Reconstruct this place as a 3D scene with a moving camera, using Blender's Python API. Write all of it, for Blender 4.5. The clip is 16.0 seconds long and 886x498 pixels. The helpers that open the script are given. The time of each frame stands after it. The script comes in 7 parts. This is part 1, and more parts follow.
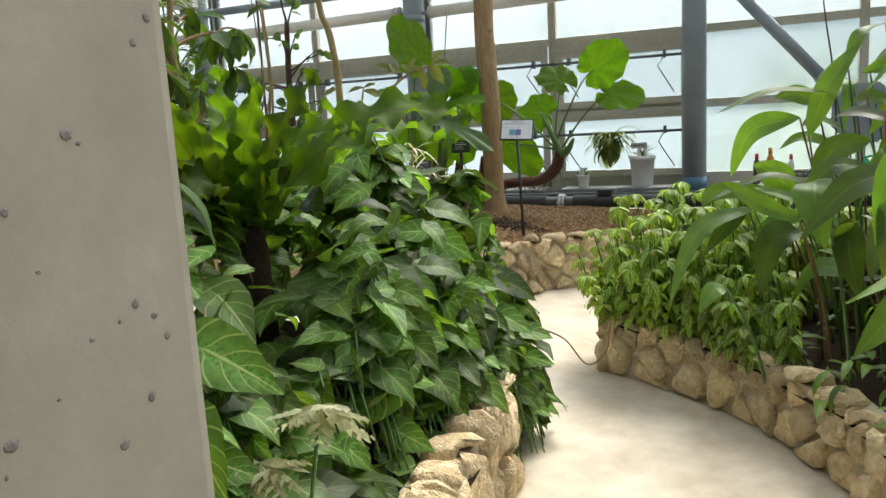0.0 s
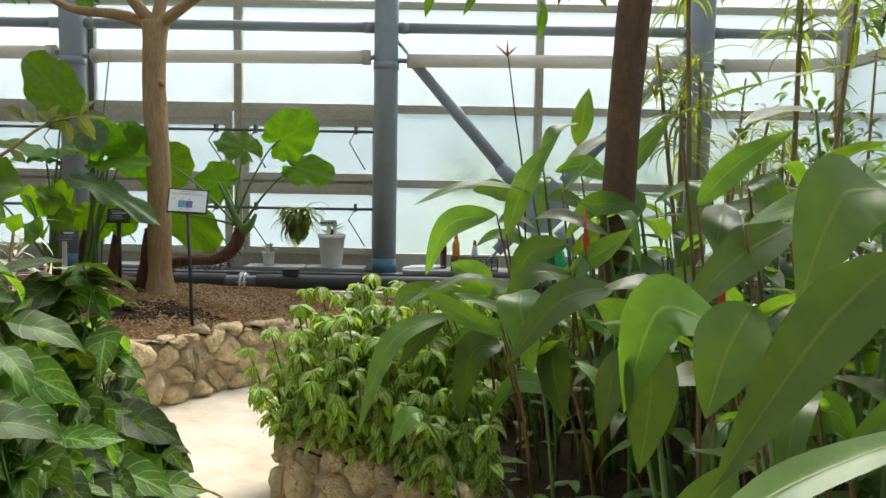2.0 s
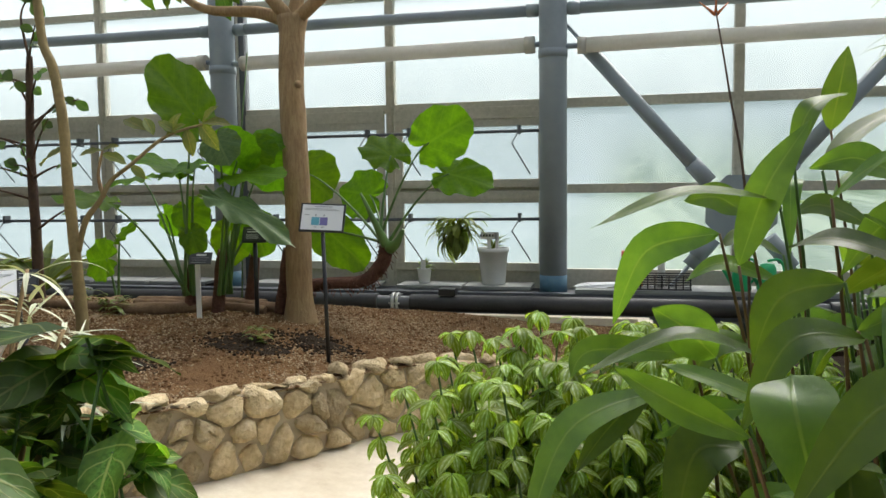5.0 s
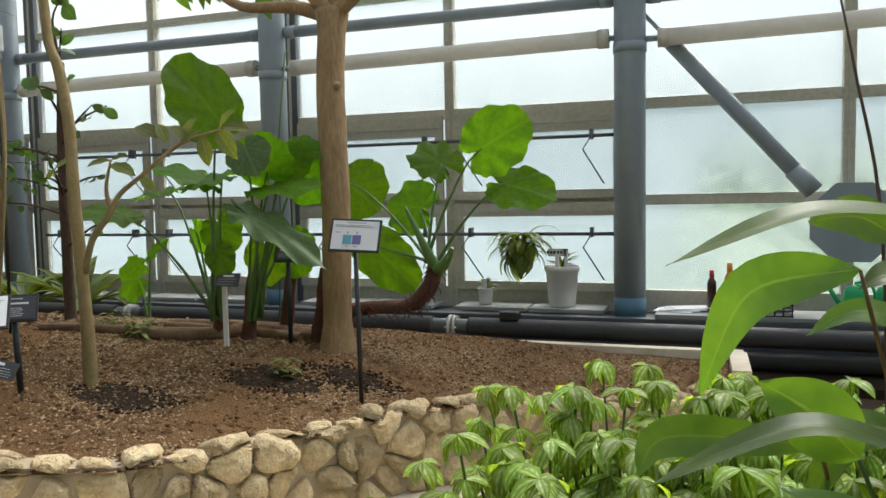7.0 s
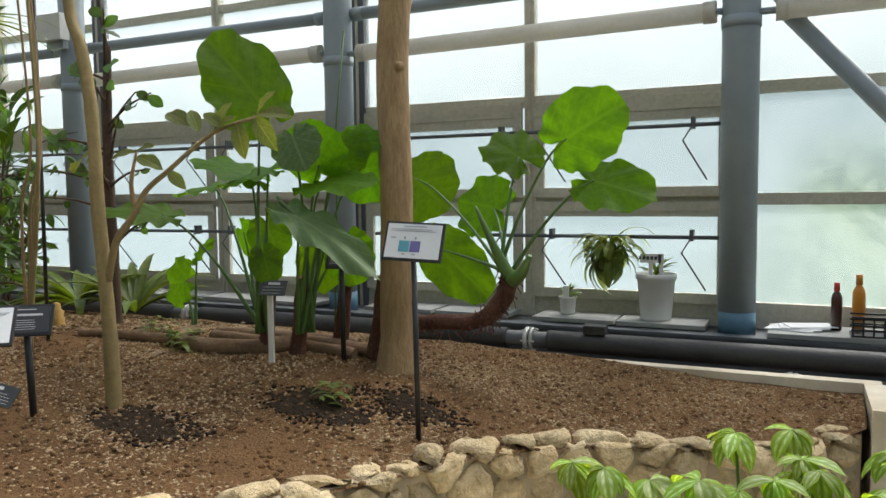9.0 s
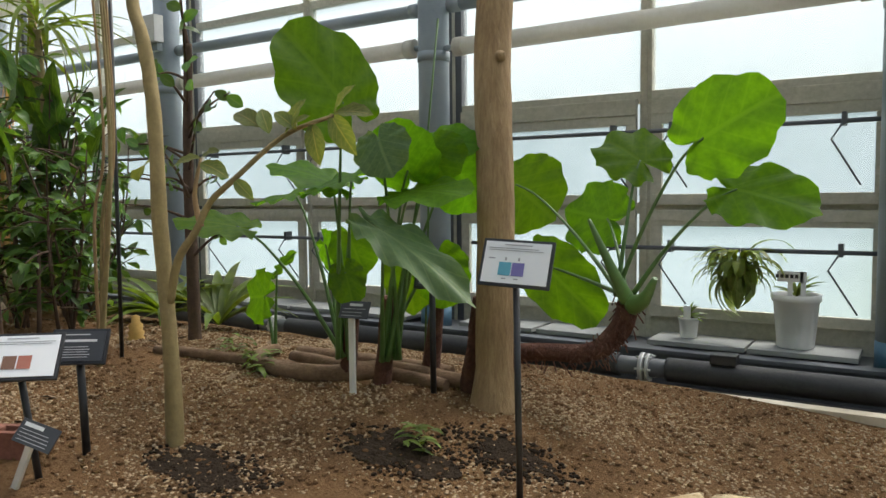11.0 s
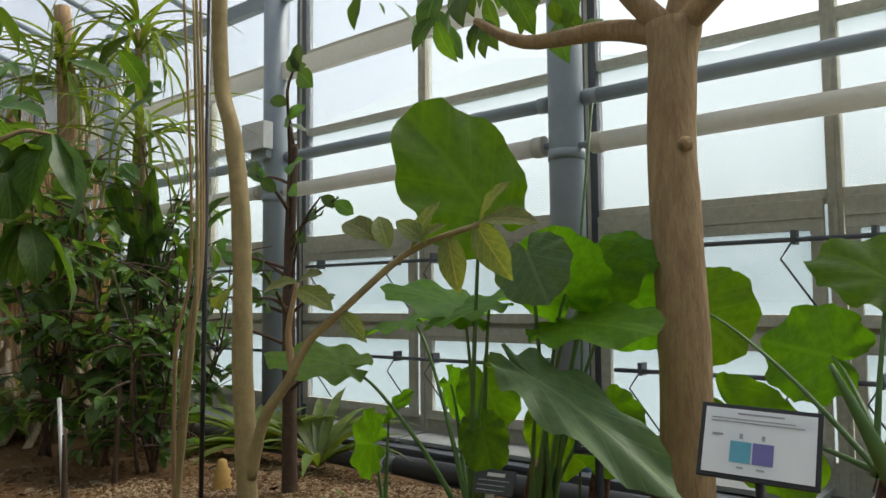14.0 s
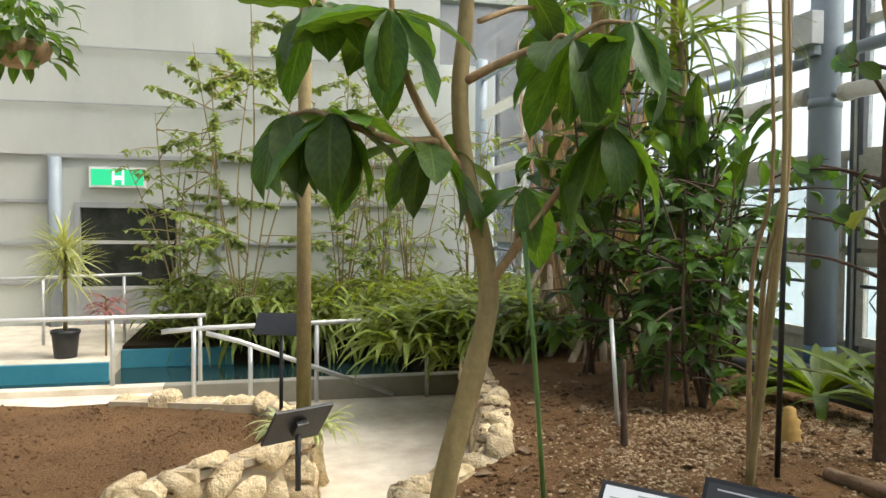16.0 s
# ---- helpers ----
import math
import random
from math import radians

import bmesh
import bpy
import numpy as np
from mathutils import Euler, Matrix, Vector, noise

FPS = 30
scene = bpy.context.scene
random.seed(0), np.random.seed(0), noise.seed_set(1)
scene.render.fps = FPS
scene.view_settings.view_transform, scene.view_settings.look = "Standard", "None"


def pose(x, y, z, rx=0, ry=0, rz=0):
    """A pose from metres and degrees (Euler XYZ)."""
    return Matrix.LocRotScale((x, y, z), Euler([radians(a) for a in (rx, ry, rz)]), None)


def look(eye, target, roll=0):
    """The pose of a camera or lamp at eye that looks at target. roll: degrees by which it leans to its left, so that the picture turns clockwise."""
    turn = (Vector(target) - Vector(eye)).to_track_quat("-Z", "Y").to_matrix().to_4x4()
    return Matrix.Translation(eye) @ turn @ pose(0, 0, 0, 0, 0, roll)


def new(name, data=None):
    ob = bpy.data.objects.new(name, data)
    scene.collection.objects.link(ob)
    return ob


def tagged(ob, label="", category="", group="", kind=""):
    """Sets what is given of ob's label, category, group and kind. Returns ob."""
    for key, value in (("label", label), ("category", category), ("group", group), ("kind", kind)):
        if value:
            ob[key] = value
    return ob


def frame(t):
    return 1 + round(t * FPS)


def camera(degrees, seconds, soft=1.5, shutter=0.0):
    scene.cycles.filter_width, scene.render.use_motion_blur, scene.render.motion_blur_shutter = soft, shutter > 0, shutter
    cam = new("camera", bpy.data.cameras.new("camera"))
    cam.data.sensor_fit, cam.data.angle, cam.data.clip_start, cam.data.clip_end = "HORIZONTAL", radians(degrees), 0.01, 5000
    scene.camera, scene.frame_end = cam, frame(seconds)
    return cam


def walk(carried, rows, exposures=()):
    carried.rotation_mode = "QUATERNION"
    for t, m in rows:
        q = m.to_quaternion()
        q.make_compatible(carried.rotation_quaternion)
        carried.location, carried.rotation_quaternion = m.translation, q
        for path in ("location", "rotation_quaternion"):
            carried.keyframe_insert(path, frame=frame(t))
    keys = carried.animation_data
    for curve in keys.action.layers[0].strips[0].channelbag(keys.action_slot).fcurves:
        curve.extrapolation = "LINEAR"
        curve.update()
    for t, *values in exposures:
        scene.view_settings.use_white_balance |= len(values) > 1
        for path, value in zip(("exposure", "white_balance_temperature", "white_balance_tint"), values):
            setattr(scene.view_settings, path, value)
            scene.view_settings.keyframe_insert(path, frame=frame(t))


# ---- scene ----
EXPOSURE = 0.74
cam = camera(60.43, 16.0)
# seconds, place in metres, pitch, roll and yaw in degrees
ROWS = [
    (0.0, 0.014, 0.035, 1.566, -9.40, 3.25, 22.90),
    (0.5, 0.042, 0.256, 1.595, -6.99, 1.17, 17.15),
    (1.0, 0.055, 0.423, 1.569, -6.64, 2.79, 10.31),
    (1.5, -0.019, 0.676, 1.614, -7.06, -1.08, 5.82),
    (2.0, -0.081, 0.802, 1.627, -4.85, -0.98, 0.32),
    (2.5, -0.081, 0.953, 1.608, -3.40, 2.15, -1.01),
    (3.0, -0.050, 1.177, 1.606, -3.62, 1.21, 2.60),
    (3.5, -0.033, 1.367, 1.610, -3.60, 1.13, 7.08),
    (4.0, -0.053, 1.537, 1.603, -2.85, 1.17, 8.69),
    (4.5, -0.105, 1.763, 1.617, -5.94, 1.13, 11.61),
    (5.0, -0.165, 1.871, 1.652, -4.61, 0.76, 12.91),
    (7.5, -0.175, 2.781, 1.674, -3.75, 0.96, 19.60),
    (8.0, -0.247, 2.927, 1.693, -3.68, 0.74, 19.54),
    (8.5, -0.302, 3.046, 1.702, -3.75, 0.51, 19.94),
    (9.0, -0.372, 3.251, 1.691, -4.14, 0.68, 24.99),
    (9.5, -0.408, 3.444, 1.685, -5.53, 0.77, 31.39),
    (12.0, -0.892, 3.981, 1.808, -2.57, 0.47, 32.96),
    (12.5, -0.992, 4.137, 1.849, -1.40, 0.67, 34.31),
    (13.0, -1.068, 4.225, 1.876, 1.48, 0.63, 36.94),
    (13.5, -1.178, 4.291, 1.864, 3.24, 0.61, 38.67),
    (14.0, -1.340, 4.383, 1.839, 3.91, 0.57, 39.93),
    (14.5, -1.492, 4.435, 1.853, 3.58, 0.55, 42.07),
    (15.0, -1.689, 4.391, 1.854, 1.22, 0.02, 52.72),
    (15.5, -1.875, 4.407, 1.825, 0.86, -0.23, 65.04),
    (16.0, -1.992, 4.418, 1.817, -1.74, -0.44, 75.96),
]
# stops of the film camera, which meters as it goes
STOPS = [(0.0, 0.12), (1.0, 0.12), (2.5, 0.0), (4.0, -0.08), (9.5, -0.02), (12.0, 0.0), (13.0, -0.16), (14.0, -0.3), (15.0, -0.22), (15.5, 0.0), (16.0, 0.2)]
walk(cam, [(t, pose(x, y, z, 90 + pitch, roll, yaw)) for t, x, y, z, pitch, roll, yaw in ROWS], [(t, EXPOSURE + s) for t, s in STOPS])

# ---- light ----
world = bpy.data.worlds.new("overcast_sky")
scene.world = world
world.use_nodes = True
wn, wl = world.node_tree.nodes, world.node_tree.links
sky = wn.new("ShaderNodeTexSky")
sky.sky_type, sky.sun_disc = "NISHITA", False
sky.sun_elevation, sky.sun_rotation = radians(52), radians(20)
sky.air_density, sky.dust_density, sky.ozone_density = 1.0, 6.0, 0.6
pale = wn.new("ShaderNodeHueSaturation")
pale.inputs["Saturation"].default_value = 0.55
wl.new(sky.outputs[0], pale.inputs["Color"])
wl.new(pale.outputs[0], wn["Background"].inputs[0])
wn["Background"].inputs[1].default_value = 0.15
sun = new("sun", bpy.data.lights.new("sun", "SUN"))
sun.data.energy, sun.data.angle, sun.data.color = 1.5, radians(25), (1.0, 0.97, 0.92)
sun.matrix_world = look((3.0, 8.0, 14.0), (0.0, 0.0, 0.0))

# ---- helpers of this scene ----
RNG = random.Random(7)


def rnd(a, b):
    return RNG.uniform(a, b)


def link_mesh(name, bm, mat):
    me = bpy.data.meshes.new(name)
    bm.to_mesh(me)
    bm.free()
    for m in (mat if isinstance(mat, (list, tuple)) else (mat,)):
        me.materials.append(m)
    return me


def root(name, at, label, category, group="", kind=""):
    """An empty at the base of a thing."""
    ob = new(name)
    ob.location = at
    ob.empty_display_size = 0.1
    return tagged(ob, label, category, group, kind)


def base_of(ob):
    p = Vector(ob.location)
    while ob.parent:
        ob = ob.parent
        p += Vector(ob.location)
    return p


def part(name, bm, mat, parent=None, label=""):
    """One mesh object out of a bmesh in world coordinates, under its thing."""
    if parent:
        bmesh.ops.translate(bm, verts=bm.verts, vec=-base_of(parent))
    ob = new(name, link_mesh(name, bm, mat))
    ob.parent = parent
    if label:
        ob["label"] = label
    return ob


def thing(name, bm, mat, label, category, group="", kind=""):
    """One mesh object that is a thing of its own; its origin goes to the middle of its foot."""
    vs = [v.co for v in bm.verts]
    lo = Vector([min(v[i] for v in vs) for i in range(3)])
    hi = Vector([max(v[i] for v in vs) for i in range(3)])
    at = Vector(((lo.x + hi.x) / 2, (lo.y + hi.y) / 2, lo.z))
    bmesh.ops.translate(bm, verts=bm.verts, vec=-at)
    ob = new(name, link_mesh(name, bm, mat))
    ob.location = at
    return tagged(ob, label, category, group, kind)


def structure(name, bm, mat, label="", category=""):
    return tagged(part(name, bm, mat), label, category, "", "structure")


def place(name, mesh, m, parent, label=""):
    """An object on a shared mesh, at a world pose, under a thing."""
    ob = new(name, mesh)
    ob.parent = parent
    ob.matrix_basis = Matrix.Translation(-base_of(parent)) @ m
    if label:
        ob["label"] = label
    return ob


def box(bm, lo, hi, bevel=0.0, m=None):
    r = bmesh.ops.create_cube(bm, size=1.0)
    c = [(a + b) / 2 for a, b in zip(lo, hi)]
    s = [b - a for a, b in zip(lo, hi)]
    for v in r["verts"]:
        v.co = Vector((c[0] + v.co.x * s[0], c[1] + v.co.y * s[1], c[2] + v.co.z * s[2]))
    if bevel:
        es = list({e for v in r["verts"] for e in v.link_edges})
        q = bmesh.ops.bevel(bm, geom=es, offset=bevel, segments=2, affect="EDGES", profile=0.7)
        vs = list({v for f in q["faces"] for v in f.verts} | {v for v in r["verts"] if v.is_valid})
    else:
        vs = r["verts"]
    if m:
        bmesh.ops.transform(bm, matrix=m, verts=vs)
    return bm


def boxm(lo, hi, bevel=0.0, m=None):
    return box(bmesh.new(), lo, hi, bevel, m)


def tube(bm, pts, radii, sides=10, cap=True, bump=0.0):
    """A round, tapered limb along a line of points."""
    pts = [Vector(p) for p in pts]
    if not isinstance(radii, (list, tuple)):
        radii = [radii] * len(pts)
    rings, up = [], Vector((0.13, 0.31, 1)).normalized()
    for i, p in enumerate(pts):
        d = (pts[min(i + 1, len(pts) - 1)] - pts[max(i - 1, 0)]).normalized()
        if abs(d.dot(up)) > 0.97:
            up = Vector((1, 0.1, 0.05)).normalized()
        a = d.cross(up).normalized()
        b = a.cross(d)
        up = b
        ring = []
        for k in range(sides):
            t = 2 * math.pi * k / sides
            r = radii[i] * (1 + (bump * noise.noise((p * 7 + Vector((k, 0, 0)))) if bump else 0))
            ring.append(bm.verts.new(p + (a * math.cos(t) + b * math.sin(t)) * r))
        rings.append(ring)
    for r0, r1 in zip(rings, rings[1:]):
        for k in range(sides):
            f = bm.faces.new((r0[k], r1[k], r1[(k + 1) % sides], r0[(k + 1) % sides]))
            f.smooth = True
    if cap:
        bm.faces.new(rings[0])
        bm.faces.new(rings[-1][::-1])
    return bm


def spline(pts, n):
    """Smooth points through a few given ones."""
    pts = [Vector(p) for p in pts]
    out = []
    for i in range(len(pts) - 1):
        p0, p1, p2, p3 = pts[max(i - 1, 0)], pts[i], pts[i + 1], pts[min(i + 2, len(pts) - 1)]
        for k in range(n):
            t = k / n
            out.append(0.5 * (2 * p1 + (p2 - p0) * t + (2 * p0 - 5 * p1 + 4 * p2 - p3) * t * t + (3 * p1 - p0 - 3 * p2 + p3) * t ** 3))
    return out + [pts[-1]]


def lerps(a, b, n):
    return [a + (b - a) * i / (n - 1) for i in range(n)]


def lathe(bm, at, profile, sides=24):
    """A turned body out of (radius, height) pairs."""
    rings = [[bm.verts.new(Vector(at) + Vector((r * math.cos(2 * math.pi * k / sides), r * math.sin(2 * math.pi * k / sides), z))) for k in range(sides)] for r, z in profile]
    for r0, r1 in zip(rings, rings[1:]):
        for k in range(sides):
            f = bm.faces.new((r0[k], r0[(k + 1) % sides], r1[(k + 1) % sides], r1[k]))
            f.smooth = True
    bm.faces.new(rings[0][::-1])
    bm.faces.new(rings[-1])
    return bm


# ---- materials ----
def material(name, rough=0.6, metal=0.0, spec=0.5):
    m = bpy.data.materials.new(name)
    m.use_nodes = True
    n, l = m.node_tree.nodes, m.node_tree.links
    b = n["Principled BSDF"]
    b.inputs["Roughness"].default_value, b.inputs["Metallic"].default_value = rough, metal
    b.inputs["Specular IOR Level"].default_value = spec
    return m, n, l, b


def noise_tex(n, l, scale, detail=4.0, rough=0.6, coord="Object", stretch=None):
    tc = n.new("ShaderNodeTexCoord")
    t = n.new("ShaderNodeTexNoise")
    t.inputs["Scale"].default_value, t.inputs["Detail"].default_value, t.inputs["Roughness"].default_value = scale, detail, rough
    if stretch:
        mp = n.new("ShaderNodeMapping")
        mp.inputs["Scale"].default_value = stretch
        l.new(tc.outputs[coord], mp.inputs[0])
        l.new(mp.outputs[0], t.inputs[0])
    else:
        l.new(tc.outputs[coord], t.inputs[0])
    return t.outputs["Fac"]


def ramp(n, l, fac, stops):
    r = n.new("ShaderNodeValToRGB")
    while len(r.color_ramp.elements) < len(stops):
        r.color_ramp.elements.new(0.5)
    for e, (p, c) in zip(r.color_ramp.elements, stops):
        e.position, e.color = p, (*c, 1)
    l.new(fac, r.inputs[0])
    return r.outputs[0]


def mix(n, l, fac, a, b, mode="MIX"):
    x = n.new("ShaderNodeMix")
    x.data_type, x.blend_type = "RGBA", mode
    for s, v in ((x.inputs["Factor"], fac), (x.inputs["A"], a), (x.inputs["B"], b)):
        if isinstance(v, (int, float)):
            s.default_value = v
        elif isinstance(v, tuple):
            s.default_value = (*v, 1)
        else:
            l.new(v, s)
    return x.outputs["Result"]


def bump(n, l, b, height, strength=0.4, distance=0.01):
    u = n.new("ShaderNodeBump")
    u.inputs["Strength"].default_value, u.inputs["Distance"].default_value = strength, distance
    l.new(height, u.inputs["Height"])
    l.new(u.outputs[0], b.inputs["Normal"])


def worn(name, c0, c1, c2, big=2.0, fine=30.0, rough=0.7, metal=0.0, relief=0.3, dist=0.004, stretch=None, grain=None, rand=0.0):
    """A surface with broad stains and a fine grain."""
    m, n, l, b = material(name, rough, metal)
    a = noise_tex(n, l, big, 5, 0.65, stretch=stretch)
    g = noise_tex(n, l, fine, 4, 0.7, stretch=grain)
    col = mix(n, l, ramp(n, l, g, [(0.3, (0, 0, 0)), (0.75, (0.7, 0.7, 0.7))]), ramp(n, l, a, [(0.3, c0), (0.7, c1)]), c2)
    if rand:
        oi = n.new("ShaderNodeObjectInfo")
        hs = n.new("ShaderNodeHueSaturation")
        mr = n.new("ShaderNodeMapRange")
        mr.inputs["To Min"].default_value, mr.inputs["To Max"].default_value = 1 - rand, 1 + rand
        l.new(oi.outputs["Random"], mr.inputs["Value"])
        l.new(mr.outputs[0], hs.inputs["Value"])
        l.new(col, hs.inputs["Color"])
        col = hs.outputs[0]
    l.new(col, b.inputs["Base Color"])
    bump(n, l, b, g, relief, dist)
    return m


def leaf_material(name, dark, light, vein, sheen=0.4, stripes=14.0, through_light=0.35, spot=None, centre=None, bands=None, rand=0.3):
    """A leaf: veins drawn by the leaf's own plan, light passing through the blade."""
    dark, light, vein = [(c[0] * 1.28, c[1] * 0.97, c[2] * 0.95) for c in (dark, light, vein)]
    m, n, l, b = material(name, sheen, 0.0, 0.3)
    at = n.new("ShaderNodeAttribute")
    at.attribute_name = "leaf_uv"
    sep = n.new("ShaderNodeSeparateXYZ")
    l.new(at.outputs["Vector"], sep.inputs[0])
    ab = n.new("ShaderNodeMath")
    ab.operation = "ABSOLUTE"
    l.new(sep.outputs["X"], ab.inputs[0])
    # side veins run forward from the midrib
    sl = n.new("ShaderNodeMath")
    sl.operation = "MULTIPLY_ADD"
    sl.inputs[1].default_value = -0.35
    l.new(ab.outputs[0], sl.inputs[0])
    l.new(sep.outputs["Y"], sl.inputs[2])
    mu = n.new("ShaderNodeMath")
    mu.operation = "MULTIPLY"
    mu.inputs[1].default_value = stripes * 6.2832
    l.new(sl.outputs[0], mu.inputs[0])
    si = n.new("ShaderNodeMath")
    si.operation = "SINE"
    l.new(mu.outputs[0], si.inputs[0])
    g = noise_tex(n, l, 9.0, 4, 0.6)
    base = ramp(n, l, g, [(0.3, dark), (0.7, light)])
    v1 = ramp(n, l, si.outputs[0], [(0.86, (0, 0, 0)), (1.0, (0.5, 0.5, 0.5))])
    v2 = ramp(n, l, ab.outputs[0], [(0.03, (0.8, 0.8, 0.8)), (0.075, (0, 0, 0))])
    vv = mix(n, l, 1.0, v1, v2, "LIGHTEN")
    if centre:
        cc = ramp(n, l, ab.outputs[0], [(0.1, (1, 1, 1)), (0.75, (0, 0, 0))])
        g2 = noise_tex(n, l, 22.0, 3, 0.6)
        base = mix(n, l, mix(n, l, 1.0, cc, ramp(n, l, g2, [(0.38, (0, 0, 0)), (0.6, (1, 1, 1))]), "MULTIPLY"), base, centre)
    if bands:
        silver = ramp(n, l, ab.outputs[0], [(0.16, (0, 0, 0)), (0.26, (0.9, 0.9, 0.9)), (0.46, (0.9, 0.9, 0.9)), (0.6, (0, 0, 0))])
        broken = ramp(n, l, si.outputs[0], [(0.0, (0.35, 0.35, 0.35)), (0.5, (1, 1, 1))])
        base = mix(n, l, mix(n, l, 1.0, silver, broken, "MULTIPLY"), base, bands)
    col = mix(n, l, vv, base, vein)
    if spot:
        s = noise_tex(n, l, 5.0, 5, 0.7)
        col = mix(n, l, ramp(n, l, s, [(0.66, (0, 0, 0)), (0.72, (0.9, 0.9, 0.9))]), col, spot)
    oi = n.new("ShaderNodeObjectInfo")
    gm = n.new("ShaderNodeNewGeometry")
    ad = n.new("ShaderNodeMath")
    ad.operation = "ADD"
    l.new(oi.outputs["Random"], ad.inputs[0])
    l.new(gm.outputs["Random Per Island"], ad.inputs[1])
    fr = n.new("ShaderNodeMath")
    fr.operation = "FRACT"
    l.new(ad.outputs[0], fr.inputs[0])
    mr = n.new("ShaderNodeMapRange")
    mr.inputs["To Min"].default_value, mr.inputs["To Max"].default_value = 1 - rand, 1 + rand
    l.new(fr.outputs[0], mr.inputs["Value"])
    hs = n.new("ShaderNodeHueSaturation")
    l.new(mr.outputs[0], hs.inputs["Value"])
    mh = n.new("ShaderNodeMapRange")
    mh.inputs["To Min"].default_value, mh.inputs["To Max"].default_value = 0.485, 0.51
    l.new(fr.outputs[0], mh.inputs["Value"])
    l.new(mh.outputs[0], hs.inputs["Hue"])
    l.new(col, hs.inputs["Color"])
    l.new(hs.outputs[0], b.inputs["Base Color"])
    bump(n, l, b, vv, 0.35, 0.004)
    tr = n.new("ShaderNodeBsdfTranslucent")
    br = n.new("ShaderNodeMix")
    br.data_type, br.blend_type = "RGBA", "MULTIPLY"
    br.inputs["Factor"].default_value = 1.0
    l.new(hs.outputs[0], br.inputs["A"])
    br.inputs["B"].default_value = (2.1, 2.0, 0.45, 1)
    l.new(br.outputs["Result"], tr.inputs[0])
    ms = n.new("ShaderNodeMixShader")
    ms.inputs[0].default_value = through_light
    l.new(b.outputs[0], ms.inputs[1])
    l.new(tr.outputs[0], ms.inputs[2])
    l.new(ms.outputs[0], n["Material Output"].inputs[0])
    return m


def glass_material(name, film, film_share, tint=(1, 1, 1)):
    """A pane with a thin film of dust and dried water on it."""
    m, n, l, b = material(name)
    n.remove(b)
    tp = n.new("ShaderNodeBsdfTransparent")
    tp.inputs[0].default_value = (*tint, 1)
    tl = n.new("ShaderNodeBsdfTranslucent")
    tl.inputs[0].default_value = (*film, 1)
    gl = n.new("ShaderNodeBsdfGlossy")
    gl.inputs["Roughness"].default_value = 0.05
    fac = ramp(n, l, noise_tex(n, l, 1.6, 6, 0.7, stretch=(1, 1, 0.35)), [(0.3, (film_share * 0.6,) * 3), (0.7, (min(1, film_share * 1.35),) * 3)])
    m1 = n.new("ShaderNodeMixShader")
    l.new(fac, m1.inputs[0])
    l.new(tp.outputs[0], m1.inputs[1])
    l.new(tl.outputs[0], m1.inputs[2])
    fz = n.new("ShaderNodeFresnel")
    fz.inputs[0].default_value = 1.12
    m2 = n.new("ShaderNodeMixShader")
    l.new(fz.outputs[0], m2.inputs[0])
    l.new(m1.outputs[0], m2.inputs[1])
    l.new(gl.outputs[0], m2.inputs[2])
    l.new(m2.outputs[0], n["Material Output"].inputs[0])
    return m


CONCRETE = worn("pale_concrete", (0.47, 0.385, 0.27), (0.82, 0.76, 0.63), (0.64, 0.55, 0.41), 3.2, 60, 0.85, relief=0.15)
PILLAR = worn("bare_concrete", (0.2, 0.185, 0.14), (0.35, 0.33, 0.265), (0.26, 0.24, 0.19), 3.0, 60, 0.85, relief=0.1)
PIT = worn("concrete_pit", (0.12, 0.11, 0.1), (0.2, 0.19, 0.17), (0.16, 0.15, 0.13), 30, 90, 0.9)
MORTAR = worn("mortar", (0.38, 0.31, 0.21), (0.56, 0.47, 0.34), (0.36, 0.29, 0.2), 5, 40, 0.95, relief=0.6, dist=0.01)
STONE = worn("yellow_limestone", (0.56, 0.42, 0.23), (0.84, 0.71, 0.47), (0.36, 0.25, 0.12), 9, 22, 0.95, relief=1.0, dist=0.045, rand=0.3)
SOIL = worn("brown_soil", (0.07, 0.033, 0.015), (0.22, 0.118, 0.052), (0.32, 0.2, 0.1), 1.6, 70, 1.0, relief=1.0, dist=0.03)
GRIT = worn("tan_grit", (0.3, 0.2, 0.11), (0.58, 0.46, 0.3), (0.12, 0.065, 0.033), 40, 120, 0.95, relief=0.6, rand=0.3)
# damp potting soil; also painted near-black for the shade under plants
DAMP_AND_SHADE = worn("black_soil_damp_and_shade", (0.016, 0.011, 0.008), (0.036, 0.024, 0.015), (0.055, 0.037, 0.022), 12, 50, 0.9, relief=1.0, dist=0.02)
for dull in (SOIL, GRIT, DAMP_AND_SHADE):
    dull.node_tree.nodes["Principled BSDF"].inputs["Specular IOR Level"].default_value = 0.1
STEEL = worn("blue_grey_painted_steel", (0.22, 0.265, 0.295), (0.32, 0.37, 0.4), (0.27, 0.31, 0.34), 2.5, 40, 0.5, relief=0.08)
STEEL_BLUE = worn("blue_painted_foot", (0.05, 0.14, 0.22), (0.08, 0.2, 0.3), (0.12, 0.2, 0.26), 6, 40, 0.55, relief=0.1)
DARK_STEEL = worn("dark_grey_steel", (0.07, 0.075, 0.085), (0.13, 0.14, 0.15), (0.1, 0.105, 0.115), 4, 40, 0.5, relief=0.1)
SASH = worn("weathered_grey_sash", (0.48, 0.46, 0.38), (0.64, 0.61, 0.51), (0.33, 0.32, 0.24), 2.0, 25, 0.75, relief=0.25, stretch=(0.6, 1, 3))
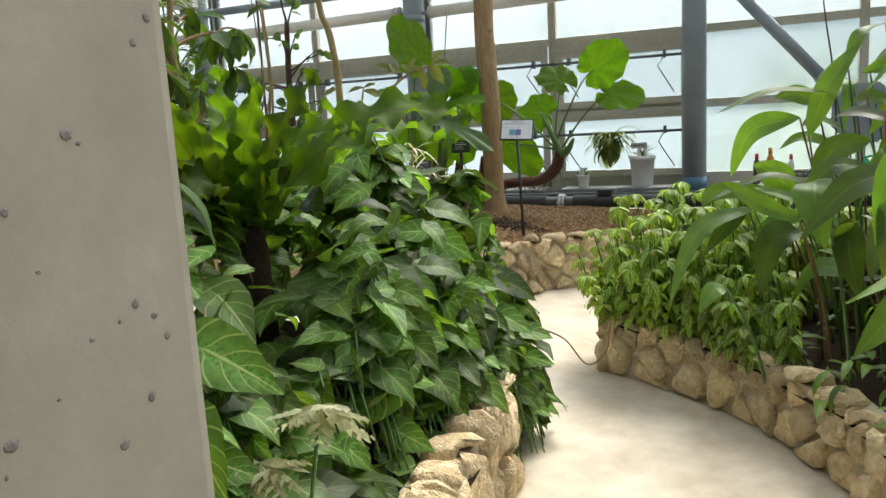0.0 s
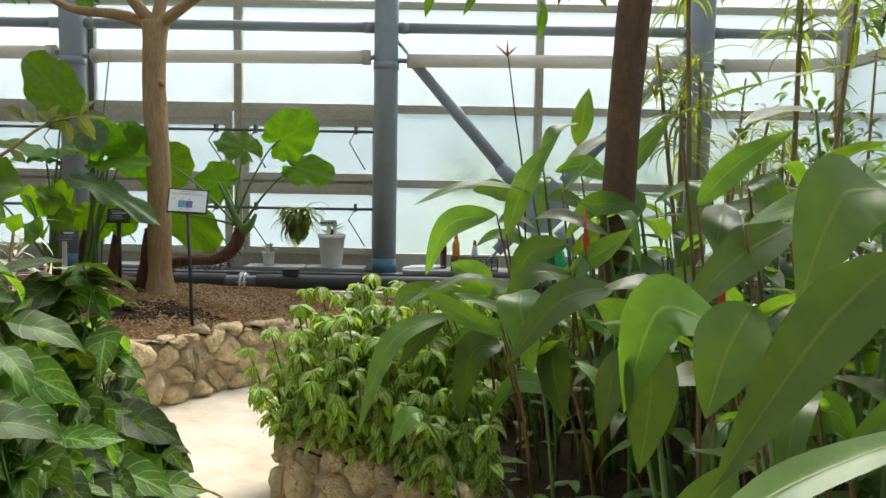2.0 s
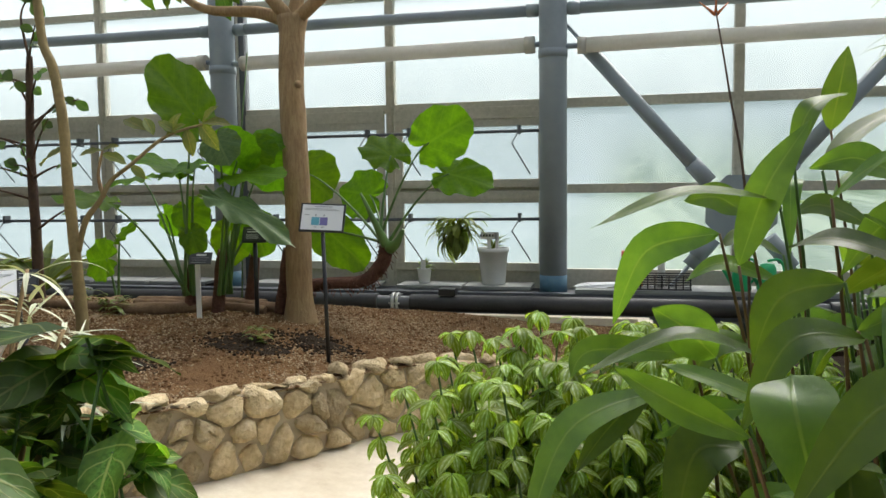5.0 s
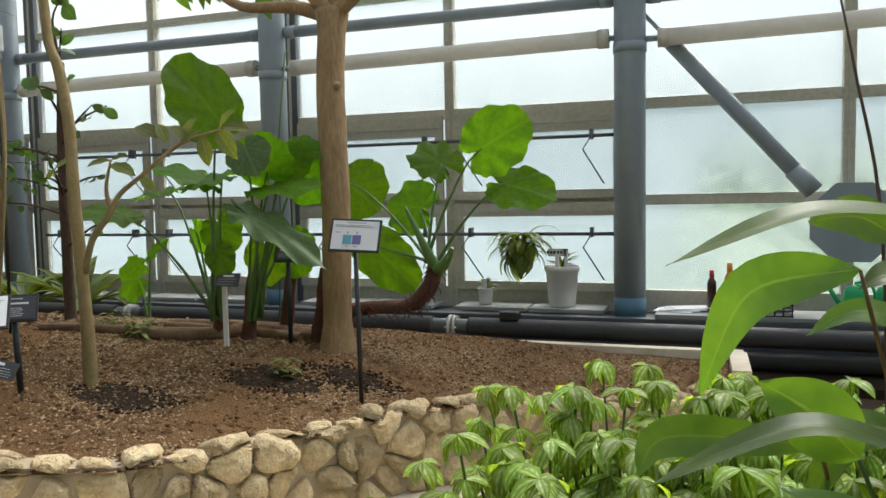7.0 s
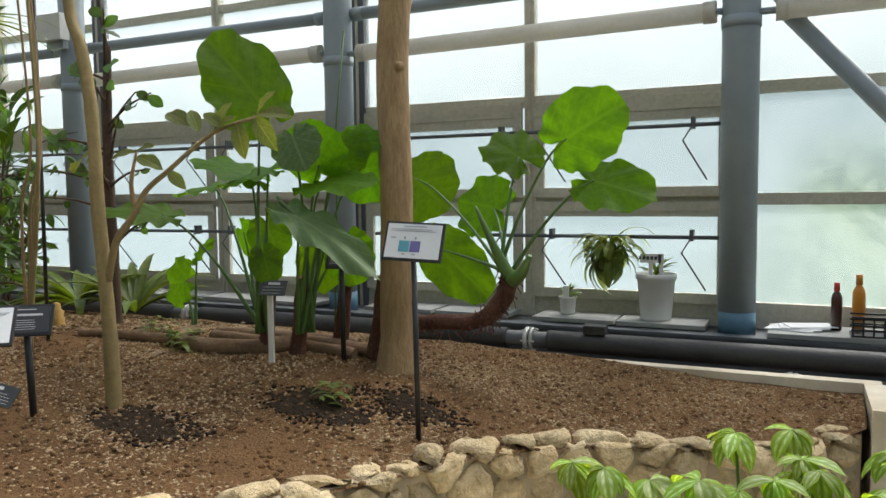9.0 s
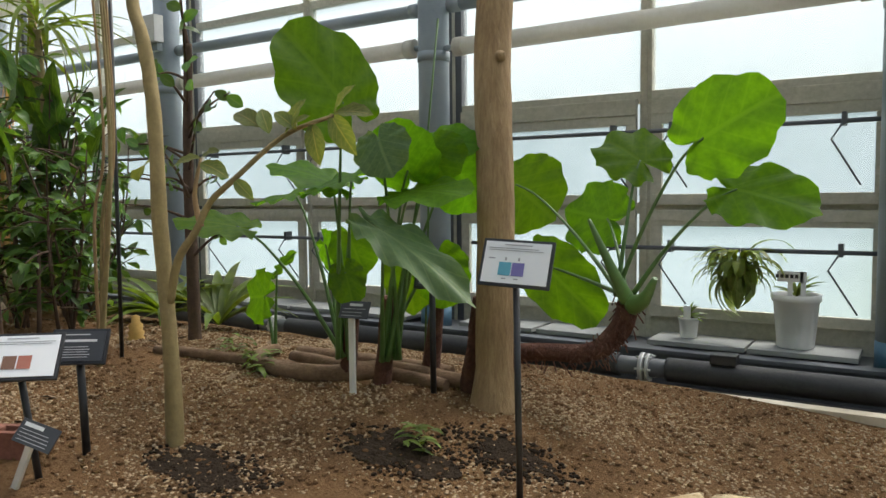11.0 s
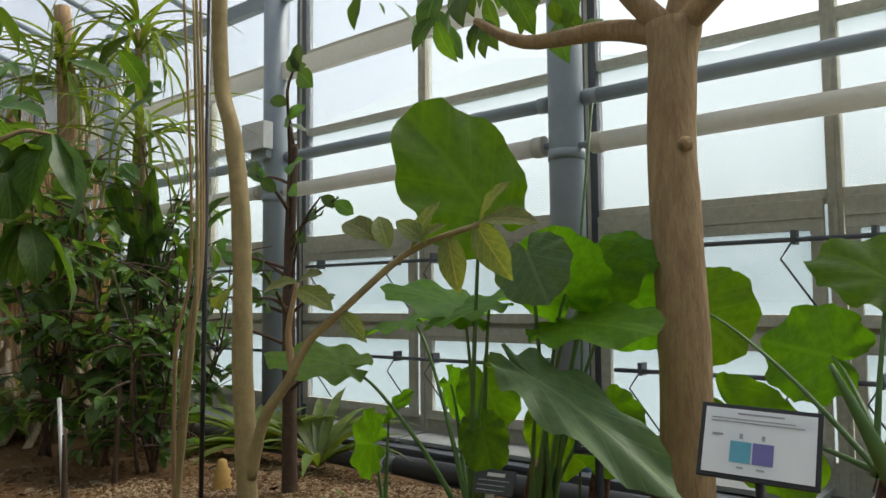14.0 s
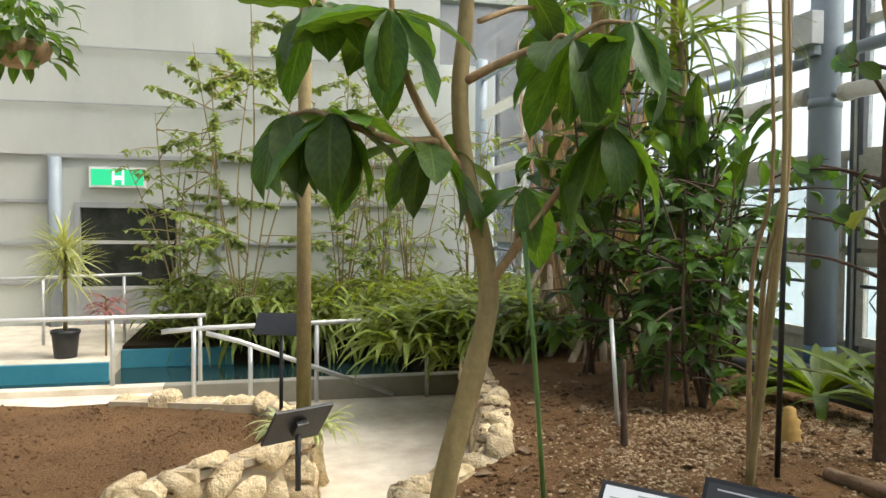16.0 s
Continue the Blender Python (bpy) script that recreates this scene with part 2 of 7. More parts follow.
TUBE_WHITE = worn("stained_white_tube", (0.72, 0.69, 0.61), (0.84, 0.82, 0.76), (0.62, 0.58, 0.48), 3, 30, 0.55, relief=0.1)
nt = TUBE_WHITE.node_tree
tl = nt.nodes.new("ShaderNodeBsdfTranslucent")
tl.inputs[0].default_value = (0.85, 0.84, 0.8, 1)
ms = nt.nodes.new("ShaderNodeMixShader")
ms.inputs[0].default_value = 0.35
nt.links.new(nt.nodes["Principled BSDF"].outputs[0], ms.inputs[1])
nt.links.new(tl.outputs[0], ms.inputs[2])
nt.links.new(ms.outputs[0], nt.nodes["Material Output"].inputs[0])
GALV = worn("galvanised_tube", (0.45, 0.45, 0.44), (0.62, 0.62, 0.6), (0.52, 0.52, 0.5), 6, 60, 0.4, metal=0.35, relief=0.1)
BLACK = worn("black_rubber", (0.015, 0.015, 0.017), (0.035, 0.035, 0.037), (0.05, 0.05, 0.05), 5, 60, 0.55, relief=0.3)
SHELF = worn("grey_slate_shelf", (0.22, 0.23, 0.22), (0.34, 0.35, 0.33), (0.28, 0.28, 0.27), 4, 40, 0.6, relief=0.2)
BARK = worn("tan_bark", (0.3, 0.19, 0.09), (0.47, 0.33, 0.175), (0.17, 0.1, 0.048), 4, 30, 0.88, relief=0.9, dist=0.012, stretch=(3, 3, 1), grain=(1.6, 1.6, 0.3))
BARK_DARK = worn("dark_brown_bark", (0.07, 0.04, 0.025), (0.14, 0.085, 0.05), (0.04, 0.025, 0.018), 6, 30, 0.9, relief=0.8, dist=0.01, stretch=(3, 3, 0.8))
BARK_GREY = worn("pale_bark", (0.24, 0.18, 0.075), (0.38, 0.29, 0.135), (0.18, 0.135, 0.06), 6, 28, 0.85, relief=0.5, dist=0.008, stretch=(3, 3, 0.8))
FIBRE = worn("reddish_fibrous_stem", (0.12, 0.045, 0.03), (0.24, 0.11, 0.07), (0.06, 0.03, 0.02), 18, 60, 0.95, relief=1.0, dist=0.02)
ROOT = worn("brown_root", (0.15, 0.085, 0.045), (0.27, 0.17, 0.095), (0.09, 0.055, 0.03), 10, 50, 0.9, relief=0.8, dist=0.01)
GREEN_STEM = worn("green_stem", (0.06, 0.14, 0.025), (0.11, 0.22, 0.05), (0.08, 0.13, 0.04), 6, 50, 0.45, relief=0.1)
PALE_WALL = worn("pale_sheeted_wall", (0.42, 0.44, 0.4), (0.56, 0.58, 0.53), (0.48, 0.5, 0.45), 0.7, 14, 0.8, relief=0.15, stretch=(1, 1, 0.3))
WHITE = worn("white_plastic", (0.68, 0.68, 0.65), (0.8, 0.8, 0.78), (0.74, 0.73, 0.7), 5, 50, 0.4, relief=0.05)
PAPER = worn("white_paper", (0.74, 0.76, 0.78), (0.82, 0.83, 0.84), (0.78, 0.79, 0.8), 5, 50, 0.3, relief=0.02)
BLACK_PAINT = worn("black_paint", (0.012, 0.012, 0.013), (0.028, 0.028, 0.03), (0.02, 0.02, 0.022), 10, 80, 0.45, relief=0.1)
GLASS = glass_material("dusty_glass", (0.88, 0.93, 0.93), 0.14, (0.96, 0.985, 0.99))
GLASS_HAZE = glass_material("hazed_glass", (0.66, 0.75, 0.77), 0.13, (0.9, 0.93, 0.945))

# ---- the ground ----
def path_height(x, y):
    """The path climbs gently along the way to the pool."""
    return max(0.0, min(0.3, 0.12 * (-0.9 - x)))


def soil_height(x, y):
    mound = 0.13 * math.exp(-((x + 2.75) ** 2 + (y - 7.0) ** 2) / 0.7)
    lumps = 0.018 * noise.noise(Vector((x * 2.2, y * 2.2, 0))) + 0.008 * noise.noise(Vector((x * 9, y * 9, 3)))
    far = max(0.0, min(1.0, (y - 7.25) / 1.0))
    return 0.44 + 0.105 * max(-0.5, min(3.4, -x - 1.0)) * (1 - 0.85 * far) + (0.12 if x < -1.6 else 0.05 + 0.07 * max(0.0, min(1.0, (-0.9 - x) / 0.7))) * far + mound + lumps


def inside(poly, x, y):
    c, j = False, len(poly) - 1
    for i in range(len(poly)):
        (xi, yi), (xj, yj) = poly[i], poly[j]
        if (yi > y) != (yj > y) and x < (xj - xi) * (y - yi) / (yj - yi) + xi:
            c = not c
        j = i
    return c


def sheet(poly, step, height):
    """A ground sheet that fills an outline, at a height given for each place."""
    bm = bmesh.new()
    fs = bm.faces.new([bm.verts.new((x, y, 0)) for x, y in poly])
    for ax in (0, 1):
        lo, hi = min(p[ax] for p in poly), max(p[ax] for p in poly)
        k = lo + step
        while k < hi:
            co, no = Vector((0, 0, 0)), Vector((0, 0, 0))
            co[ax], no[ax] = k, 1
            bmesh.ops.bisect_plane(bm, geom=bm.verts[:] + bm.edges[:] + bm.faces[:], plane_co=co, plane_no=no, dist=1e-5)
            k += step
    bmesh.ops.triangulate(bm, faces=[f for f in bm.faces if len(f.verts) > 4])
    for v in bm.verts:
        v.co.z = height(v.co.x, v.co.y)
    for f in bm.faces:
        f.smooth = True
        if f.normal.z < 0:
            f.normal_flip()
    return bm


X0, X1, Y0, Y1, EAVES = -13.8, 4.4, -3.0, 9.62, 5.4
DEEP, YJ = -18.6, 7.3
structure("ground", boxm((-90, -90, -0.6), (90, 90, -0.02)), SOIL, "bare brown earth under and around the glasshouse", "ground")
structure("floor", sheet([(-9.5, 0.2), (-9.5, -2.9), (1.6, -2.9), (1.6, 8.2), (-9.0, 8.2), (-9.0, 5.0), (-9.5, 4.2)], 0.3, lambda x, y: path_height(x, y) + 0.002 * noise.noise(Vector((x * 3, y * 3, 0)))), CONCRETE, "pale sandy concrete garden path, worn smooth", "path")

SIGN_BED = [(0.0, 8.33), (-0.02, 7.75), (-0.3, 7.35), (-0.74, 7.1), (-1.22, 6.8), (-1.64, 6.32), (-1.92, 5.75), (-2.2, 5.28), (-2.42, 4.98), (-2.75, 4.78), (-3.3, 4.72), (-3.9, 4.74), (-4.4, 4.8), (-4.85, 4.95), (-5.3, 5.42), (-6.2, 5.72), (-7.5, 5.95), (-8.6, 6.3), (-9.0, 8.33)]
RIGHT_BED = [(-0.92, 4.52), (-0.72, 4.42), (-0.4, 4.22), (-0.02, 3.85), (0.27, 3.4), (0.5, 2.7), (0.62, 1.8), (0.66, 0.6), (0.7, -1.5), (4.2, -1.5), (4.2, 8.2), (0.75, 8.2), (0.4, 6.9), (-0.1, 5.9), (-0.6, 5.2), (-0.95, 4.8)]
LEFT_BED = [(-0.72, 0.75), (-0.78, 1.6), (-0.86, 2.4), (-0.98, 3.0), (-1.3, 3.3), (-2.2, 3.4), (-4.0, 3.2), (-6.0, 3.2), (-6.0, -1.0), (-0.72, -1.0)]
POOL_BED = [(-4.0, 3.3), (-4.9, 3.75), (-5.5, 4.2), (-5.85, 4.72), (-6.4, 4.8), (-6.9, 4.5), (-7.2, 3.6), (-7.2, 2.0), (-4.0, 2.0)]


def right_soil(x, y):
    return 0.3 + 0.05 * noise.noise(Vector((x * 3, y * 3, 5)))


def left_soil(x, y):
    # raised behind the edge: a black underlayer for the shade between leaves
    inner = min(1.0, max(0.0, (-0.98 - x) / 0.25), max(0.0, (3.1 - y) / 0.25)) if x > -3.0 and 0.7 < y else 0.0
    return 0.44 + 0.3 * inner + 0.05 * noise.noise(Vector((x * 3, y * 3, 8)))


def pool_soil(x, y):
    return 0.68 + 0.04 * noise.noise(Vector((x * 2, y * 2, 11))) + 0.006 * noise.noise(Vector((x * 20, y * 20, 11)))


structure("ground_sign_bed", sheet(SIGN_BED, 0.09, soil_height), SOIL, "brown gritty soil of the raised planting bed", "soil")
# soil colour darkened to hold the shade below the ginger
structure("ground_right_bed", sheet(RIGHT_BED, 0.25, right_soil), DAMP_AND_SHADE, "dark soil under dense plants, their shade painted into its colour", "soil")
structure("ground_left_bed", sheet(LEFT_BED, 0.12, left_soil), DAMP_AND_SHADE, "raised black soil under dense creepers, standing in for their inner shade", "soil")
structure("ground_pool_bed", sheet(POOL_BED, 0.2, pool_soil), SOIL, "brown soil of a raised bed beside the ramp", "soil")


def stone_wall(name, line, foot, top, thick, label, seed):
    """A low retaining wall: a mortar core with rough stones set proud of its face."""
    r = random.Random(seed)
    bm = bmesh.new()
    pts = [Vector((x, y, 0)) for x, y in line]
    n = len(pts)
    side = []
    for i in range(n):
        d = (pts[min(i + 1, n - 1)] - pts[max(i - 1, 0)]).normalized()
        side.append(Vector((-d.y, d.x, 0)))
    rows = []
    for p, s in zip(pts, side):
        q = p - s * thick
        p = p - s * 0.028
        a, b = foot(p.x, p.y) - 0.06, top(p.x, p.y) - 0.03
        rows.append([bm.verts.new((p.x, p.y, a)), bm.verts.new((p.x, p.y, b)), bm.verts.new((q.x, q.y, b)), bm.verts.new((q.x, q.y, a))])
    for a, b in zip(rows, rows[1:]):
        for k in range(4):
            bm.faces.new((a[k], b[k], b[(k + 1) % 4], a[(k + 1) % 4]))
    bm.faces.new(rows[0])
    bm.faces.new(rows[-1][::-1])
    bmesh.ops.recalc_face_normals(bm, faces=bm.faces)
    wall = structure(name, bm, MORTAR, label, "stone wall")
    # courses of stones along the line
    seg = [(pts[i], pts[i + 1], side[i], side[i + 1]) for i in range(n - 1)]
    total = sum((b - a).length for a, b, _, _ in seg)

    def at(d):
        for a, b, s, t in seg:
            ln = (b - a).length
            if d <= ln:
                return a.lerp(b, d / ln), s.lerp(t, d / ln).normalized(), (b - a).normalized()
            d -= ln
        a, b, s, t = seg[-1]
        return b, t, (b - a).normalized()

    STONE_JOBS.append((wall, at, total, foot, top, thick, r))
    return wall


STONE_JOBS = []


def clip(poly, px, py, nx, ny):
    """The part of a polygon on the near side of the line through (px, py) with normal (nx, ny)."""
    out = []
    for i in range(len(poly)):
        (ax, ay), (bx_, by_) = poly[i - 1], poly[i]
        da, db = (ax - px) * nx + (ay - py) * ny, (bx_ - px) * nx + (by_ - py) * ny
        if (da <= 0) != (db <= 0):
            t = da / (da - db)
            out.append((ax + (bx_ - ax) * t, ay + (by_ - ay) * t))
        if db <= 0:
            out.append((bx_, by_))
    return out


def lay_stones():
    """Fitted rubble: every stone is an uneven cell of the wall's face, proud of the mortar; the top ones turn over the edge."""
    for wall, at, total, foot, top, thick, r in STONE_JOBS:
        p, _, _ = at(total / 2)
        hmid = top(p.x, p.y) - foot(p.x, p.y)
        high = hmid + thick * 0.9
        step = 0.15 if "right" in wall.name or "left" in wall.name else 0.175
        rows_n = max(2, round(high / step))
        seeds = []
        for j in range(rows_n):
            n = int(total / (step * 1.12))
            for i in range(n):
                seeds.append(((i + 0.5 + 0.5 * (j % 2) + r.uniform(-0.6, 0.6)) * total / n, (j + 0.5 + r.uniform(-0.5, 0.5)) * high / rows_n))
        for u, v in seeds:
            poly = [(max(0, u - 0.3), max(0, v - 0.3)), (min(total, u + 0.3), max(0, v - 0.3)), (min(total, u + 0.3), min(high, v + 0.3)), (max(0, u - 0.3), min(high, v + 0.3))]
            for a, b in seeds:
                if (a, b) != (u, v) and abs(a - u) < 0.6 and abs(b - v) < 0.6 and len(poly) > 2:
                    poly = clip(poly, (a + u) / 2, (b + v) / 2, a - u, b - v)
            if len(poly) < 3:
                continue
            cx, cy = sum(q[0] for q in poly) / len(poly), sum(q[1] for q in poly) / len(poly)
            dense = []
            tight = r.uniform(0.86, 0.97)
            for i in range(len(poly)):
                (ax, ay), (bx_, by_) = poly[i - 1], poly[i]
                for f in (0.24, 0.76):
                    dense.append((ax + (bx_ - ax) * f + r.uniform(-0.01, 0.01), ay + (by_ - ay) * f + r.uniform(-0.01, 0.01)))
            proud = r.uniform(0.012, 0.06)
            lean_u, lean_v = r.uniform(-0.2, 0.2), r.uniform(-0.25, 0.1)

            def spot(a, b, out):
                q, s, t = at(max(0.001, min(total - 0.001, a)))
                lo, hi = foot(q.x, q.y), top(q.x, q.y)
                k = hmid
                if b <= k:
                    return q + s * (out - 0.028) + Vector((0, 0, lo + (hi - lo) * b / k))
                return q + s * (-0.028 - (b - k)) + Vector((0, 0, hi + out - 0.03))

            bm = bmesh.new()
            rings = []
            for sh, out in ((tight, -0.03), (tight * 0.96, proud * 0.4), (tight * 0.78, proud * 0.9), (tight * 0.4, proud + r.uniform(-0.006, 0.012))):
                rings.append([bm.verts.new(spot(cx + (a - cx) * sh + r.uniform(-0.003, 0.003), cy + (b - cy) * sh + r.uniform(-0.003, 0.003), out + (lean_u * (a - cx) + lean_v * (b - cy)) * sh * (out > 0) + 0.014 * noise.noise(Vector((a * 17, b * 17, cx))) + r.uniform(-0.006, 0.006))) for a, b in dense])
            for r0, r1 in zip(rings, rings[1:]):
                for i in range(len(dense)):
                    bm.faces.new((r0[i - 1], r0[i], r1[i], r1[i - 1])).smooth = r1 is not rings[1]
            bm.faces.new(rings[-1])
            bmesh.ops.recalc_face_normals(bm, faces=bm.faces)
            part("stone", bm, STONE, wall)


def rim(h):
    return lambda x, y: h


def sign_rim(x, y):
    return 0.48 + 0.105 * max(-0.5, min(3.3, -x - 1.0))


stone_wall("wall_sign_bed", SIGN_BED[1:18], path_height, sign_rim, 0.16, "low retaining wall of rough yellow limestone set in mortar", 3)
stone_wall("wall_right_bed", list(reversed(RIGHT_BED[:9])) + [RIGHT_BED[15], RIGHT_BED[14], RIGHT_BED[13]], path_height, rim(0.36), 0.16, "low wall of rough brown stones under overhanging plants", 5)
stone_wall("wall_left_bed", list(reversed(LEFT_BED[:8])), path_height, rim(0.54), 0.16, "low stone wall almost hidden by creepers", 8)
stone_wall("wall_pool_bed", list(reversed(POOL_BED[:7])), path_height, rim(0.74), 0.16, "low stone wall edging a bed of soil beside the ramp", 9)

# concrete edging round the planting bed and the trench behind it
structure("kerb_window", boxm((-9.0, 8.33, 0.0), (0.1, 8.43, 0.54), 0.006), CONCRETE, "narrow pale concrete kerb along the soil", "kerb")
structure("kerb_end", boxm((0.0, 7.72, 0.0), (0.12, 8.33, 0.54), 0.006), CONCRETE, "short pale concrete kerb at the end of the bed", "kerb")
structure("floor_trench", boxm((DEEP, 8.43, -0.02), (X1, 9.0, 0.3)), DAMP_AND_SHADE, "dark trench floor under the heating pipes", "trench")
structure("wall_plinth", boxm((DEEP, 9.0, -0.02), (X1, Y1 + 0.12, 0.62)), DARK_STEEL, "dark low plinth under the glass wall", "plinth")

# ---- the glass wall ----
YC = 9.24
COLS = [-17.92 + 3.43 * i for i in range(7)]


def column(x, y, foot, top=5.4):
    c = root("steel_column", (x, y, foot), "round blue-grey painted steel column with a blue foot", "column", "columns of the glasshouse", "structure")
    part("shaft", tube(bmesh.new(), [(x, y, foot + 0.18), (x, y, 3.0), (x, y, top)], 0.131, 24), STEEL, c)
    part("painted_foot", tube(bmesh.new(), [(x, y, foot), (x, y, foot + 0.18)], 0.1325, 24), STEEL_BLUE, c, "blue painted foot")
    part("collar", tube(bmesh.new(), [(x, y, 2.86), (x, y, 2.94)], 0.139, 24), STEEL, c)
    return c


for x in COLS:
    if x > DEEP:
        column(x, YC, 0.62)
for y in (9.24 - 3.4, 9.24 - 6.8):
    column(4.05, y, 0.0)


def glazing(name, x0, x1, y, sashes, label):
    """One bay of the glass wall, split by a mullion; with or without two tiers of top-hung sashes."""
    w = root(name, (x0, y, 0.62), label, "window", "bays of the glass wall", "structure")
    xm = (x0 + x1) / 2
    for x in (x0, xm):
        half = 0.075 if x == x0 else 0.045
        part("mullion", boxm((x - half, y - 0.05, 0.62), (x + half, y + 0.05, EAVES), 0.004), DARK_STEEL if x == x0 else SASH, w)
        part("cover_strip", boxm((x - 0.014, y - 0.062, 0.62), (x + 0.014, y - 0.0505, EAVES), 0.003), SASH, w)
    for z, hgt in ((2.43, 0.09), (1.58, 0.09), (0.62, 0.2), (3.6, 0.07), (4.45, 0.07)):
        for a, b in ((x0 + 0.077, xm - 0.047), (xm + 0.047, x1 - 0.077)):
            part("rail", boxm((a, y - 0.045, z), (b, y + 0.045, z + hgt), 0.004), SASH, w)
    for a, b in ((x0 + 0.08, xm - 0.05), (xm + 0.05, x1 - 0.08)):
        for z0, z1 in ((0.82, 1.58), (1.67, 2.43), (2.52, 3.6), (3.67, 4.45), (4.52, EAVES)):
            if sashes and z1 < 2.5:
                bm = bmesh.new()
                f = y - 0.07
                top = 0.17 if z0 > 1.6 else 0.09
                low = 0.06
                box(bm, (a + 0.01, f - 0.03, z1 - top), (b - 0.01, f + 0.02, z1 + 0.03), 0.006)
                box(bm, (a + 0.01, f - 0.04, z1 - top * 0.55), (b - 0.01, f - 0.031, z1 - top * 0.5), 0.002)
                box(bm, (a + 0.01, f - 0.03, z0 - 0.02), (b - 0.01, f + 0.02, z0 + low), 0.006)
                box(bm, (a + 0.01, f - 0.028, z0 + low), (a + 0.09, f + 0.018, z1 - top), 0.004)
                box(bm, (b - 0.09, f - 0.028, z0 + low), (b - 0.01, f + 0.018, z1 - top), 0.004)
                part("sash", bm, SASH, w, "weathered grey opening sash")
                g = part("pane", boxm((a + 0.09, f - 0.005, z0 + low), (b - 0.09, f + 0.003, z1 - top)), GLASS_HAZE, w)
            else:
                g = part("pane", boxm((a - 0.002, y - 0.004, z0), (b + 0.002, y + 0.004, z1)), GLASS_HAZE if z1 < 2.5 else GLASS, w)
            g.visible_shadow = False
    return w


for i in range(len(COLS)):
    x0 = COLS[i]
    x1 = COLS[i + 1] if i + 1 < len(COLS) else x0 + 3.43
    if x1 < DEEP:
        continue
    glazing("window_bay", x0, x1, Y1, x1 < -0.5, "bay of hazed greenhouse glass with weathered grey bars and sashes" if x1 < -0.5 else "bay of fixed hazed greenhouse glass with grey bars")

# opening gear in front of the sashes
for i, x0 in enumerate(COLS[:-1]):
    x1 = COLS[i + 1]
    if x1 < DEEP or x1 > -0.5:
        continue
    for z in (2.2, 1.33):
        gear = root("opening_rod", (x0 + 1.7, Y1 - 0.19, z), "thin dark steel rod that opens the window sashes, on small brackets", "rod", "opening gear of the windows")
        part("rod", tube(bmesh.new(), [(x0 + 0.25, Y1 - 0.19, z), (x1 - 0.05, Y1 - 0.19, z)], 0.016, 10), DARK_STEEL, gear)
        for x in (x0 + 0.45, x0 + 1.5, x0 + 1.95, x1 - 0.35):
            bm = boxm((x - 0.015, Y1 - 0.21, z - 0.03), (x + 0.015, Y1 - 0.12, z + 0.06), 0.003)
            part("bracket", bm, DARK_STEEL, gear)
            part("arm", tube(bmesh.new(), [(x, Y1 - 0.2, z), (x - 0.07, Y1 - 0.23, z - 0.12), (x + 0.1, Y1 - 0.12, z - 0.42)], 0.007, 6), DARK_STEEL, gear)

# long tubes between the columns
for i in range(len(COLS)):
    x0 = COLS[i]
    x1 = COLS[i + 1] if i + 1 < len(COLS) else X1 - 0.1
    if x1 < DEEP:
        continue
    a = max(x0 + 0.14, DEEP + 0.05)
    t = root("white_tube", (a, YC, 2.9), "stained off-white tube hung level between the columns", "tube", "white tubes along the glass wall")
    gap = 0.12
    part("tube", tube(bmesh.new(), [(a + gap, YC - 0.02, 2.96), (x1 - 0.14 - gap * 0.3, YC - 0.02, 2.99)], 0.07, 18), TUBE_WHITE, t)
    part("cap", tube(bmesh.new(), [(a + gap - 0.03, YC - 0.02, 2.96), (a + gap + 0.05, YC - 0.02, 2.96)], 0.077, 18), TUBE_WHITE, t)
    part("cap", tube(bmesh.new(), [(x1 - 0.26, YC - 0.02, 2.988), (x1 - 0.17, YC - 0.02, 2.99)], 0.08, 18), TUBE_WHITE, t)
    part("spigot", tube(bmesh.new(), [(a - 0.02, YC - 0.02, 2.96), (a + gap, YC - 0.02, 2.96)], 0.025, 10), STEEL, t)
    part("spigot", tube(bmesh.new(), [(x1 - 0.2, YC - 0.02, 2.99), (x1 - 0.12, YC - 0.02, 2.99)], 0.025, 10), STEEL, t)
    g = root("steel_girt", (a, YC + 0.04, 3.32), "grey round steel girt between two columns", "girt", "girts along the glass wall", "structure")
    part("girt", tube(bmesh.new(), [(a - 0.02, YC + 0.04, 3.32), (x1 - 0.12, YC + 0.04, 3.32)], 0.055, 16), STEEL, g)
    for x in (a + 0.06, x1 - 0.2):
        part("sleeve", tube(bmesh.new(), [(x - 0.05, YC + 0.04, 3.32), (x + 0.05, YC + 0.04, 3.32)], 0.062, 16), STEEL, g)
    structure("trim_beam", boxm((a - 0.02, YC - 0.03, 4.12), (x1 - 0.12, YC + 0.05, 4.3), 0.004), TUBE_WHITE, "off-white channel beam high on the glass wall", "beam")
    structure("trim_beam_upper", boxm((a - 0.02, YC - 0.05, 4.95), (x1 - 0.12, YC + 0.05, 5.1), 0.004), STEEL, "grey beam at the eaves", "beam")

# wind bracing in the fixed bay
bx = COLS[-2] + 1.715
br = root("wind_brace", (bx, YC + 0.1, 0.62), "blue-grey tubular cross brace with a gusset plate", "brace", "", "structure")
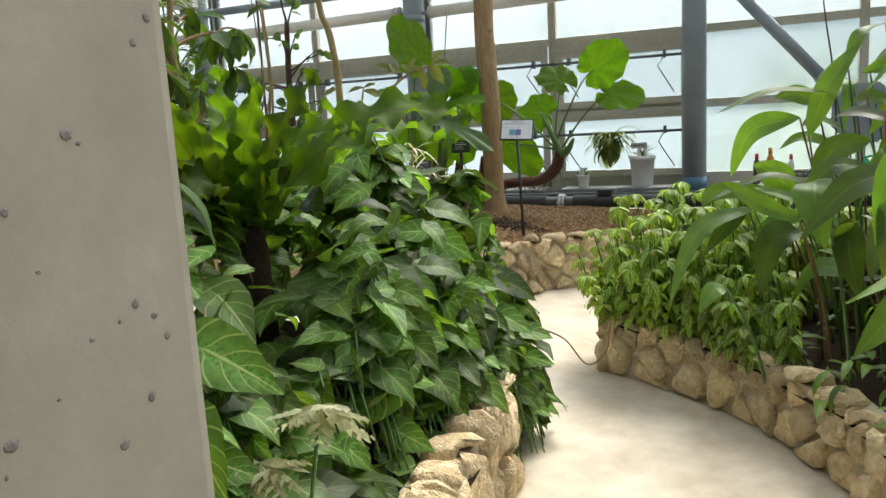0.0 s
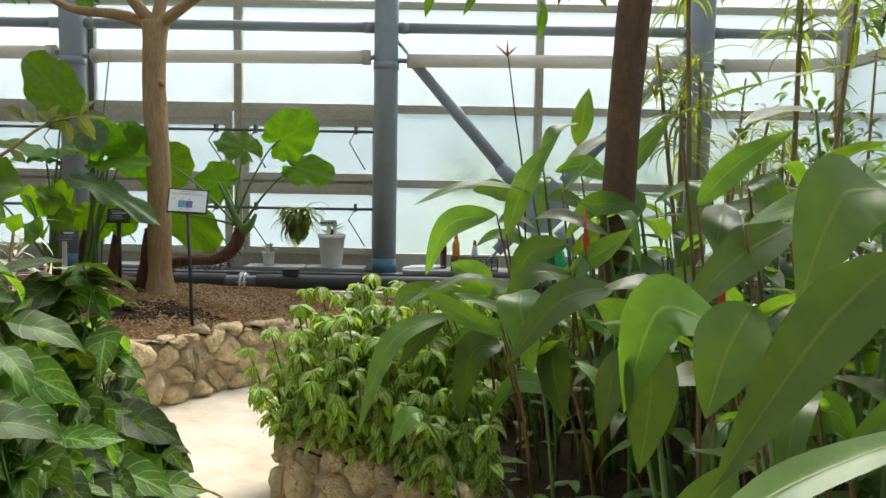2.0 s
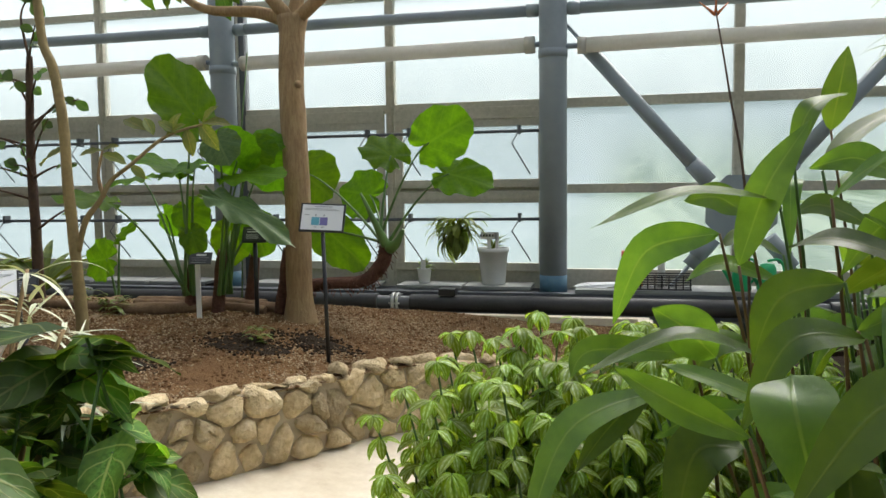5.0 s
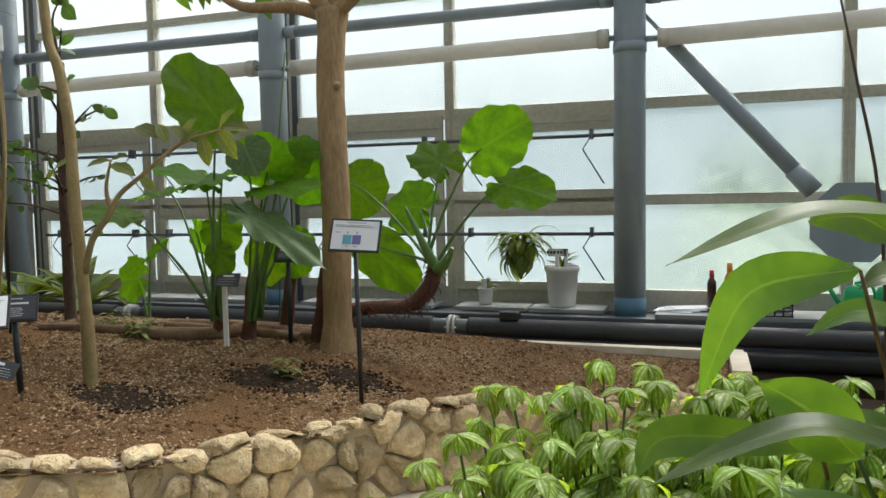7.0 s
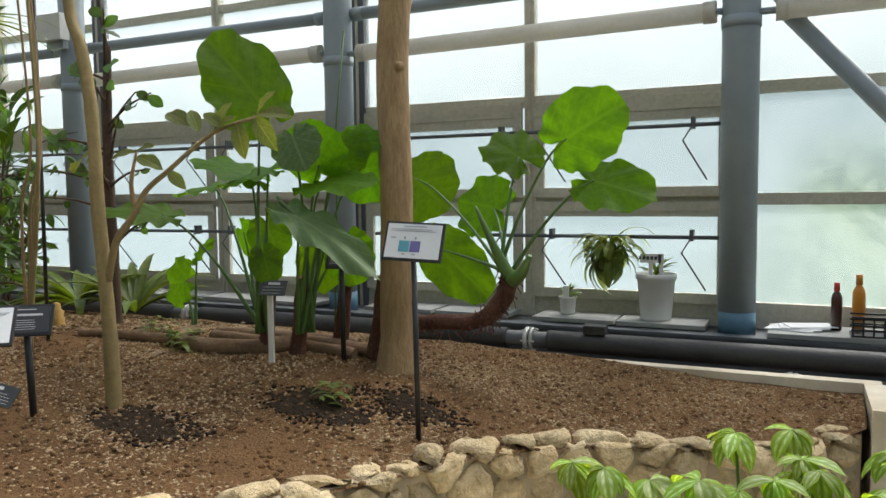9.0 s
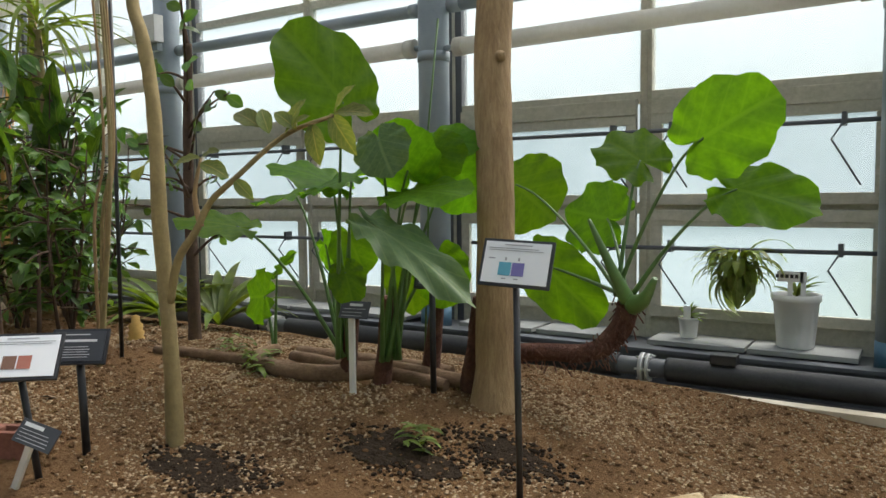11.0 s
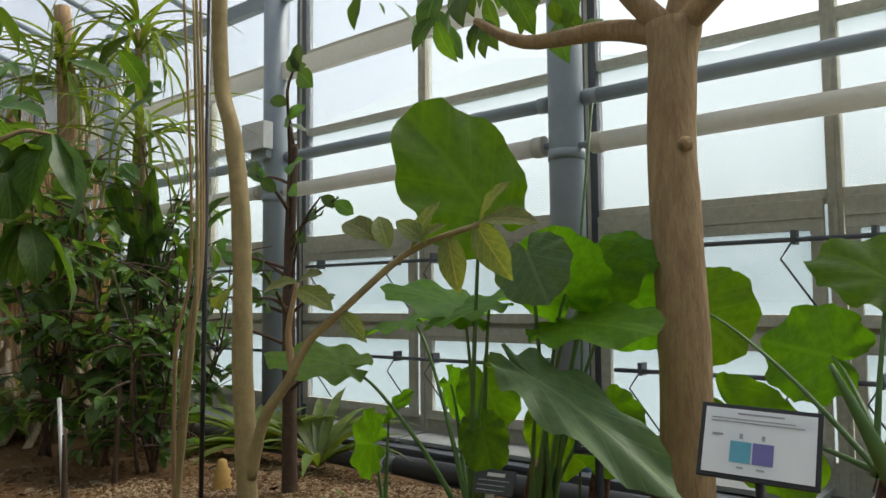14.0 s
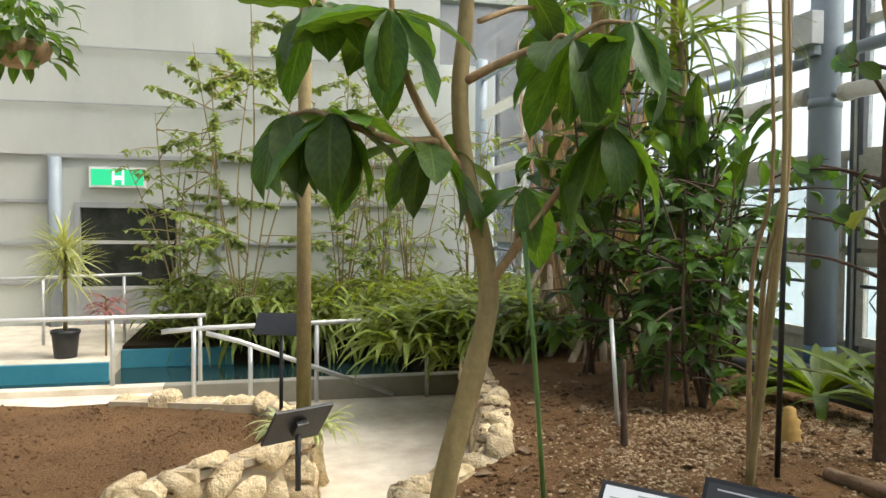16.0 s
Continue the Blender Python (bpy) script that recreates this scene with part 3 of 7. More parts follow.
for sx in (-1, 1):
    for e, c in (((1.6, 3.185), (0.285, 1.67)), ((0.66, 0.64), (0.24, 1.15))):
        e, c = Vector((bx + sx * e[0], YC + 0.1, e[1])), Vector((bx + sx * c[0], YC + 0.1, c[1]))
        d = (e - c).normalized()
        part("strut", tube(bmesh.new(), [c + d * 0.1, e - d * 0.32], 0.066, 16), STEEL, br)
        part("sleeve", tube(bmesh.new(), [c, c + d * 0.24], 0.078, 16), STEEL, br)
        turn = Matrix.Translation(e - d * 0.2) @ d.to_track_quat("Z", "Y").to_matrix().to_4x4()
        part("end_plate", boxm((-0.06, -0.012, -0.2), (0.06, 0.012, 0.2), 0.003, turn), STEEL, br)
bm = bmesh.new()
vs = [bm.verts.new((bx + 0.34 * math.cos(k * math.pi / 4 + 0.39), YC + 0.09, 1.42 + 0.34 * math.sin(k * math.pi / 4 + 0.39))) for k in range(8)]
f = bm.faces.new(vs)
q = bmesh.ops.extrude_face_region(bm, geom=[f])
bmesh.ops.translate(bm, verts=[v for v in q["geom"] if isinstance(v, bmesh.types.BMVert)], vec=(0, 0.02, 0))
bmesh.ops.recalc_face_normals(bm, faces=bm.faces)
part("gusset", bm, STEEL, br)

# ---- the other walls and the roof ----
# out of view; dark green-grey so that it bounces little light back
DIM_WALL = worn("fill_cutting_back_wall", (0.09, 0.1, 0.07), (0.16, 0.165, 0.13), (0.07, 0.09, 0.05), 0.8, 14, 0.9)
structure("wall_back", boxm((X0, Y0 - 0.2, -0.02), (X1, Y0, EAVES)), DIM_WALL, "unseen plain wall behind the beds, coloured dark to cut fill light", "wall")
bm = bmesh.new()
box(bm, (X0 - 0.2, Y0, -0.02), (X0, 1.95, EAVES))
box(bm, (X0 - 0.2, 1.95, 2.12), (X0, 3.4, EAVES))
box(bm, (X0 - 0.2, 3.4, -0.02), (X0, YJ, EAVES))
structure("wall_end", bm, PALE_WALL, "pale end wall hung with translucent sheeting", "wall")
structure("wall_recess", boxm((DEEP, YJ - 0.2, -0.02), (X0 - 0.2, YJ, EAVES)), PALE_WALL, "pale wall of the narrow recess along the glass", "wall")
structure("wall_recess_end", boxm((DEEP - 0.2, YJ - 0.2, -0.02), (DEEP, Y1 + 0.12, EAVES)), PALE_WALL, "pale wall closing the recess", "wall")
structure("ground_recess", boxm((DEEP, YJ, -0.02), (X0, 8.42, 0.4)), DAMP_AND_SHADE, "dark soil of the recess behind the end wall", "soil")
g = structure("ceiling_recess", boxm((DEEP - 0.2, YJ - 0.2, EAVES), (X0, Y1 + 0.12, EAVES + 0.008)), GLASS, "flat glazed roof over the recess", "roof")
g.visible_shadow = False
# glazed end wall on the right
w = root("window_side", (X1, 0, 0), "side wall of hazed glass with grey bars", "window", "", "structure")
yy = Y0
while yy < Y1 - 0.1:
    part("mullion", boxm((X1 - 0.05, yy - 0.045, -0.02), (X1 + 0.05, yy + 0.045, EAVES)), SASH, w)
    y2 = min(yy + 1.4, Y1)
    for z0, z1 in ((0.0, 0.5), (0.6, 1.6), (1.7, 3.0), (3.1, EAVES)):
        part("rail", boxm((X1 - 0.045, yy + 0.047, z0 - 0.1), (X1 + 0.045, y2 - 0.047, z0)), SASH, w)
        g = part("pane", boxm((X1 - 0.004, yy + 0.045, z0), (X1 + 0.004, y2 - 0.045, z1)), GLASS_HAZE, w)
        g.visible_shadow = False
    yy += 1.4
# roof: rafters and hazed panes
rf = root("ceiling", (0, 3.3, EAVES), "pitched glasshouse roof of hazed panes on steel rafters", "roof", "", "structure")
RIDGE = EAVES + 1.9
ym = (Y0 + Y1) / 2
for ya, yb in ((Y0 - 0.2, ym), (Y1 + 0.12, ym)):
    bm = bmesh.new()
    vs = [bm.verts.new(p) for p in ((X0 - 0.2, ya, EAVES), (X1 + 0.1, ya, EAVES), (X1 + 0.1, yb, RIDGE), (X0 - 0.2, yb, RIDGE))]
    bm.faces.new(vs)
    g = part("pane", bm, GLASS, rf)
    g.visible_shadow = False
    bm = bmesh.new()
    for x in lerps(X0, X1, 14):
        tube(bm, [(x, ya, EAVES - 0.04), (x, yb, RIDGE - 0.04)], 0.045, 6)
    part("rafters", bm, STEEL, rf)
bm = bmesh.new()
bm.faces.new([bm.verts.new(p) for p in ((X1, Y0 - 0.2, EAVES), (X1, Y1 + 0.12, EAVES), (X1, ym, RIDGE))])
g = part("gable_pane", bm, GLASS_HAZE, rf)
g.visible_shadow = False
bm = bmesh.new()
f = bm.faces.new([bm.verts.new(p) for p in ((X0 - 0.2, Y0 - 0.2, EAVES), (X0 - 0.2, Y1 + 0.12, EAVES), (X0 - 0.2, ym, RIDGE - 0.03))])
q = bmesh.ops.extrude_face_region(bm, geom=[f])
bmesh.ops.translate(bm, verts=[v for v in q["geom"] if isinstance(v, bmesh.types.BMVert)], vec=(0.2, 0, 0))
bmesh.ops.recalc_face_normals(bm, faces=bm.faces)
structure("wall_gable", bm, PALE_WALL, "pale sheeted gable above the end wall", "wall")

# concrete pillar at the start of the walk
pl = root("wall_pillar", (-0.9, 0.5, 0), "bare grey concrete pillar with small pits", "pillar", "", "structure")
part("shaft", boxm((-1.5, 0.12, -0.02), (-0.512, 0.62, 4.5), 0.014, None), PILLAR, pl)
for k in range(70):
    z, y = rnd(0.9, 2.1), rnd(0.15, 0.6)
    bm = bmesh.new()
    s_ = rnd(0.002, 0.006)
    bmesh.ops.create_icosphere(bm, subdivisions=1, radius=1.0, matrix=Matrix.Translation((-0.512, y, z)) @ Matrix.Diagonal((0.0012, s_ * rnd(0.8, 1.8), s_, 1)))
    part("pit", bm, PIT, pl)

# wooded hillside outside: a glowing backdrop, its haze painted paler with height
m, n, l, b = material("glowing_hillside_painted_haze", 1.0)
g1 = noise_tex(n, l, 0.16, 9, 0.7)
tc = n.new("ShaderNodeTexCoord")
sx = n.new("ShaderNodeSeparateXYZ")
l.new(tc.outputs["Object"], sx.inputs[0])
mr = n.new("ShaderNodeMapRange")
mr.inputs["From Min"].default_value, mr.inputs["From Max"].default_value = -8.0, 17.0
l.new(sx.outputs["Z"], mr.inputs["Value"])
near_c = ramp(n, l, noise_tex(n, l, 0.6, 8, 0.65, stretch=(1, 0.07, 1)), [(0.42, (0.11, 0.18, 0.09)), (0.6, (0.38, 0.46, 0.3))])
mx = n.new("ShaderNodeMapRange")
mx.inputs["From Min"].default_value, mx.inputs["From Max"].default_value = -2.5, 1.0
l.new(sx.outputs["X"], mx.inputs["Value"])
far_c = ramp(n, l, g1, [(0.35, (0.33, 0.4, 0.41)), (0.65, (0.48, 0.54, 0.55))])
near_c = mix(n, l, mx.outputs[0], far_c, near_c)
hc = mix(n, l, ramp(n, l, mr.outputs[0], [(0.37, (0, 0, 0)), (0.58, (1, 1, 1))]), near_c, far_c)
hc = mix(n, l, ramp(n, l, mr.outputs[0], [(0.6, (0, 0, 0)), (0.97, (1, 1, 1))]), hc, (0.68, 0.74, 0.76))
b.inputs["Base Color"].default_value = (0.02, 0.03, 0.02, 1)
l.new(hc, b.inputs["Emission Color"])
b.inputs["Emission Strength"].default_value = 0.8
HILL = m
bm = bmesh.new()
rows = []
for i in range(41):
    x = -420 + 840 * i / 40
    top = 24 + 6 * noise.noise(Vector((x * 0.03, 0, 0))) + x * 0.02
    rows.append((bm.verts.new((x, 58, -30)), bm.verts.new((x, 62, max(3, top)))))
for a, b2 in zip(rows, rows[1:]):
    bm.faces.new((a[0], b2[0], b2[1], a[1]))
# glowing sheet laid over the ground outside, in the same colours
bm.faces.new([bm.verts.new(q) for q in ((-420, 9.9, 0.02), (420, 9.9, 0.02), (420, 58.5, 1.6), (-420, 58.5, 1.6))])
structure("backdrop", bm, HILL, "glowing backdrop of a wooded hillside beyond the glass, haze painted in", "hillside")

# ---- leaves ----
ALOCASIA = leaf_material("elephant_ear_leaf", (0.042, 0.145, 0.008), (0.07, 0.21, 0.012), (0.075, 0.215, 0.018), 0.5, 5.0, 0.6, rand=0.2)
ALOCASIA_PALE = leaf_material("pale_elephant_ear_leaf", (0.06, 0.145, 0.06), (0.095, 0.2, 0.085), (0.12, 0.23, 0.1), 0.5, 7.0, 0.25, rand=0.1)
GINGER = leaf_material("ginger_leaf", (0.045, 0.125, 0.026), (0.085, 0.2, 0.04), (0.11, 0.22, 0.06), 0.3, 60.0, 0.5, rand=0.5)
ARROW = leaf_material("arrowhead_leaf", (0.035, 0.105, 0.02), (0.075, 0.175, 0.03), (0.26, 0.4, 0.16), 0.45, 5.0, 0.36, centre=(0.12, 0.26, 0.06), rand=0.7)
PILEA = leaf_material("aluminium_plant_leaf", (0.11, 0.24, 0.025), (0.2, 0.37, 0.05), (0.12, 0.25, 0.03), 0.42, 4.0, 0.42, bands=(0.45, 0.56, 0.36), rand=0.4)
NEST = leaf_material("nest_fern_leaf", (0.034, 0.1, 0.008), (0.075, 0.18, 0.014), (0.05, 0.07, 0.015), 0.65, 0.0, 0.5, spot=(0.07, 0.035, 0.012), rand=0.35)
STRIPED = leaf_material("white_striped_leaf", (0.38, 0.54, 0.4), (0.52, 0.7, 0.58), (0.12, 0.28, 0.08), 0.4, 0.0, 0.08, rand=0.15)
SILVER_LEAF = leaf_material("silver_cut_leaf", (0.2, 0.3, 0.17), (0.36, 0.46, 0.32), (0.12, 0.24, 0.1), 0.45, 0.0, 0.2, rand=0.25)
BROAD = leaf_material("dark_broad_leaf", (0.028, 0.082, 0.016), (0.056, 0.142, 0.026), (0.085, 0.18, 0.05), 0.38, 9.0, 0.4, rand=0.35)
SHRUB = leaf_material("dark_shrub_leaf", (0.032, 0.1, 0.024), (0.075, 0.18, 0.048), (0.1, 0.2, 0.07), 0.28, 8.0, 0.38, rand=0.55)
GINGER.node_tree.nodes["Principled BSDF"].inputs["Specular IOR Level"].default_value = 0.6
STRAP = leaf_material("strap_leaf", (0.065, 0.13, 0.026), (0.125, 0.22, 0.045), (0.09, 0.19, 0.05), 0.4, 0.0, 0.3, rand=0.4)
LIGHT_LEAF = leaf_material("light_shrub_leaf", (0.1, 0.2, 0.04), (0.2, 0.32, 0.08), (0.25, 0.34, 0.14), 0.4, 5.0, 0.35, rand=0.35)
YELLOWISH = leaf_material("pale_spiky_leaf", (0.22, 0.34, 0.17), (0.34, 0.46, 0.27), (0.42, 0.5, 0.36), 0.4, 0.0, 0.3, rand=0.2)
OLIVE = leaf_material("dusty_olive_leaf", (0.075, 0.13, 0.045), (0.13, 0.2, 0.075), (0.22, 0.26, 0.11), 0.5, 7.0, 0.45, rand=0.25)
DEAD = worn("dead_leaf", (0.2, 0.13, 0.07), (0.34, 0.25, 0.15), (0.14, 0.08, 0.04), 8, 40, 0.9, rand=0.3)
RED = worn("red_flower", (0.45, 0.06, 0.02), (0.6, 0.14, 0.03), (0.5, 0.2, 0.03), 8, 40, 0.5)
DEAD_HANG = leaf_material("hanging_dead_leaf", (0.33, 0.3, 0.23), (0.5, 0.46, 0.37), (0.3, 0.25, 0.18), 0.9, 0.0, 0.15, rand=0.3)


def with_plan(name, verts, faces, plan, mat):
    me = bpy.data.meshes.new(name)
    me.from_pydata([tuple(v) for v in verts], [], faces)
    me.attributes.new("leaf_uv", "FLOAT_VECTOR", "POINT").data.foreach_set("vector", np.asarray(plan, dtype=np.float32).ravel())
    me.polygons.foreach_set("use_smooth", [True] * len(faces))
    me.materials.append(mat)
    return me


def blade(width, peak=0.4, droop=40.0, fold=0.12, wave=0.0, tipped=1.0, nu=9, nv=4, twist=0.0, lobes=0.0, seed=0):
    """A long leaf of length 1 from the origin along +y, which bends down by droop degrees. Gives verts, faces, plan."""
    verts, plan, faces = [], [], []
    y = z = 0.0
    for i in range(nu + 1):
        u = i / nu
        ang = radians(droop) * (u ** 1.3)
        if i:
            y += math.cos(ang) / nu
            z -= math.sin(ang) / nu
        s = u / peak if u < peak else (1 - u) / (1 - peak)
        w = width * 0.5 * (max(0.0, math.sin(s * math.pi / 2)) ** (0.75 if u < peak else tipped)) + 0.003
        for k in range(nv + 1):
            v = -1 + 2 * k / nv
            x = v * w
            back = lobes * max(0.0, abs(v) - 0.2) * max(0.0, 1 - u * 2.2)
            zz = z + fold * abs(v) * w * 2 + wave * abs(v) * math.sin(u * 17 + seed + v) * width
            a = radians(twist) * u
            verts.append((x * math.cos(a) - (zz - z) * math.sin(a), y - back, z + (zz - z) * math.cos(a) + x * math.sin(a)))
            plan.append((v, u, 0))
    for i in range(nu):
        for k in range(nv):
            a = i * (nv + 1) + k
            faces.append((a, a + 1, a + nv + 2, a + nv + 1))
    return verts, faces, plan


def heart(seed, droop=0.25, ripple=0.05):
    """A shield-shaped leaf blade; the stalk joins at the origin, the tip lies at +y, the widest half is 0.5."""
    r = random.Random(seed)
    radius = (1.0, 0.92, 0.79, 0.68, 0.6, 0.53, 0.48, 0.46, 0.4, 0.1)
    verts, plan, faces = [(0, 0, 0)], [(0, 0.35, 0)], []
    na, nr = 54, 5
    ph = r.uniform(0, 6)
    for j in range(1, nr + 1):
        s = j / nr
        for k in range(na):
            th = 2 * math.pi * k / na
            a = abs(math.pi - abs(th - math.pi)) / math.pi * (len(radius) - 1)
            i = min(int(a), len(radius) - 2)
            rr = radius[i] + (radius[i + 1] - radius[i]) * (a - i)
            rr *= 1 + 0.035 * math.sin(11 * th + ph) * (s > 0.9) + 0.015 * math.sin(29 * th + ph * 2) * (s > 0.9)
            x, y = s * rr * math.sin(th), s * rr * math.cos(th)
            z = -droop * (y ** 2 if y > 0 else 0.6 * y * y) - 0.12 * x * x + ripple * s ** 3 * math.sin(9 * th + ph) + 0.06 * abs(x) * s
            verts.append((x, y, z))
            plan.append((x / 0.55, (y + 0.5) / 1.5, 0))
    for k in range(na):
        faces.append((0, 1 + k, 1 + (k + 1) % na))
    for j in range(nr - 1):
        for k in range(na):
            a, b = 1 + j * na + k, 1 + j * na + (k + 1) % na
            faces.append((a, a + na, b + na, b))
    return verts, faces, plan


def leaf_pose(a, tip, normal, width=None):
    """The pose of a leaf that starts at a, points at tip and turns its upper face to normal."""
    a, tip = Vector(a), Vector(tip)
    y = tip - a
    ln = y.length
    y = y / ln
    n = Vector(normal)
    x = y.cross(n)
    if x.length < 1e-3:
        x = y.cross(Vector((0.3, 0.5, 0.7)))
    x.normalize()
    z = x.cross(y)
    w = width or ln
    m = Matrix(((*(x * w), 0), (*(y * ln), 0), (*(z * ln), 0), (0, 0, 0, 1))).transposed()
    m.translation = a
    return m


def foliage(name, shapes, poses, mat, parent, label=""):
    """Many small leaves joined into one mesh."""
    vs, fs, pl, n = [], [], [], 0
    arr = [(np.array(v, dtype=float), f, np.array(p, dtype=float)) for v, f, p in shapes]
    base = base_of(parent) if parent else Vector((0, 0, 0))
    for i, m in enumerate(poses):
        v, f, p = arr[i % len(arr)]
        mm = np.array(m)
        vs.append(v @ mm[:3, :3].T + mm[:3, 3] - np.array(base))
        pl.append(p)
        fs += [tuple(k + n for k in q) for q in f]
        n += len(v)
    me = with_plan(name, np.concatenate(vs), fs, np.concatenate(pl), mat)
    ob = new(name, me)
    ob.parent = parent
    ob["kind"] = "stuff"
    if label:
        ob["label"] = label
    return ob


def swept(a, b, rise, n=8):
    """Points of a stalk from a to b that bows upward."""
    a, b = Vector(a), Vector(b)
    mid = a.lerp(b, 0.5) + Vector((0, 0, rise))
    return spline([a, mid, b], n)


# ---- the bed with the signs ----
# the tall tree
tree = root("tree", (-2.43, 7.05, 0.7), "tall tan-barked tree with a smooth straight trunk and a high fork", "tree")
line = spline([(-2.44, 7.04, 0.66), (-2.45, 7.06, 1.0), (-2.47, 7.12, 1.7), (-2.53, 7.2, 2.4), (-2.55, 7.3, 2.93)], 8)
rad = [0.14 - 0.045 * min(1, i / 6) for i in range(len(line) - 4)] + [0.095, 0.1, 0.108, 0.115]
part("trunk", tube(bmesh.new(), line, rad, 20, bump=0.05), BARK, tree)
bm = bmesh.new()
bmesh.ops.create_icosphere(bm, subdivisions=2, radius=0.03, matrix=pose(-2.45, 7.14, 2.42))
part("knot", bm, BARK, tree)
limbs = [[(-2.55, 7.3, 2.9), (-2.35, 7.25, 3.02), (-1.9, 7.2, 3.35), (-1.4, 7.2, 3.9)], [(-2.55, 7.3, 2.9), (-2.85, 7.32, 3.0), (-3.3, 7.35, 3.06), (-3.7, 7.5, 3.3)],
         [(-2.55, 7.3, 2.9), (-2.75, 7.25, 3.15), (-3.1, 7.3, 3.6), (-3.3, 7.3, 4.2)], [(-2.55, 7.3, 2.9), (-2.5, 7.4, 3.3), (-2.4, 7.5, 4.0), (-2.4, 7.5, 4.8)]]
for lm in limbs:
    sp = spline(lm, 5)
    part("limb", tube(bmesh.new(), sp, lerps(0.058, 0.022, len(sp)), 10, bump=0.06), BARK, tree)
HANG = [blade(0.5, 0.45, 35, 0.08, 0.03, 1.1, 7, 4, seed=i) for i in range(3)]
ps = []
for _ in range(26):
    c = Vector((rnd(-3.95, -3.1), rnd(7.2, 8.0), rnd(3.3, 3.65)))
    ps.append(leaf_pose(c, c + Vector((rnd(-0.15, 0.15), rnd(-0.2, 0.1), -rnd(0.12, 0.26))), (rnd(-0.4, 0.4), -1, 0.3)))
for lm in limbs:
    for _ in range(45):
        c = Vector(lm[-1]) + Vector((rnd(-0.7, 0.7), rnd(-0.6, 0.6), rnd(0.0, 0.9)))
        ps.append(leaf_pose(c, c + Vector((rnd(-0.2, 0.2), rnd(-0.2, 0.2), -rnd(0.02, 0.22))), (rnd(-0.6, 0.6), -0.4, 1)))
foliage("crown", HANG, ps, BROAD, tree, "drooping broad green leaves")

# elephant ears
HEARTS = [heart(i, 0.14 + 0.05 * (i % 3)) for i in range(4)]
HEART_MESH = [with_plan("leaf", *h, ALOCASIA) for h in HEARTS]
HEART_PALE = with_plan("leaf", *HEARTS[1], ALOCASIA_PALE)


def elephant_ear(name_label, crown_at, leaves, stalk_r=0.0095):
    """A clump: stalks that rise from a crown and end in shield-shaped leaves."""
    p = root("elephant_ear_plant", crown_at, name_label, "plant", "elephant ear plants")
    low = crown_at[2] < 1.1
    for i, (a, tip, wd, nrm, pale) in enumerate(leaves):
        c = Vector(crown_at) + Vector((rnd(-0.07, 0.07), rnd(-0.05, 0.05), 0.02)) * (0.6 if crown_at[2] > 1.0 else 1.0)
        d = Vector(a) - c
        sp = spline([c, c + Vector((d.x * 0.36, d.y * 0.36, d.z * 0.48)), c + Vector((d.x * 0.74, d.y * 0.74, d.z * 0.86)), Vector(a)], 6)
        part("stalk", tube(bmesh.new(), sp, [stalk_r * (0.6 + (1.0 if low else 0.9) * (1 - i / (len(sp) - 1)) ** 2.2) for i in range(len(sp))], 8), GREEN_STEM, p)
        place("leaf", HEART_PALE if pale else HEART_MESH[i % 4], leaf_pose(a, tip, nrm, wd), p, "pale bluish-green hanging leaf" if pale else "")
    return p


FACE, FLAT, LEAN_UP = (0.35, -1, 0.15), (0.1, -0.22, 1), (0.3, -0.7, 0.6)
right_ear = elephant_ear("elephant ear plant with big backlit green leaves on a creeping stem", (-1.86, 7.26, 1.24), [
    ((-1.46, 7.10, 1.97), (-1.16, 7.05, 2.14), 0.36, (0.1, -1, 0.2), 0),
    ((-1.34, 7.20, 1.75), (-1.02, 7.00, 1.69), 0.27, (0.2, -0.9, 0.5), 0),
    ((-1.86, 7.50, 1.90), (-2.19, 7.75, 2.11), 0.27, (0.35, -0.9, 0.3), 0),
    ((-2.12, 7.75, 1.60), (-2.48, 7.95, 1.66), 0.36, FACE, 0),
    ((-2.58, 7.95, 1.31), (-2.23, 7.95, 0.99), 0.34, FACE, 0),
    ((-2.8, 8.0, 1.8), (-2.55, 7.98, 1.6), 0.46, FACE, 0)])
sp = spline([(-2.6, 7.12, 0.84), (-2.35, 7.2, 0.94), (-2.03, 7.24, 0.96), (-1.88, 7.24, 1.08), (-1.81, 7.23, 1.26)], 6)
part("creeping_stem", tube(bmesh.new(), sp, lerps(0.042, 0.055, len(sp)), 14, bump=0.35), FIBRE, right_ear, "reddish-brown fibrous stem")
bm = bmesh.new()
for _ in range(160):
    q = sp[RNG.randrange(4, len(sp))] + Vector((rnd(-0.06, 0.06), rnd(-0.07, 0.0), rnd(-0.05, 0.05)))
    tube(bm, [q, q + Vector((rnd(-0.03, 0.05), rnd(-0.02, 0.0), -rnd(0.02, 0.06)))], 0.0035, 4)
part("stem_fibre", bm, FIBRE, right_ear)["kind"] = "stuff"
bm = bmesh.new()
sheath = spline([(-1.79, 7.2, 1.22), (-1.72, 7.14, 1.26), (-1.66, 7.1, 1.36)], 4)
tube(bm, sheath, lerps(0.05, 0.012, len(sheath)), 10)
sheath = spline([(-1.82, 7.2, 1.24), (-1.88, 7.14, 1.4), (-1.98, 7.12, 1.62)], 5)
tube(bm, sheath, lerps(0.04, 0.008, len(sheath)), 10)
part("leaf_sheath", bm, GREEN_STEM, right_ear, "pale green rolled leaf sheaths")

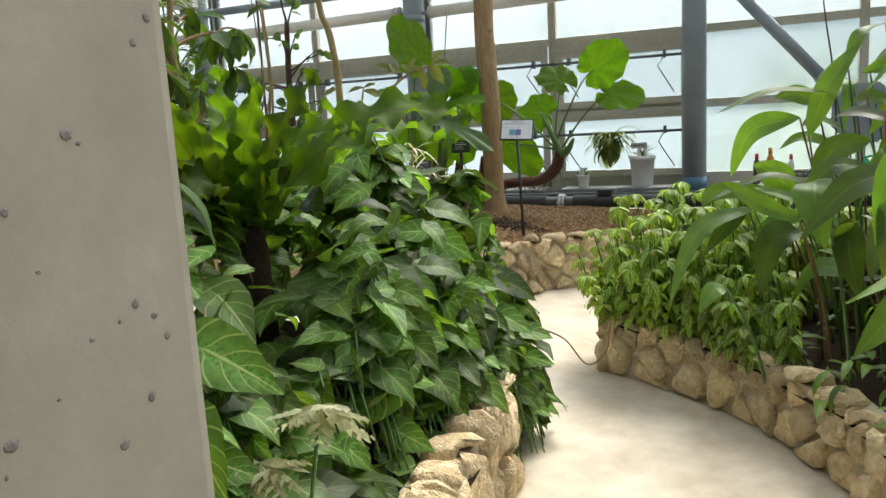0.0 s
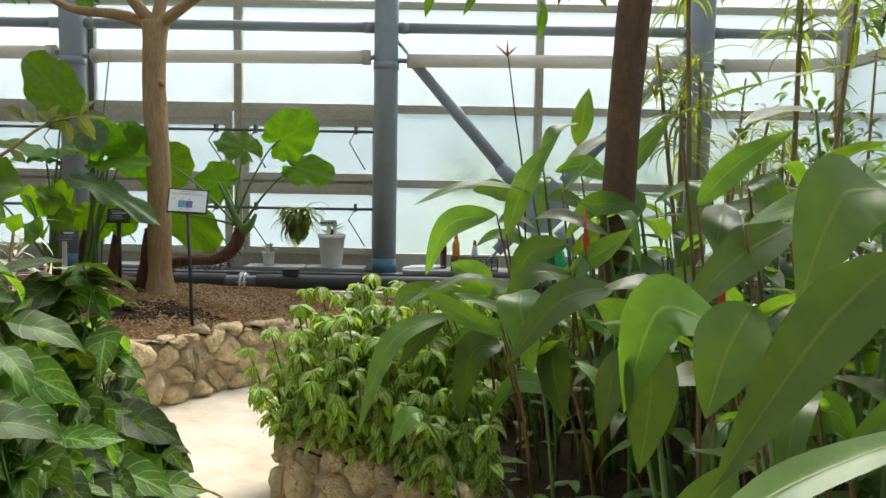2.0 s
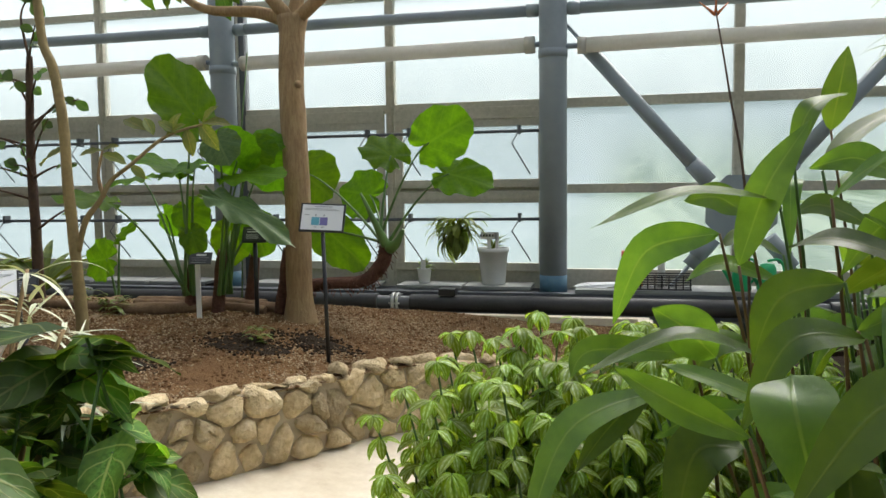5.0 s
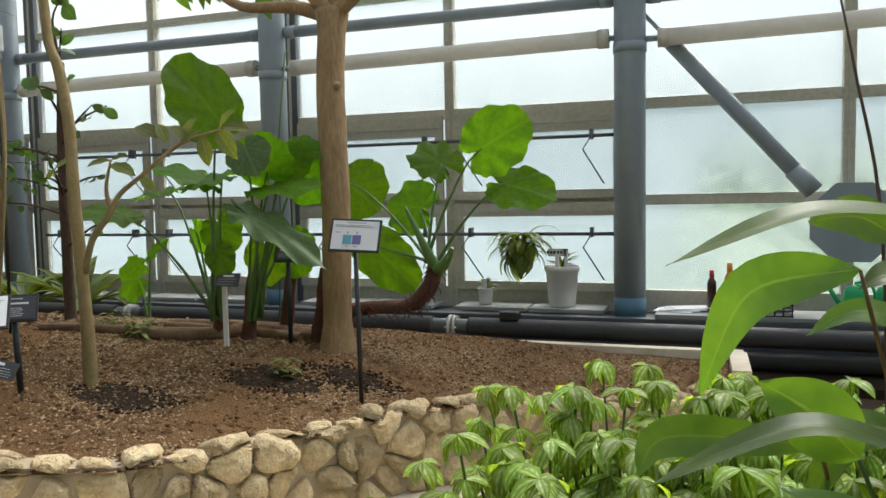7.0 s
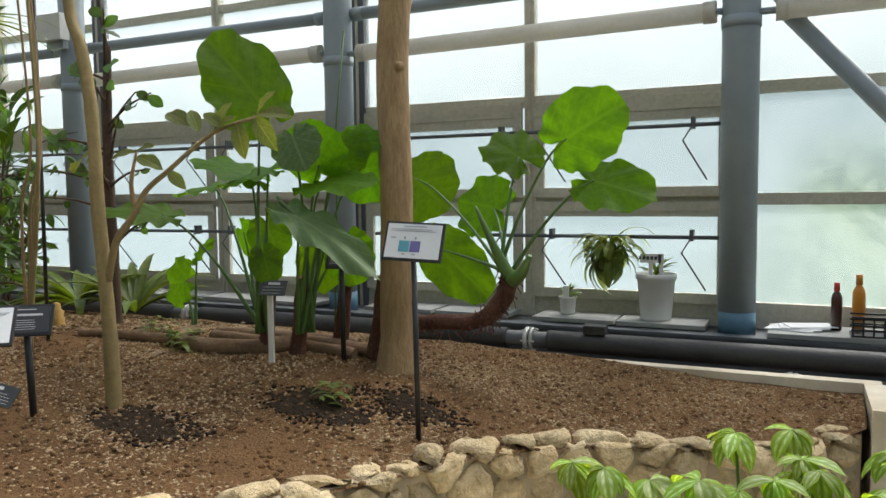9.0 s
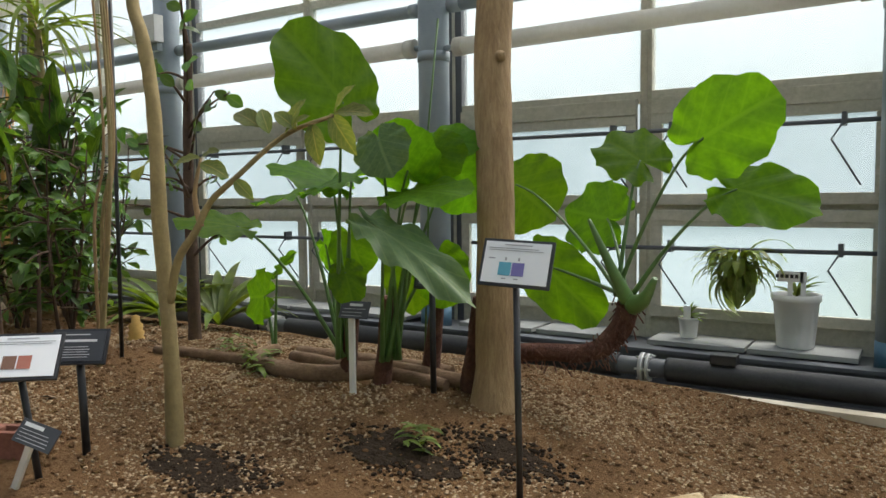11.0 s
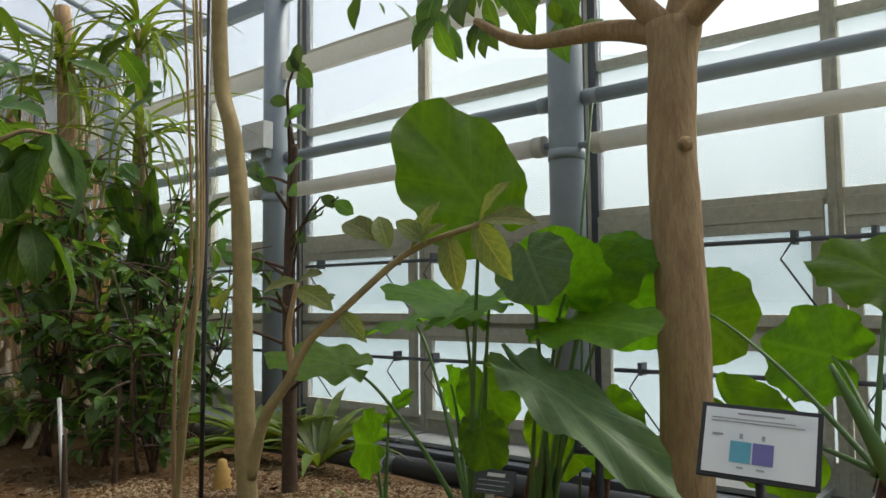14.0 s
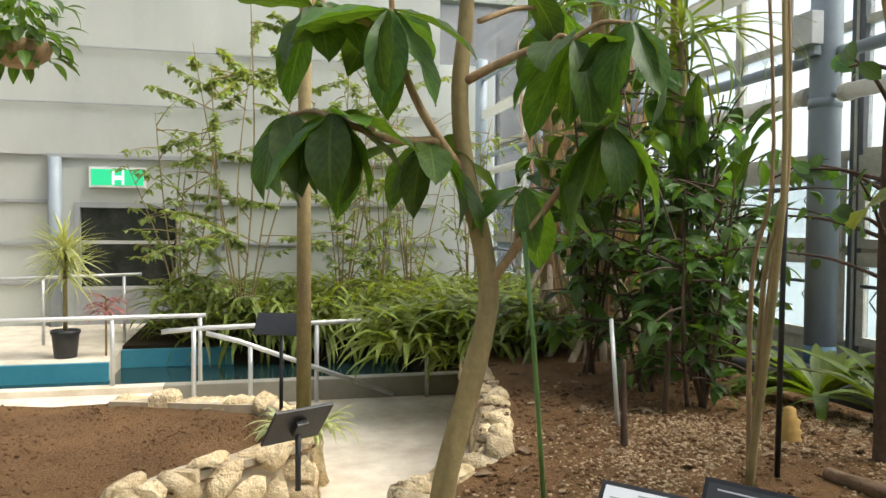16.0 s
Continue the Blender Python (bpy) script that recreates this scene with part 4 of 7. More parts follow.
elephant_ear("elephant ear clump with one very large raised leaf", (-3.2, 6.8, 0.88), [
    ((-2.93, 6.5, 2.17), (-3.03, 6.25, 2.5), 0.4, (0.95, -0.35, 0.0), 0),
    ((-3.22, 6.75, 1.81), (-3.45, 6.56, 1.94), 0.36, (0.0, -0.35, 1), 0),
    ((-3.05, 6.7, 1.83), (-3.3, 6.6, 1.8), 0.34, FLAT, 0),
    ((-3.65, 6.5, 1.59), (-3.9, 6.32, 1.66), 0.36, (0.0, -0.3, 1), 0),
    ((-3.62, 6.9, 1.75), (-3.9, 6.88, 1.74), 0.28, FLAT, 0),
    ((-3.27, 6.95, 1.52), (-3.15, 6.9, 1.33), 0.24, FACE, 0),
    ((-3.49, 7.0, 1.47), (-3.34, 6.95, 1.33), 0.18, (-0.6, -0.7, 0.3), 0),
    ((-3.1, 6.7, 1.36), (-3.02, 6.66, 1.2), 0.16, (0.5, -0.8, 0.3), 0)])
elephant_ear("elephant ear clump in deep green beside the tall tree", (-2.98, 6.85, 0.88), [
    ((-2.78, 6.8, 1.86), (-2.8, 6.68, 2.09), 0.3, (0.1, -0.8, 0.6), 0),
    ((-2.84, 6.65, 2.0), (-2.74, 6.6, 1.84), 0.24, FACE, 1),
    ((-2.71, 6.5, 1.58), (-2.18, 6.38, 1.37), 0.2, (0.25, -0.45, 0.85), 1),
    ((-2.73, 6.75, 1.76), (-2.36, 6.6, 1.77), 0.32, (0.0, -0.35, 1), 0),
    ((-2.71, 7.0, 2.0), (-2.52, 7.05, 2.0), 0.22, LEAN_UP, 0),
    ((-2.69, 7.1, 1.88), (-2.53, 7.1, 1.68), 0.34, FACE, 0),
    ((-2.71, 6.9, 1.97), (-2.63, 6.88, 1.8), 0.28, FACE, 0),
    ((-3.07, 7.2, 1.34), (-3.04, 7.2, 1.08), 0.26, FACE, 0),
    ((-2.8, 7.1, 1.4), (-2.72, 7.05, 1.16), 0.26, FACE, 0)])
elephant_ear("small elephant ear plant with a low backlit leaf", (-4.07, 7.15, 0.72), [
    ((-4.14, 7.16, 1.12), (-4.44, 7.25, 1.08), 0.3, (0.4, -0.9, 0.2), 0),
    ((-3.98, 7.12, 1.3), (-3.8, 7.05, 1.42), 0.1, LEAN_UP, 0)])
for a in ((-2.62, 7.1, 0.72), (-2.9, 7.15, 0.74), (-3.24, 6.86, 0.66), (-3.04, 6.9, 0.66)):
    sp = spline([a, (a[0] + 0.03, a[1], 0.95), (a[0] + 0.08, a[1] - 0.02, 1.22)], 5)
    thing("fibrous_trunk", tube(bmesh.new(), sp, lerps(0.05, 0.035, len(sp)), 12, bump=0.25), FIBRE, "short reddish fibrous stem standing in the soil", "stem", "fibrous stems")
# creeping roots on the soil
for pts, r in (([(-4.0, 7.12), (-3.98, 6.95), (-3.75, 6.8), (-3.45, 6.76), (-3.2, 6.88), (-3.1, 7.05), (-2.75, 7.1), (-2.45, 7.15)], 0.05),
               ([(-3.85, 7.1), (-3.5, 7.02), (-3.1, 7.0), (-2.7, 7.0)], 0.042), ([(-4.6, 6.7), (-4.3, 6.75), (-4.0, 6.85), (-3.7, 6.95)], 0.035), ([(-3.9, 7.2), (-3.6, 7.22), (-3.2, 7.2), (-2.8, 7.22)], 0.045)):
    sp = spline([(x, y, soil_height(x, y) + r * 0.6) for x, y in pts], 7)
    thing("creeping_root", tube(bmesh.new(), sp, [r * (0.75 + 0.25 * math.sin(3.1 * i / len(sp))) for i in range(len(sp))], 12, bump=0.25), ROOT, "thick brown root lying on the soil", "root", "creeping roots")

# slender pale tree with a forked branch
st = root("slender_tree", (-3.33, 5.83, soil_height(-3.33, 5.83) - 0.03), "slender pale-barked tree with one rising side branch", "tree")
line = spline([(-3.33, 5.83, 0.62), (-3.33, 5.83, 0.95), (-3.35, 5.83, 1.27), (-3.38, 5.83, 1.71), (-3.39, 5.83, 2.08), (-3.44, 5.83, 2.39), (-3.51, 5.83, 2.6), (-3.53, 5.84, 3.2), (-3.5, 5.9, 4.2)], 5)
part("trunk", tube(bmesh.new(), line, lerps(0.037, 0.022, len(line)), 14, bump=0.16), BARK_GREY, st)
line = spline([(-3.33, 5.83, 1.3), (-3.27, 5.83, 1.48), (-3.18, 5.85, 1.6), (-3.12, 5.88, 1.72), (-3.0, 5.9, 1.81), (-2.82, 6.0, 1.98), (-2.6, 6.05, 2.05)], 4)
part("branch", tube(bmesh.new(), line, lerps(0.019, 0.008, len(line)), 10, bump=0.16), BARK_GREY, st)
line = spline([(-3.16, 5.86, 1.62), (-3.19, 5.86, 1.75), (-3.17, 5.88, 1.9)], 4)
part("branch", tube(bmesh.new(), line, lerps(0.014, 0.006, len(line)), 8), BARK, st)
OVAL = [blade(0.52, 0.5, 30, 0.1, 0.05, 0.9, 7, 4, seed=i) for i in range(3)]
OVAL_OLIVE = [with_plan("leaf", *o, OLIVE) for o in OVAL]
for a, tip in (((-2.9, 6.0, 1.99), (-2.99, 6.02, 2.16)), ((-2.95, 6.0, 2.02), (-3.17, 6.0, 2.16)), ((-2.8, 6.0, 2.0), (-2.72, 6.0, 2.17)), ((-2.62, 6.05, 2.06), (-2.45, 6.0, 1.86)), ((-2.6, 6.05, 2.06), (-2.36, 6.02, 2.08)), ((-2.6, 6.05, 2.06), (-2.48, 6.0, 2.2)),
               ((-2.7, 6.03, 2.03), (-2.62, 5.98, 1.82)), ((-3.17, 5.88, 1.9), (-3.36, 5.82, 1.9)), ((-3.17, 5.88, 1.9), (-3.02, 5.84, 1.96)), ((-3.17, 5.88, 1.88), (-2.95, 5.84, 1.84)), ((-3.4, 5.83, 1.9), (-3.74, 5.9, 1.86)), ((-3.0, 5.9, 1.81), (-2.86, 5.88, 1.72)), ((-2.82, 6.0, 1.98), (-2.66, 5.96, 2.1)),
               ((-2.75, 6.0, 2.0), (-2.88, 5.96, 2.12))):
    ob = place("leaf", OVAL_OLIVE[RNG.randrange(3)], leaf_pose(a, Vector(a).lerp(Vector(tip), 0.78), (rnd(-0.3, 0.3), -0.6, 0.7), (Vector(a) - Vector(tip)).length * 0.66), st)

# dark thin tree with few small leaves
dk = root("dark_sapling", (-4.73, 7.1, 0.78), "thin dark-barked sapling with few round leaves", "tree")
line = spline([(-4.73, 7.1, 0.72), (-4.73, 7.1, 1.38), (-4.74, 7.1, 1.9), (-4.72, 7.1, 2.4), (-4.7, 7.1, 2.73)], 6)
part("trunk", tube(bmesh.new(), line, lerps(0.045, 0.024, len(line)), 12, bump=0.15), BARK_DARK, dk)
ROUND = [blade(0.7, 0.5, 20, 0.1, 0.03, 0.7, 6, 4, seed=i) for i in range(2)]
ps, bm = [], bmesh.new()
for k in range(15):
    z = rnd(1.3, 2.75)
    a = rnd(-0.8, 4.0)
    e = Vector((-4.73 + 0.55 * math.cos(a) * rnd(0.5, 1.3), 7.1 - abs(0.4 * math.sin(a)), z + rnd(0.0, 0.35)))
    b = Vector((-4.73, 7.1, z))
    tube(bm, swept(b, e, 0.03, 4), lerps(0.012, 0.004, 9), 6)
    for _ in range(4):
        q = b.lerp(e, rnd(0.55, 1.0))
        ps.append(leaf_pose(q, q + Vector((rnd(-0.1, 0.1), rnd(-0.08, 0.08), rnd(-0.07, 0.1))), (rnd(-0.5, 0.5), -0.8, 0.5)))
tube(bm, spline([(-4.7, 7.1, 2.7), (-4.76, 7.1, 3.04), (-4.66, 7.1, 3.2)], 4), lerps(0.014, 0.005, 9), 6)
for dx, dz in ((0.05, 0), (-0.05, 0.05), (0.08, -0.08), (0.0, 0.09)):
    q = Vector((-4.66, 7.1, 3.14))
    ps.append(leaf_pose(q, q + Vector((dx * 1.6, -0.03, dz * 1.6 + 0.02)), (0, -1, 0.2)))
part("twig", bm, BARK_DARK, dk)["kind"] = "stuff"
foliage("leaves", ROUND, ps, SHRUB, dk)

# stakes and bare twigs
thing("plant_stake", tube(bmesh.new(), [(-4.65, 6.5, 0.75), (-4.64, 6.5, 1.59), (-4.62, 6.5, 3.6)], 0.012, 8), BLACK_PAINT, "thin dark green plant stake stuck in the soil", "stake")
thing("plant_stake", tube(bmesh.new(), [(-3.1, 7.4, 0.68), (-3.06, 7.4, 1.6), (-3.06, 7.40, 2.07), (-2.98, 7.40, 2.72)], 0.006, 8), GREEN_STEM, "tall thin green stake among the elephant ears", "stake")
tw = root("bare_shoots", (-4.55, 6.3, 0.78), "bundle of thin pale bare shoots", "shrub")
for k in range(4):
    o = Vector((rnd(-0.05, 0.05), rnd(-0.05, 0.05), 0))
    sp = spline([Vector((-4.56, 6.3, 0.76)) + o * 0.6, Vector((-4.42 - 0.05 * k, 6.3, 1.61)) + o, Vector((-4.37 - 0.03 * k, 6.3, 2.16)) + o * 2, Vector((-4.42 - 0.07 * k, 6.3, 3.3 + 0.2 * k)) + o * 3], 5)
    part("shoot", tube(bmesh.new(), sp, lerps(0.017 - 0.002 * k, 0.006, len(sp)), 8, bump=0.15), BARK if k % 2 else BARK_GREY, tw)


# ---- signs and labels ----
BOARD_FACE = worn("dark_grey_label", (0.03, 0.032, 0.035), (0.055, 0.057, 0.06), (0.04, 0.042, 0.045), 6, 60, 0.35, relief=0.05)
INK = worn("grey_print", (0.3, 0.3, 0.32), (0.4, 0.4, 0.42), (0.35, 0.35, 0.37), 20, 60, 0.6)
CHALK = worn("white_print", (0.6, 0.6, 0.6), (0.72, 0.72, 0.72), (0.66, 0.66, 0.66), 20, 60, 0.6)
TEAL = worn("teal_print", (0.1, 0.36, 0.46), (0.13, 0.42, 0.52), (0.11, 0.38, 0.5), 20, 60, 0.5)
VIOLET = worn("violet_print", (0.15, 0.13, 0.36), (0.2, 0.18, 0.42), (0.17, 0.15, 0.39), 20, 60, 0.5)
BROWN_INK = worn("brown_print", (0.16, 0.08, 0.05), (0.22, 0.11, 0.07), (0.19, 0.1, 0.06), 20, 60, 0.5)
RED_INK = worn("red_brown_print", (0.36, 0.12, 0.08), (0.42, 0.16, 0.11), (0.39, 0.14, 0.1), 20, 60, 0.5)


def board_pose(at, yaw, tilt, roll=0):
    """The pose of a board: x to its right, y up along its face, z out of it."""
    return pose(at[0], at[1], at[2], 0, 0, yaw) @ pose(0, 0, 0, 90 - tilt, 0, 0) @ pose(0, 0, 0, 0, 0, roll)


def flat(lo, hi, z, thick, m, bevel=0.0):
    return boxm((lo[0], lo[1], z), (hi[0], hi[1], z + thick), bevel, m)


def sign(name, at, yaw, tilt, w, h, foot, face, label, marks, post_r=0.013, roll=0.0):
    """A tilted board on a post; marks are (x0, y0, x1, y1, material, name) in parts of the board."""
    s = root(name, foot, label, "sign")
    m = board_pose(at, yaw, tilt, roll)
    part("backing", flat((-w / 2 - 0.012, -h / 2 - 0.012), (w / 2 + 0.012, h / 2 + 0.012), -0.014, 0.013, m, 0.003), BLACK_PAINT, s)
    fc = part("face", flat((-w / 2, -h / 2), (w / 2, h / 2), 0.0, 0.003, m), face, s)
    for x0, y0, x1, y1, mat, nm in marks:
        ob = part(nm, flat(((x0 - 0.5) * w, (0.5 - y1) * h), ((x1 - 0.5) * w, (0.5 - y0) * h), 0.0045, 0.0006, m), mat, fc)
    top = m @ Vector((0, -h * 0.2, -0.02))
    part("post", tube(bmesh.new(), [Vector(foot) - Vector((0, 0, 0.08)), top], post_r, 10), BLACK_PAINT, s)
    return s


def lines(y0, y1, n, x0, x1, mat, name="line_of_print"):
    out = []
    for i in range(n):
        y = y0 + (y1 - y0) * i / max(1, n - 1)
        out.append((x0, y, x1 - rnd(0, 0.15) * (x1 - x0), y + 0.018, mat, name))
    return out


sign("picture_sign", (-1.975, 6.36, 1.475), 10, 22, 0.262, 0.165, (-1.93, 6.3, 0.56), PAPER, "white printed sign with two colour squares on a black post",
     [(0.3, 0.06, 0.72, 0.085, INK, "line_of_print")] + lines(0.15, 0.2, 2, 0.06, 0.95, INK) + [(0.25, 0.5, 0.44, 0.82, TEAL, "teal_square"), (0.455, 0.5, 0.64, 0.82, VIOLET, "violet_square"), (0.08, 0.4, 0.18, 0.43, INK, "line_of_print"),
      (0.33, 0.38, 0.36, 0.46, INK, "line_of_print"), (0.53, 0.38, 0.56, 0.46, INK, "line_of_print"), (0.32, 0.88, 0.38, 0.91, INK, "line_of_print"), (0.5, 0.88, 0.57, 0.91, INK, "line_of_print")], roll=-3)
zf = soil_height(-3.44, 5.3)
sign("picture_sign", (-3.42, 5.24, 1.17), 40, 38, 0.262, 0.165, (-3.42, 5.3, zf), PAPER, "white printed sign with two brown squares on a black post",
     [(0.3, 0.06, 0.72, 0.085, INK, "line_of_print")] + lines(0.15, 0.2, 2, 0.06, 0.95, INK) + [(0.3, 0.5, 0.48, 0.82, BROWN_INK, "brown_square"), (0.5, 0.5, 0.68, 0.82, RED_INK, "red_square")])
zf = soil_height(-3.5, 5.5)


def plant_label(at, yaw, foot, w, h, label):
    return sign("plant_label", at, yaw, 30, w, h, foot, BOARD_FACE, label, [(0.12, 0.1, 0.7, 0.13, CHALK, "line_of_print"), (0.15, 0.28, 0.85, 0.36, CHALK, "plant_name")] + lines(0.52, 0.86, 5, 0.1, 0.75, CHALK), 0.016)


plant_label((-3.5, 5.52, 1.15), 35, (-3.49, 5.53, zf), 0.2, 0.125, "dark plant label with small white print on a black post")
plant_label((-2.715, 6.9, 1.335), 15, (-2.73, 6.93, soil_height(-2.73, 6.93)), 0.15, 0.1, "small dark plant label on a black post under the leaves")
lb = root("white_stake_label", (-3.05, 6.68, soil_height(-3.05, 6.68)), "small dark label on a white wooden stake", "sign")
part("stake", boxm((-3.067, 6.675, 0.68), (-3.033, 6.69, 1.15), 0.003), WHITE, lb)
m = board_pose((-3.01, 6.66, 1.18), 10, 30)
fc = part("plate", flat((-0.08, -0.045), (0.08, 0.045), 0, 0.004, m), BOARD_FACE, lb)
for x0, y0, x1, y1, mat, nm in [(0.3, 0.15, 0.75, 0.3, CHALK, "plant_name")] + lines(0.45, 0.85, 3, 0.1, 0.9, CHALK):
    part(nm, flat(((x0 - 0.5) * 0.16, (0.5 - y1) * 0.09), ((x1 - 0.5) * 0.16, (0.5 - y0) * 0.09), 0.0055, 0.0006, m), mat, fc)
# clear tag on a leaning stake, and a brick
tg = root("leaning_label", (-3.53, 5.2, soil_height(-3.53, 5.2)), "dark plant label on a leaning white stake", "sign")
d = Vector((0.27, 0.0, 0.42)).normalized()
turn = Matrix.Translation((-3.53, 5.2, 0.52)) @ d.to_track_quat("Z", "Y").to_matrix().to_4x4()
part("stake", boxm((-0.006, -0.016, -0.06), (0.006, 0.016, 0.46), 0.002, turn), WHITE, tg)
m = board_pose((-3.22, 5.18, 0.925), 20, 35, -14)
fc = part("plate", flat((-0.085, -0.042), (0.085, 0.042), 0, 0.005, m, 0.001), BOARD_FACE, tg)
for x0, y0, x1, y1, mat, nm in [(0.1, 0.12, 0.6, 0.28, CHALK, "plant_name")] + lines(0.42, 0.85, 4, 0.08, 0.92, CHALK):
    part(nm, flat(((x0 - 0.5) * 0.17, (0.5 - y1) * 0.084), ((x1 - 0.5) * 0.17, (0.5 - y0) * 0.084), 0.0055, 0.0006, m), mat, fc)
BRICK = worn("red_brick", (0.2, 0.08, 0.05), (0.3, 0.13, 0.09), (0.16, 0.06, 0.04), 12, 60, 0.9)
bk = root("brick", (-3.74, 5.36, soil_height(-3.74, 5.36)), "dark red hollow brick lying on the soil", "brick")
at = pose(-3.74, 5.36, soil_height(-3.74, 5.36), 0, 0, 25)
for lo, hi in (((-0.11, -0.06, -0.01), (-0.04, 0.06, 0.1)), ((0.04, -0.06, -0.01), (0.11, 0.06, 0.1)), ((-0.04, -0.06, -0.01), (0.04, -0.03, 0.1)), ((-0.04, 0.03, -0.01), (0.04, 0.06, 0.1))):
    part("brick_side", boxm(lo, hi, 0.004, at), BRICK, bk)

# grit, damp patches and fallen leaves on the soil
bm = bmesh.new()
GRAIN = bmesh.new()
bmesh.ops.create_icosphere(GRAIN, subdivisions=1, radius=1.0)
gv = [v.co.copy() for v in GRAIN.verts]
gf = [[v.index for v in f.verts] for f in GRAIN.faces]
GRAIN.free()


def scatter(name, count, area, size, height, mat, label, keep=None):
    """Loose grains on the ground, one object of stuff."""
    vs, fs, n, made = [], [], 0, 0
    while made < count:
        x, y = rnd(area[0], area[2]), rnd(area[1], area[3])
        if keep and not keep(x, y):
            continue
        made += 1
        s = rnd(*size)
        z = height(x, y) + s * 0.25
        a, b, c = s * rnd(0.7, 1.3), s * rnd(0.7, 1.3), s * rnd(0.4, 0.9)
        vs += [(x + v.x * a, y + v.y * b, z + v.z * c) for v in gv]
        fs += [tuple(k + n for k in f) for f in gf]
        n += len(gv)
    me = bpy.data.meshes.new(name)
    me.from_pydata(vs, [], fs)
    me.materials.append(mat)
    return tagged(new(name, me), label, "gravel", "", "stuff")


def on_bed(x, y):
    return inside(SIGN_BED, x, y)


def gritty(x, y):
    return on_bed(x, y) and noise.noise(Vector((x * 1.3, y * 1.3, 4))) + rnd(-0.35, 0.35) > -0.02


def near_damp(x, y):
    return on_bed(x, y) and any(((x - a) / 0.34) ** 2 + ((y - b) / 0.2) ** 2 < rnd(0.3, 1.2) for a, b in ((-3.02, 5.75), (-2.5, 6.3), (-2.15, 6.6)))


scatter("grit", 24000, (-6.0, 4.8, 0.0, 8.3), (0.003, 0.0095), soil_height, GRIT, "pale tan grit strewn over the soil", gritty)
scatter("soil_crumbs", 6000, (-6.5, 4.8, 0.0, 8.3), (0.005, 0.016), soil_height, SOIL, "brown soil crumbs", on_bed)
scatter("damp_clods", 1400, (-3.5, 5.4, -1.8, 7.0), (0.005, 0.014), soil_height, DAMP_AND_SHADE, "black damp potting soil in small heaps", near_damp)
scatter("pool_bed_crumbs", 2600, (-7.2, 2.1, -4.2, 4.8), (0.003, 0.012), pool_soil, SOIL, "dry crumbs on the soil", lambda x, y: inside(POOL_BED, x, y))
for cx, cy, rx, ry in ((-3.05, 5.72, 0.3, 0.16), (-2.5, 6.3, 0.3, 0.17), (-2.15, 6.62, 0.2, 0.12)):
    ring = []
    for k in range(40):
        a = 6.2832 * k / 40
        q = 0.75 + 0.6 * noise.noise(Vector((math.cos(a) * 2.6, math.sin(a) * 2.6, cx))) + rnd(-0.06, 0.06)
        ring.append((cx + rx * q * math.cos(a), cy + ry * q * math.sin(a)))
    ob = part("damp_patch", sheet(ring, 0.06, lambda x, y: soil_height(x, y) + 0.007), DAMP_AND_SHADE)
    tagged(ob, "patch of black damp potting soil", "soil", "damp patches", "structure")
LITTER = blade(0.4, 0.45, 25, 0.2, 0.06, 1.0, 5, 2)
ps = []
for _ in range(520):
    x, y = rnd(-7.5, -2.6), rnd(5.3, 8.2)
    if not on_bed(x, y) or rnd(0, 1) > (0.25 + 0.16 * (-x - 2.6)):
        continue
    c = Vector((x, y, soil_height(x, y) + 0.01))
    a = rnd(0, 6.28)
    ps.append(leaf_pose(c, c + Vector((math.cos(a), math.sin(a), rnd(-0.1, 0.25))) * rnd(0.03, 0.1), (rnd(-0.4, 0.4), rnd(-0.4, 0.4), 1)))
ob = foliage("leaf_litter", [LITTER], ps, DEAD, None)
tagged(ob, "dry brown fallen leaves on the soil", "leaf litter", "", "stuff")

# ---- things along the glass wall ----
def heating_pipe(y, z, r, x0, x1, label, joints):
    p = root("heating_pipe", ((x0 + x1) / 2, y, z - r), label, "pipe", "pipes along the glass wall")
    xs = [x0] + [j for j in joints if x0 < j < x1] + [x1]
    for a, b in zip(xs, xs[1:]):
        bm = bmesh.new()
        n = max(2, int((b - a - 0.3) / 0.02))
        pts = lerps(a + 0.16, b - 0.16, n)
        tube(bm, [(x, y, z) for x in pts], [r * (1 + 0.025 * (i % 2)) for i in range(n)], 18)
        part("sleeve", bm, BLACK, p, "black ribbed rubber sleeve")
    part("core", tube(bmesh.new(), [(x0, y, z), (x1, y, z)], r * 0.8, 18), DARK_STEEL, p)
    for j in joints:
        if x0 < j < x1:
            part("flange", tube(bmesh.new(), [(j - 0.015, y, z), (j + 0.015, y, z)], r * 1.22, 18), GALV, p, "grey steel flange")
            part("flange", tube(bmesh.new(), [(j + 0.03, y, z), (j + 0.05, y, z)], r * 1.18, 18), GALV, p)
            for k in range(6):
                t = k * math.pi / 3
                q = Vector((j, y + r * 1.05 * math.cos(t), z + r * 1.05 * math.sin(t)))
                part("bolt", tube(bmesh.new(), [q - Vector((0.035, 0, 0)), q + Vector((0.07, 0, 0))], 0.008, 6), GALV, p)
            part("stand", boxm((j - 0.02, y - 0.02, 0.28), (j + 0.02, y + 0.02, z - r * 0.8)), GALV, p)
    return p


heating_pipe(8.72, 0.58, 0.078, X0 + 0.1, 4.2, "thick black ribbed heating pipe with steel flanges", (-9.1, -5.6, -2.22, 1.4))
heating_pipe(8.86, 0.37, 0.07, X0 + 0.1, 4.2, "second dark heating pipe low in the trench", (-7.5, -0.4))
structure("trim_ledge", boxm((DEEP, 8.98, 0.622), (X1, 9.1, 0.65), 0.004), DARK_STEEL, "dark narrow steel ledge over the plinth", "ledge")
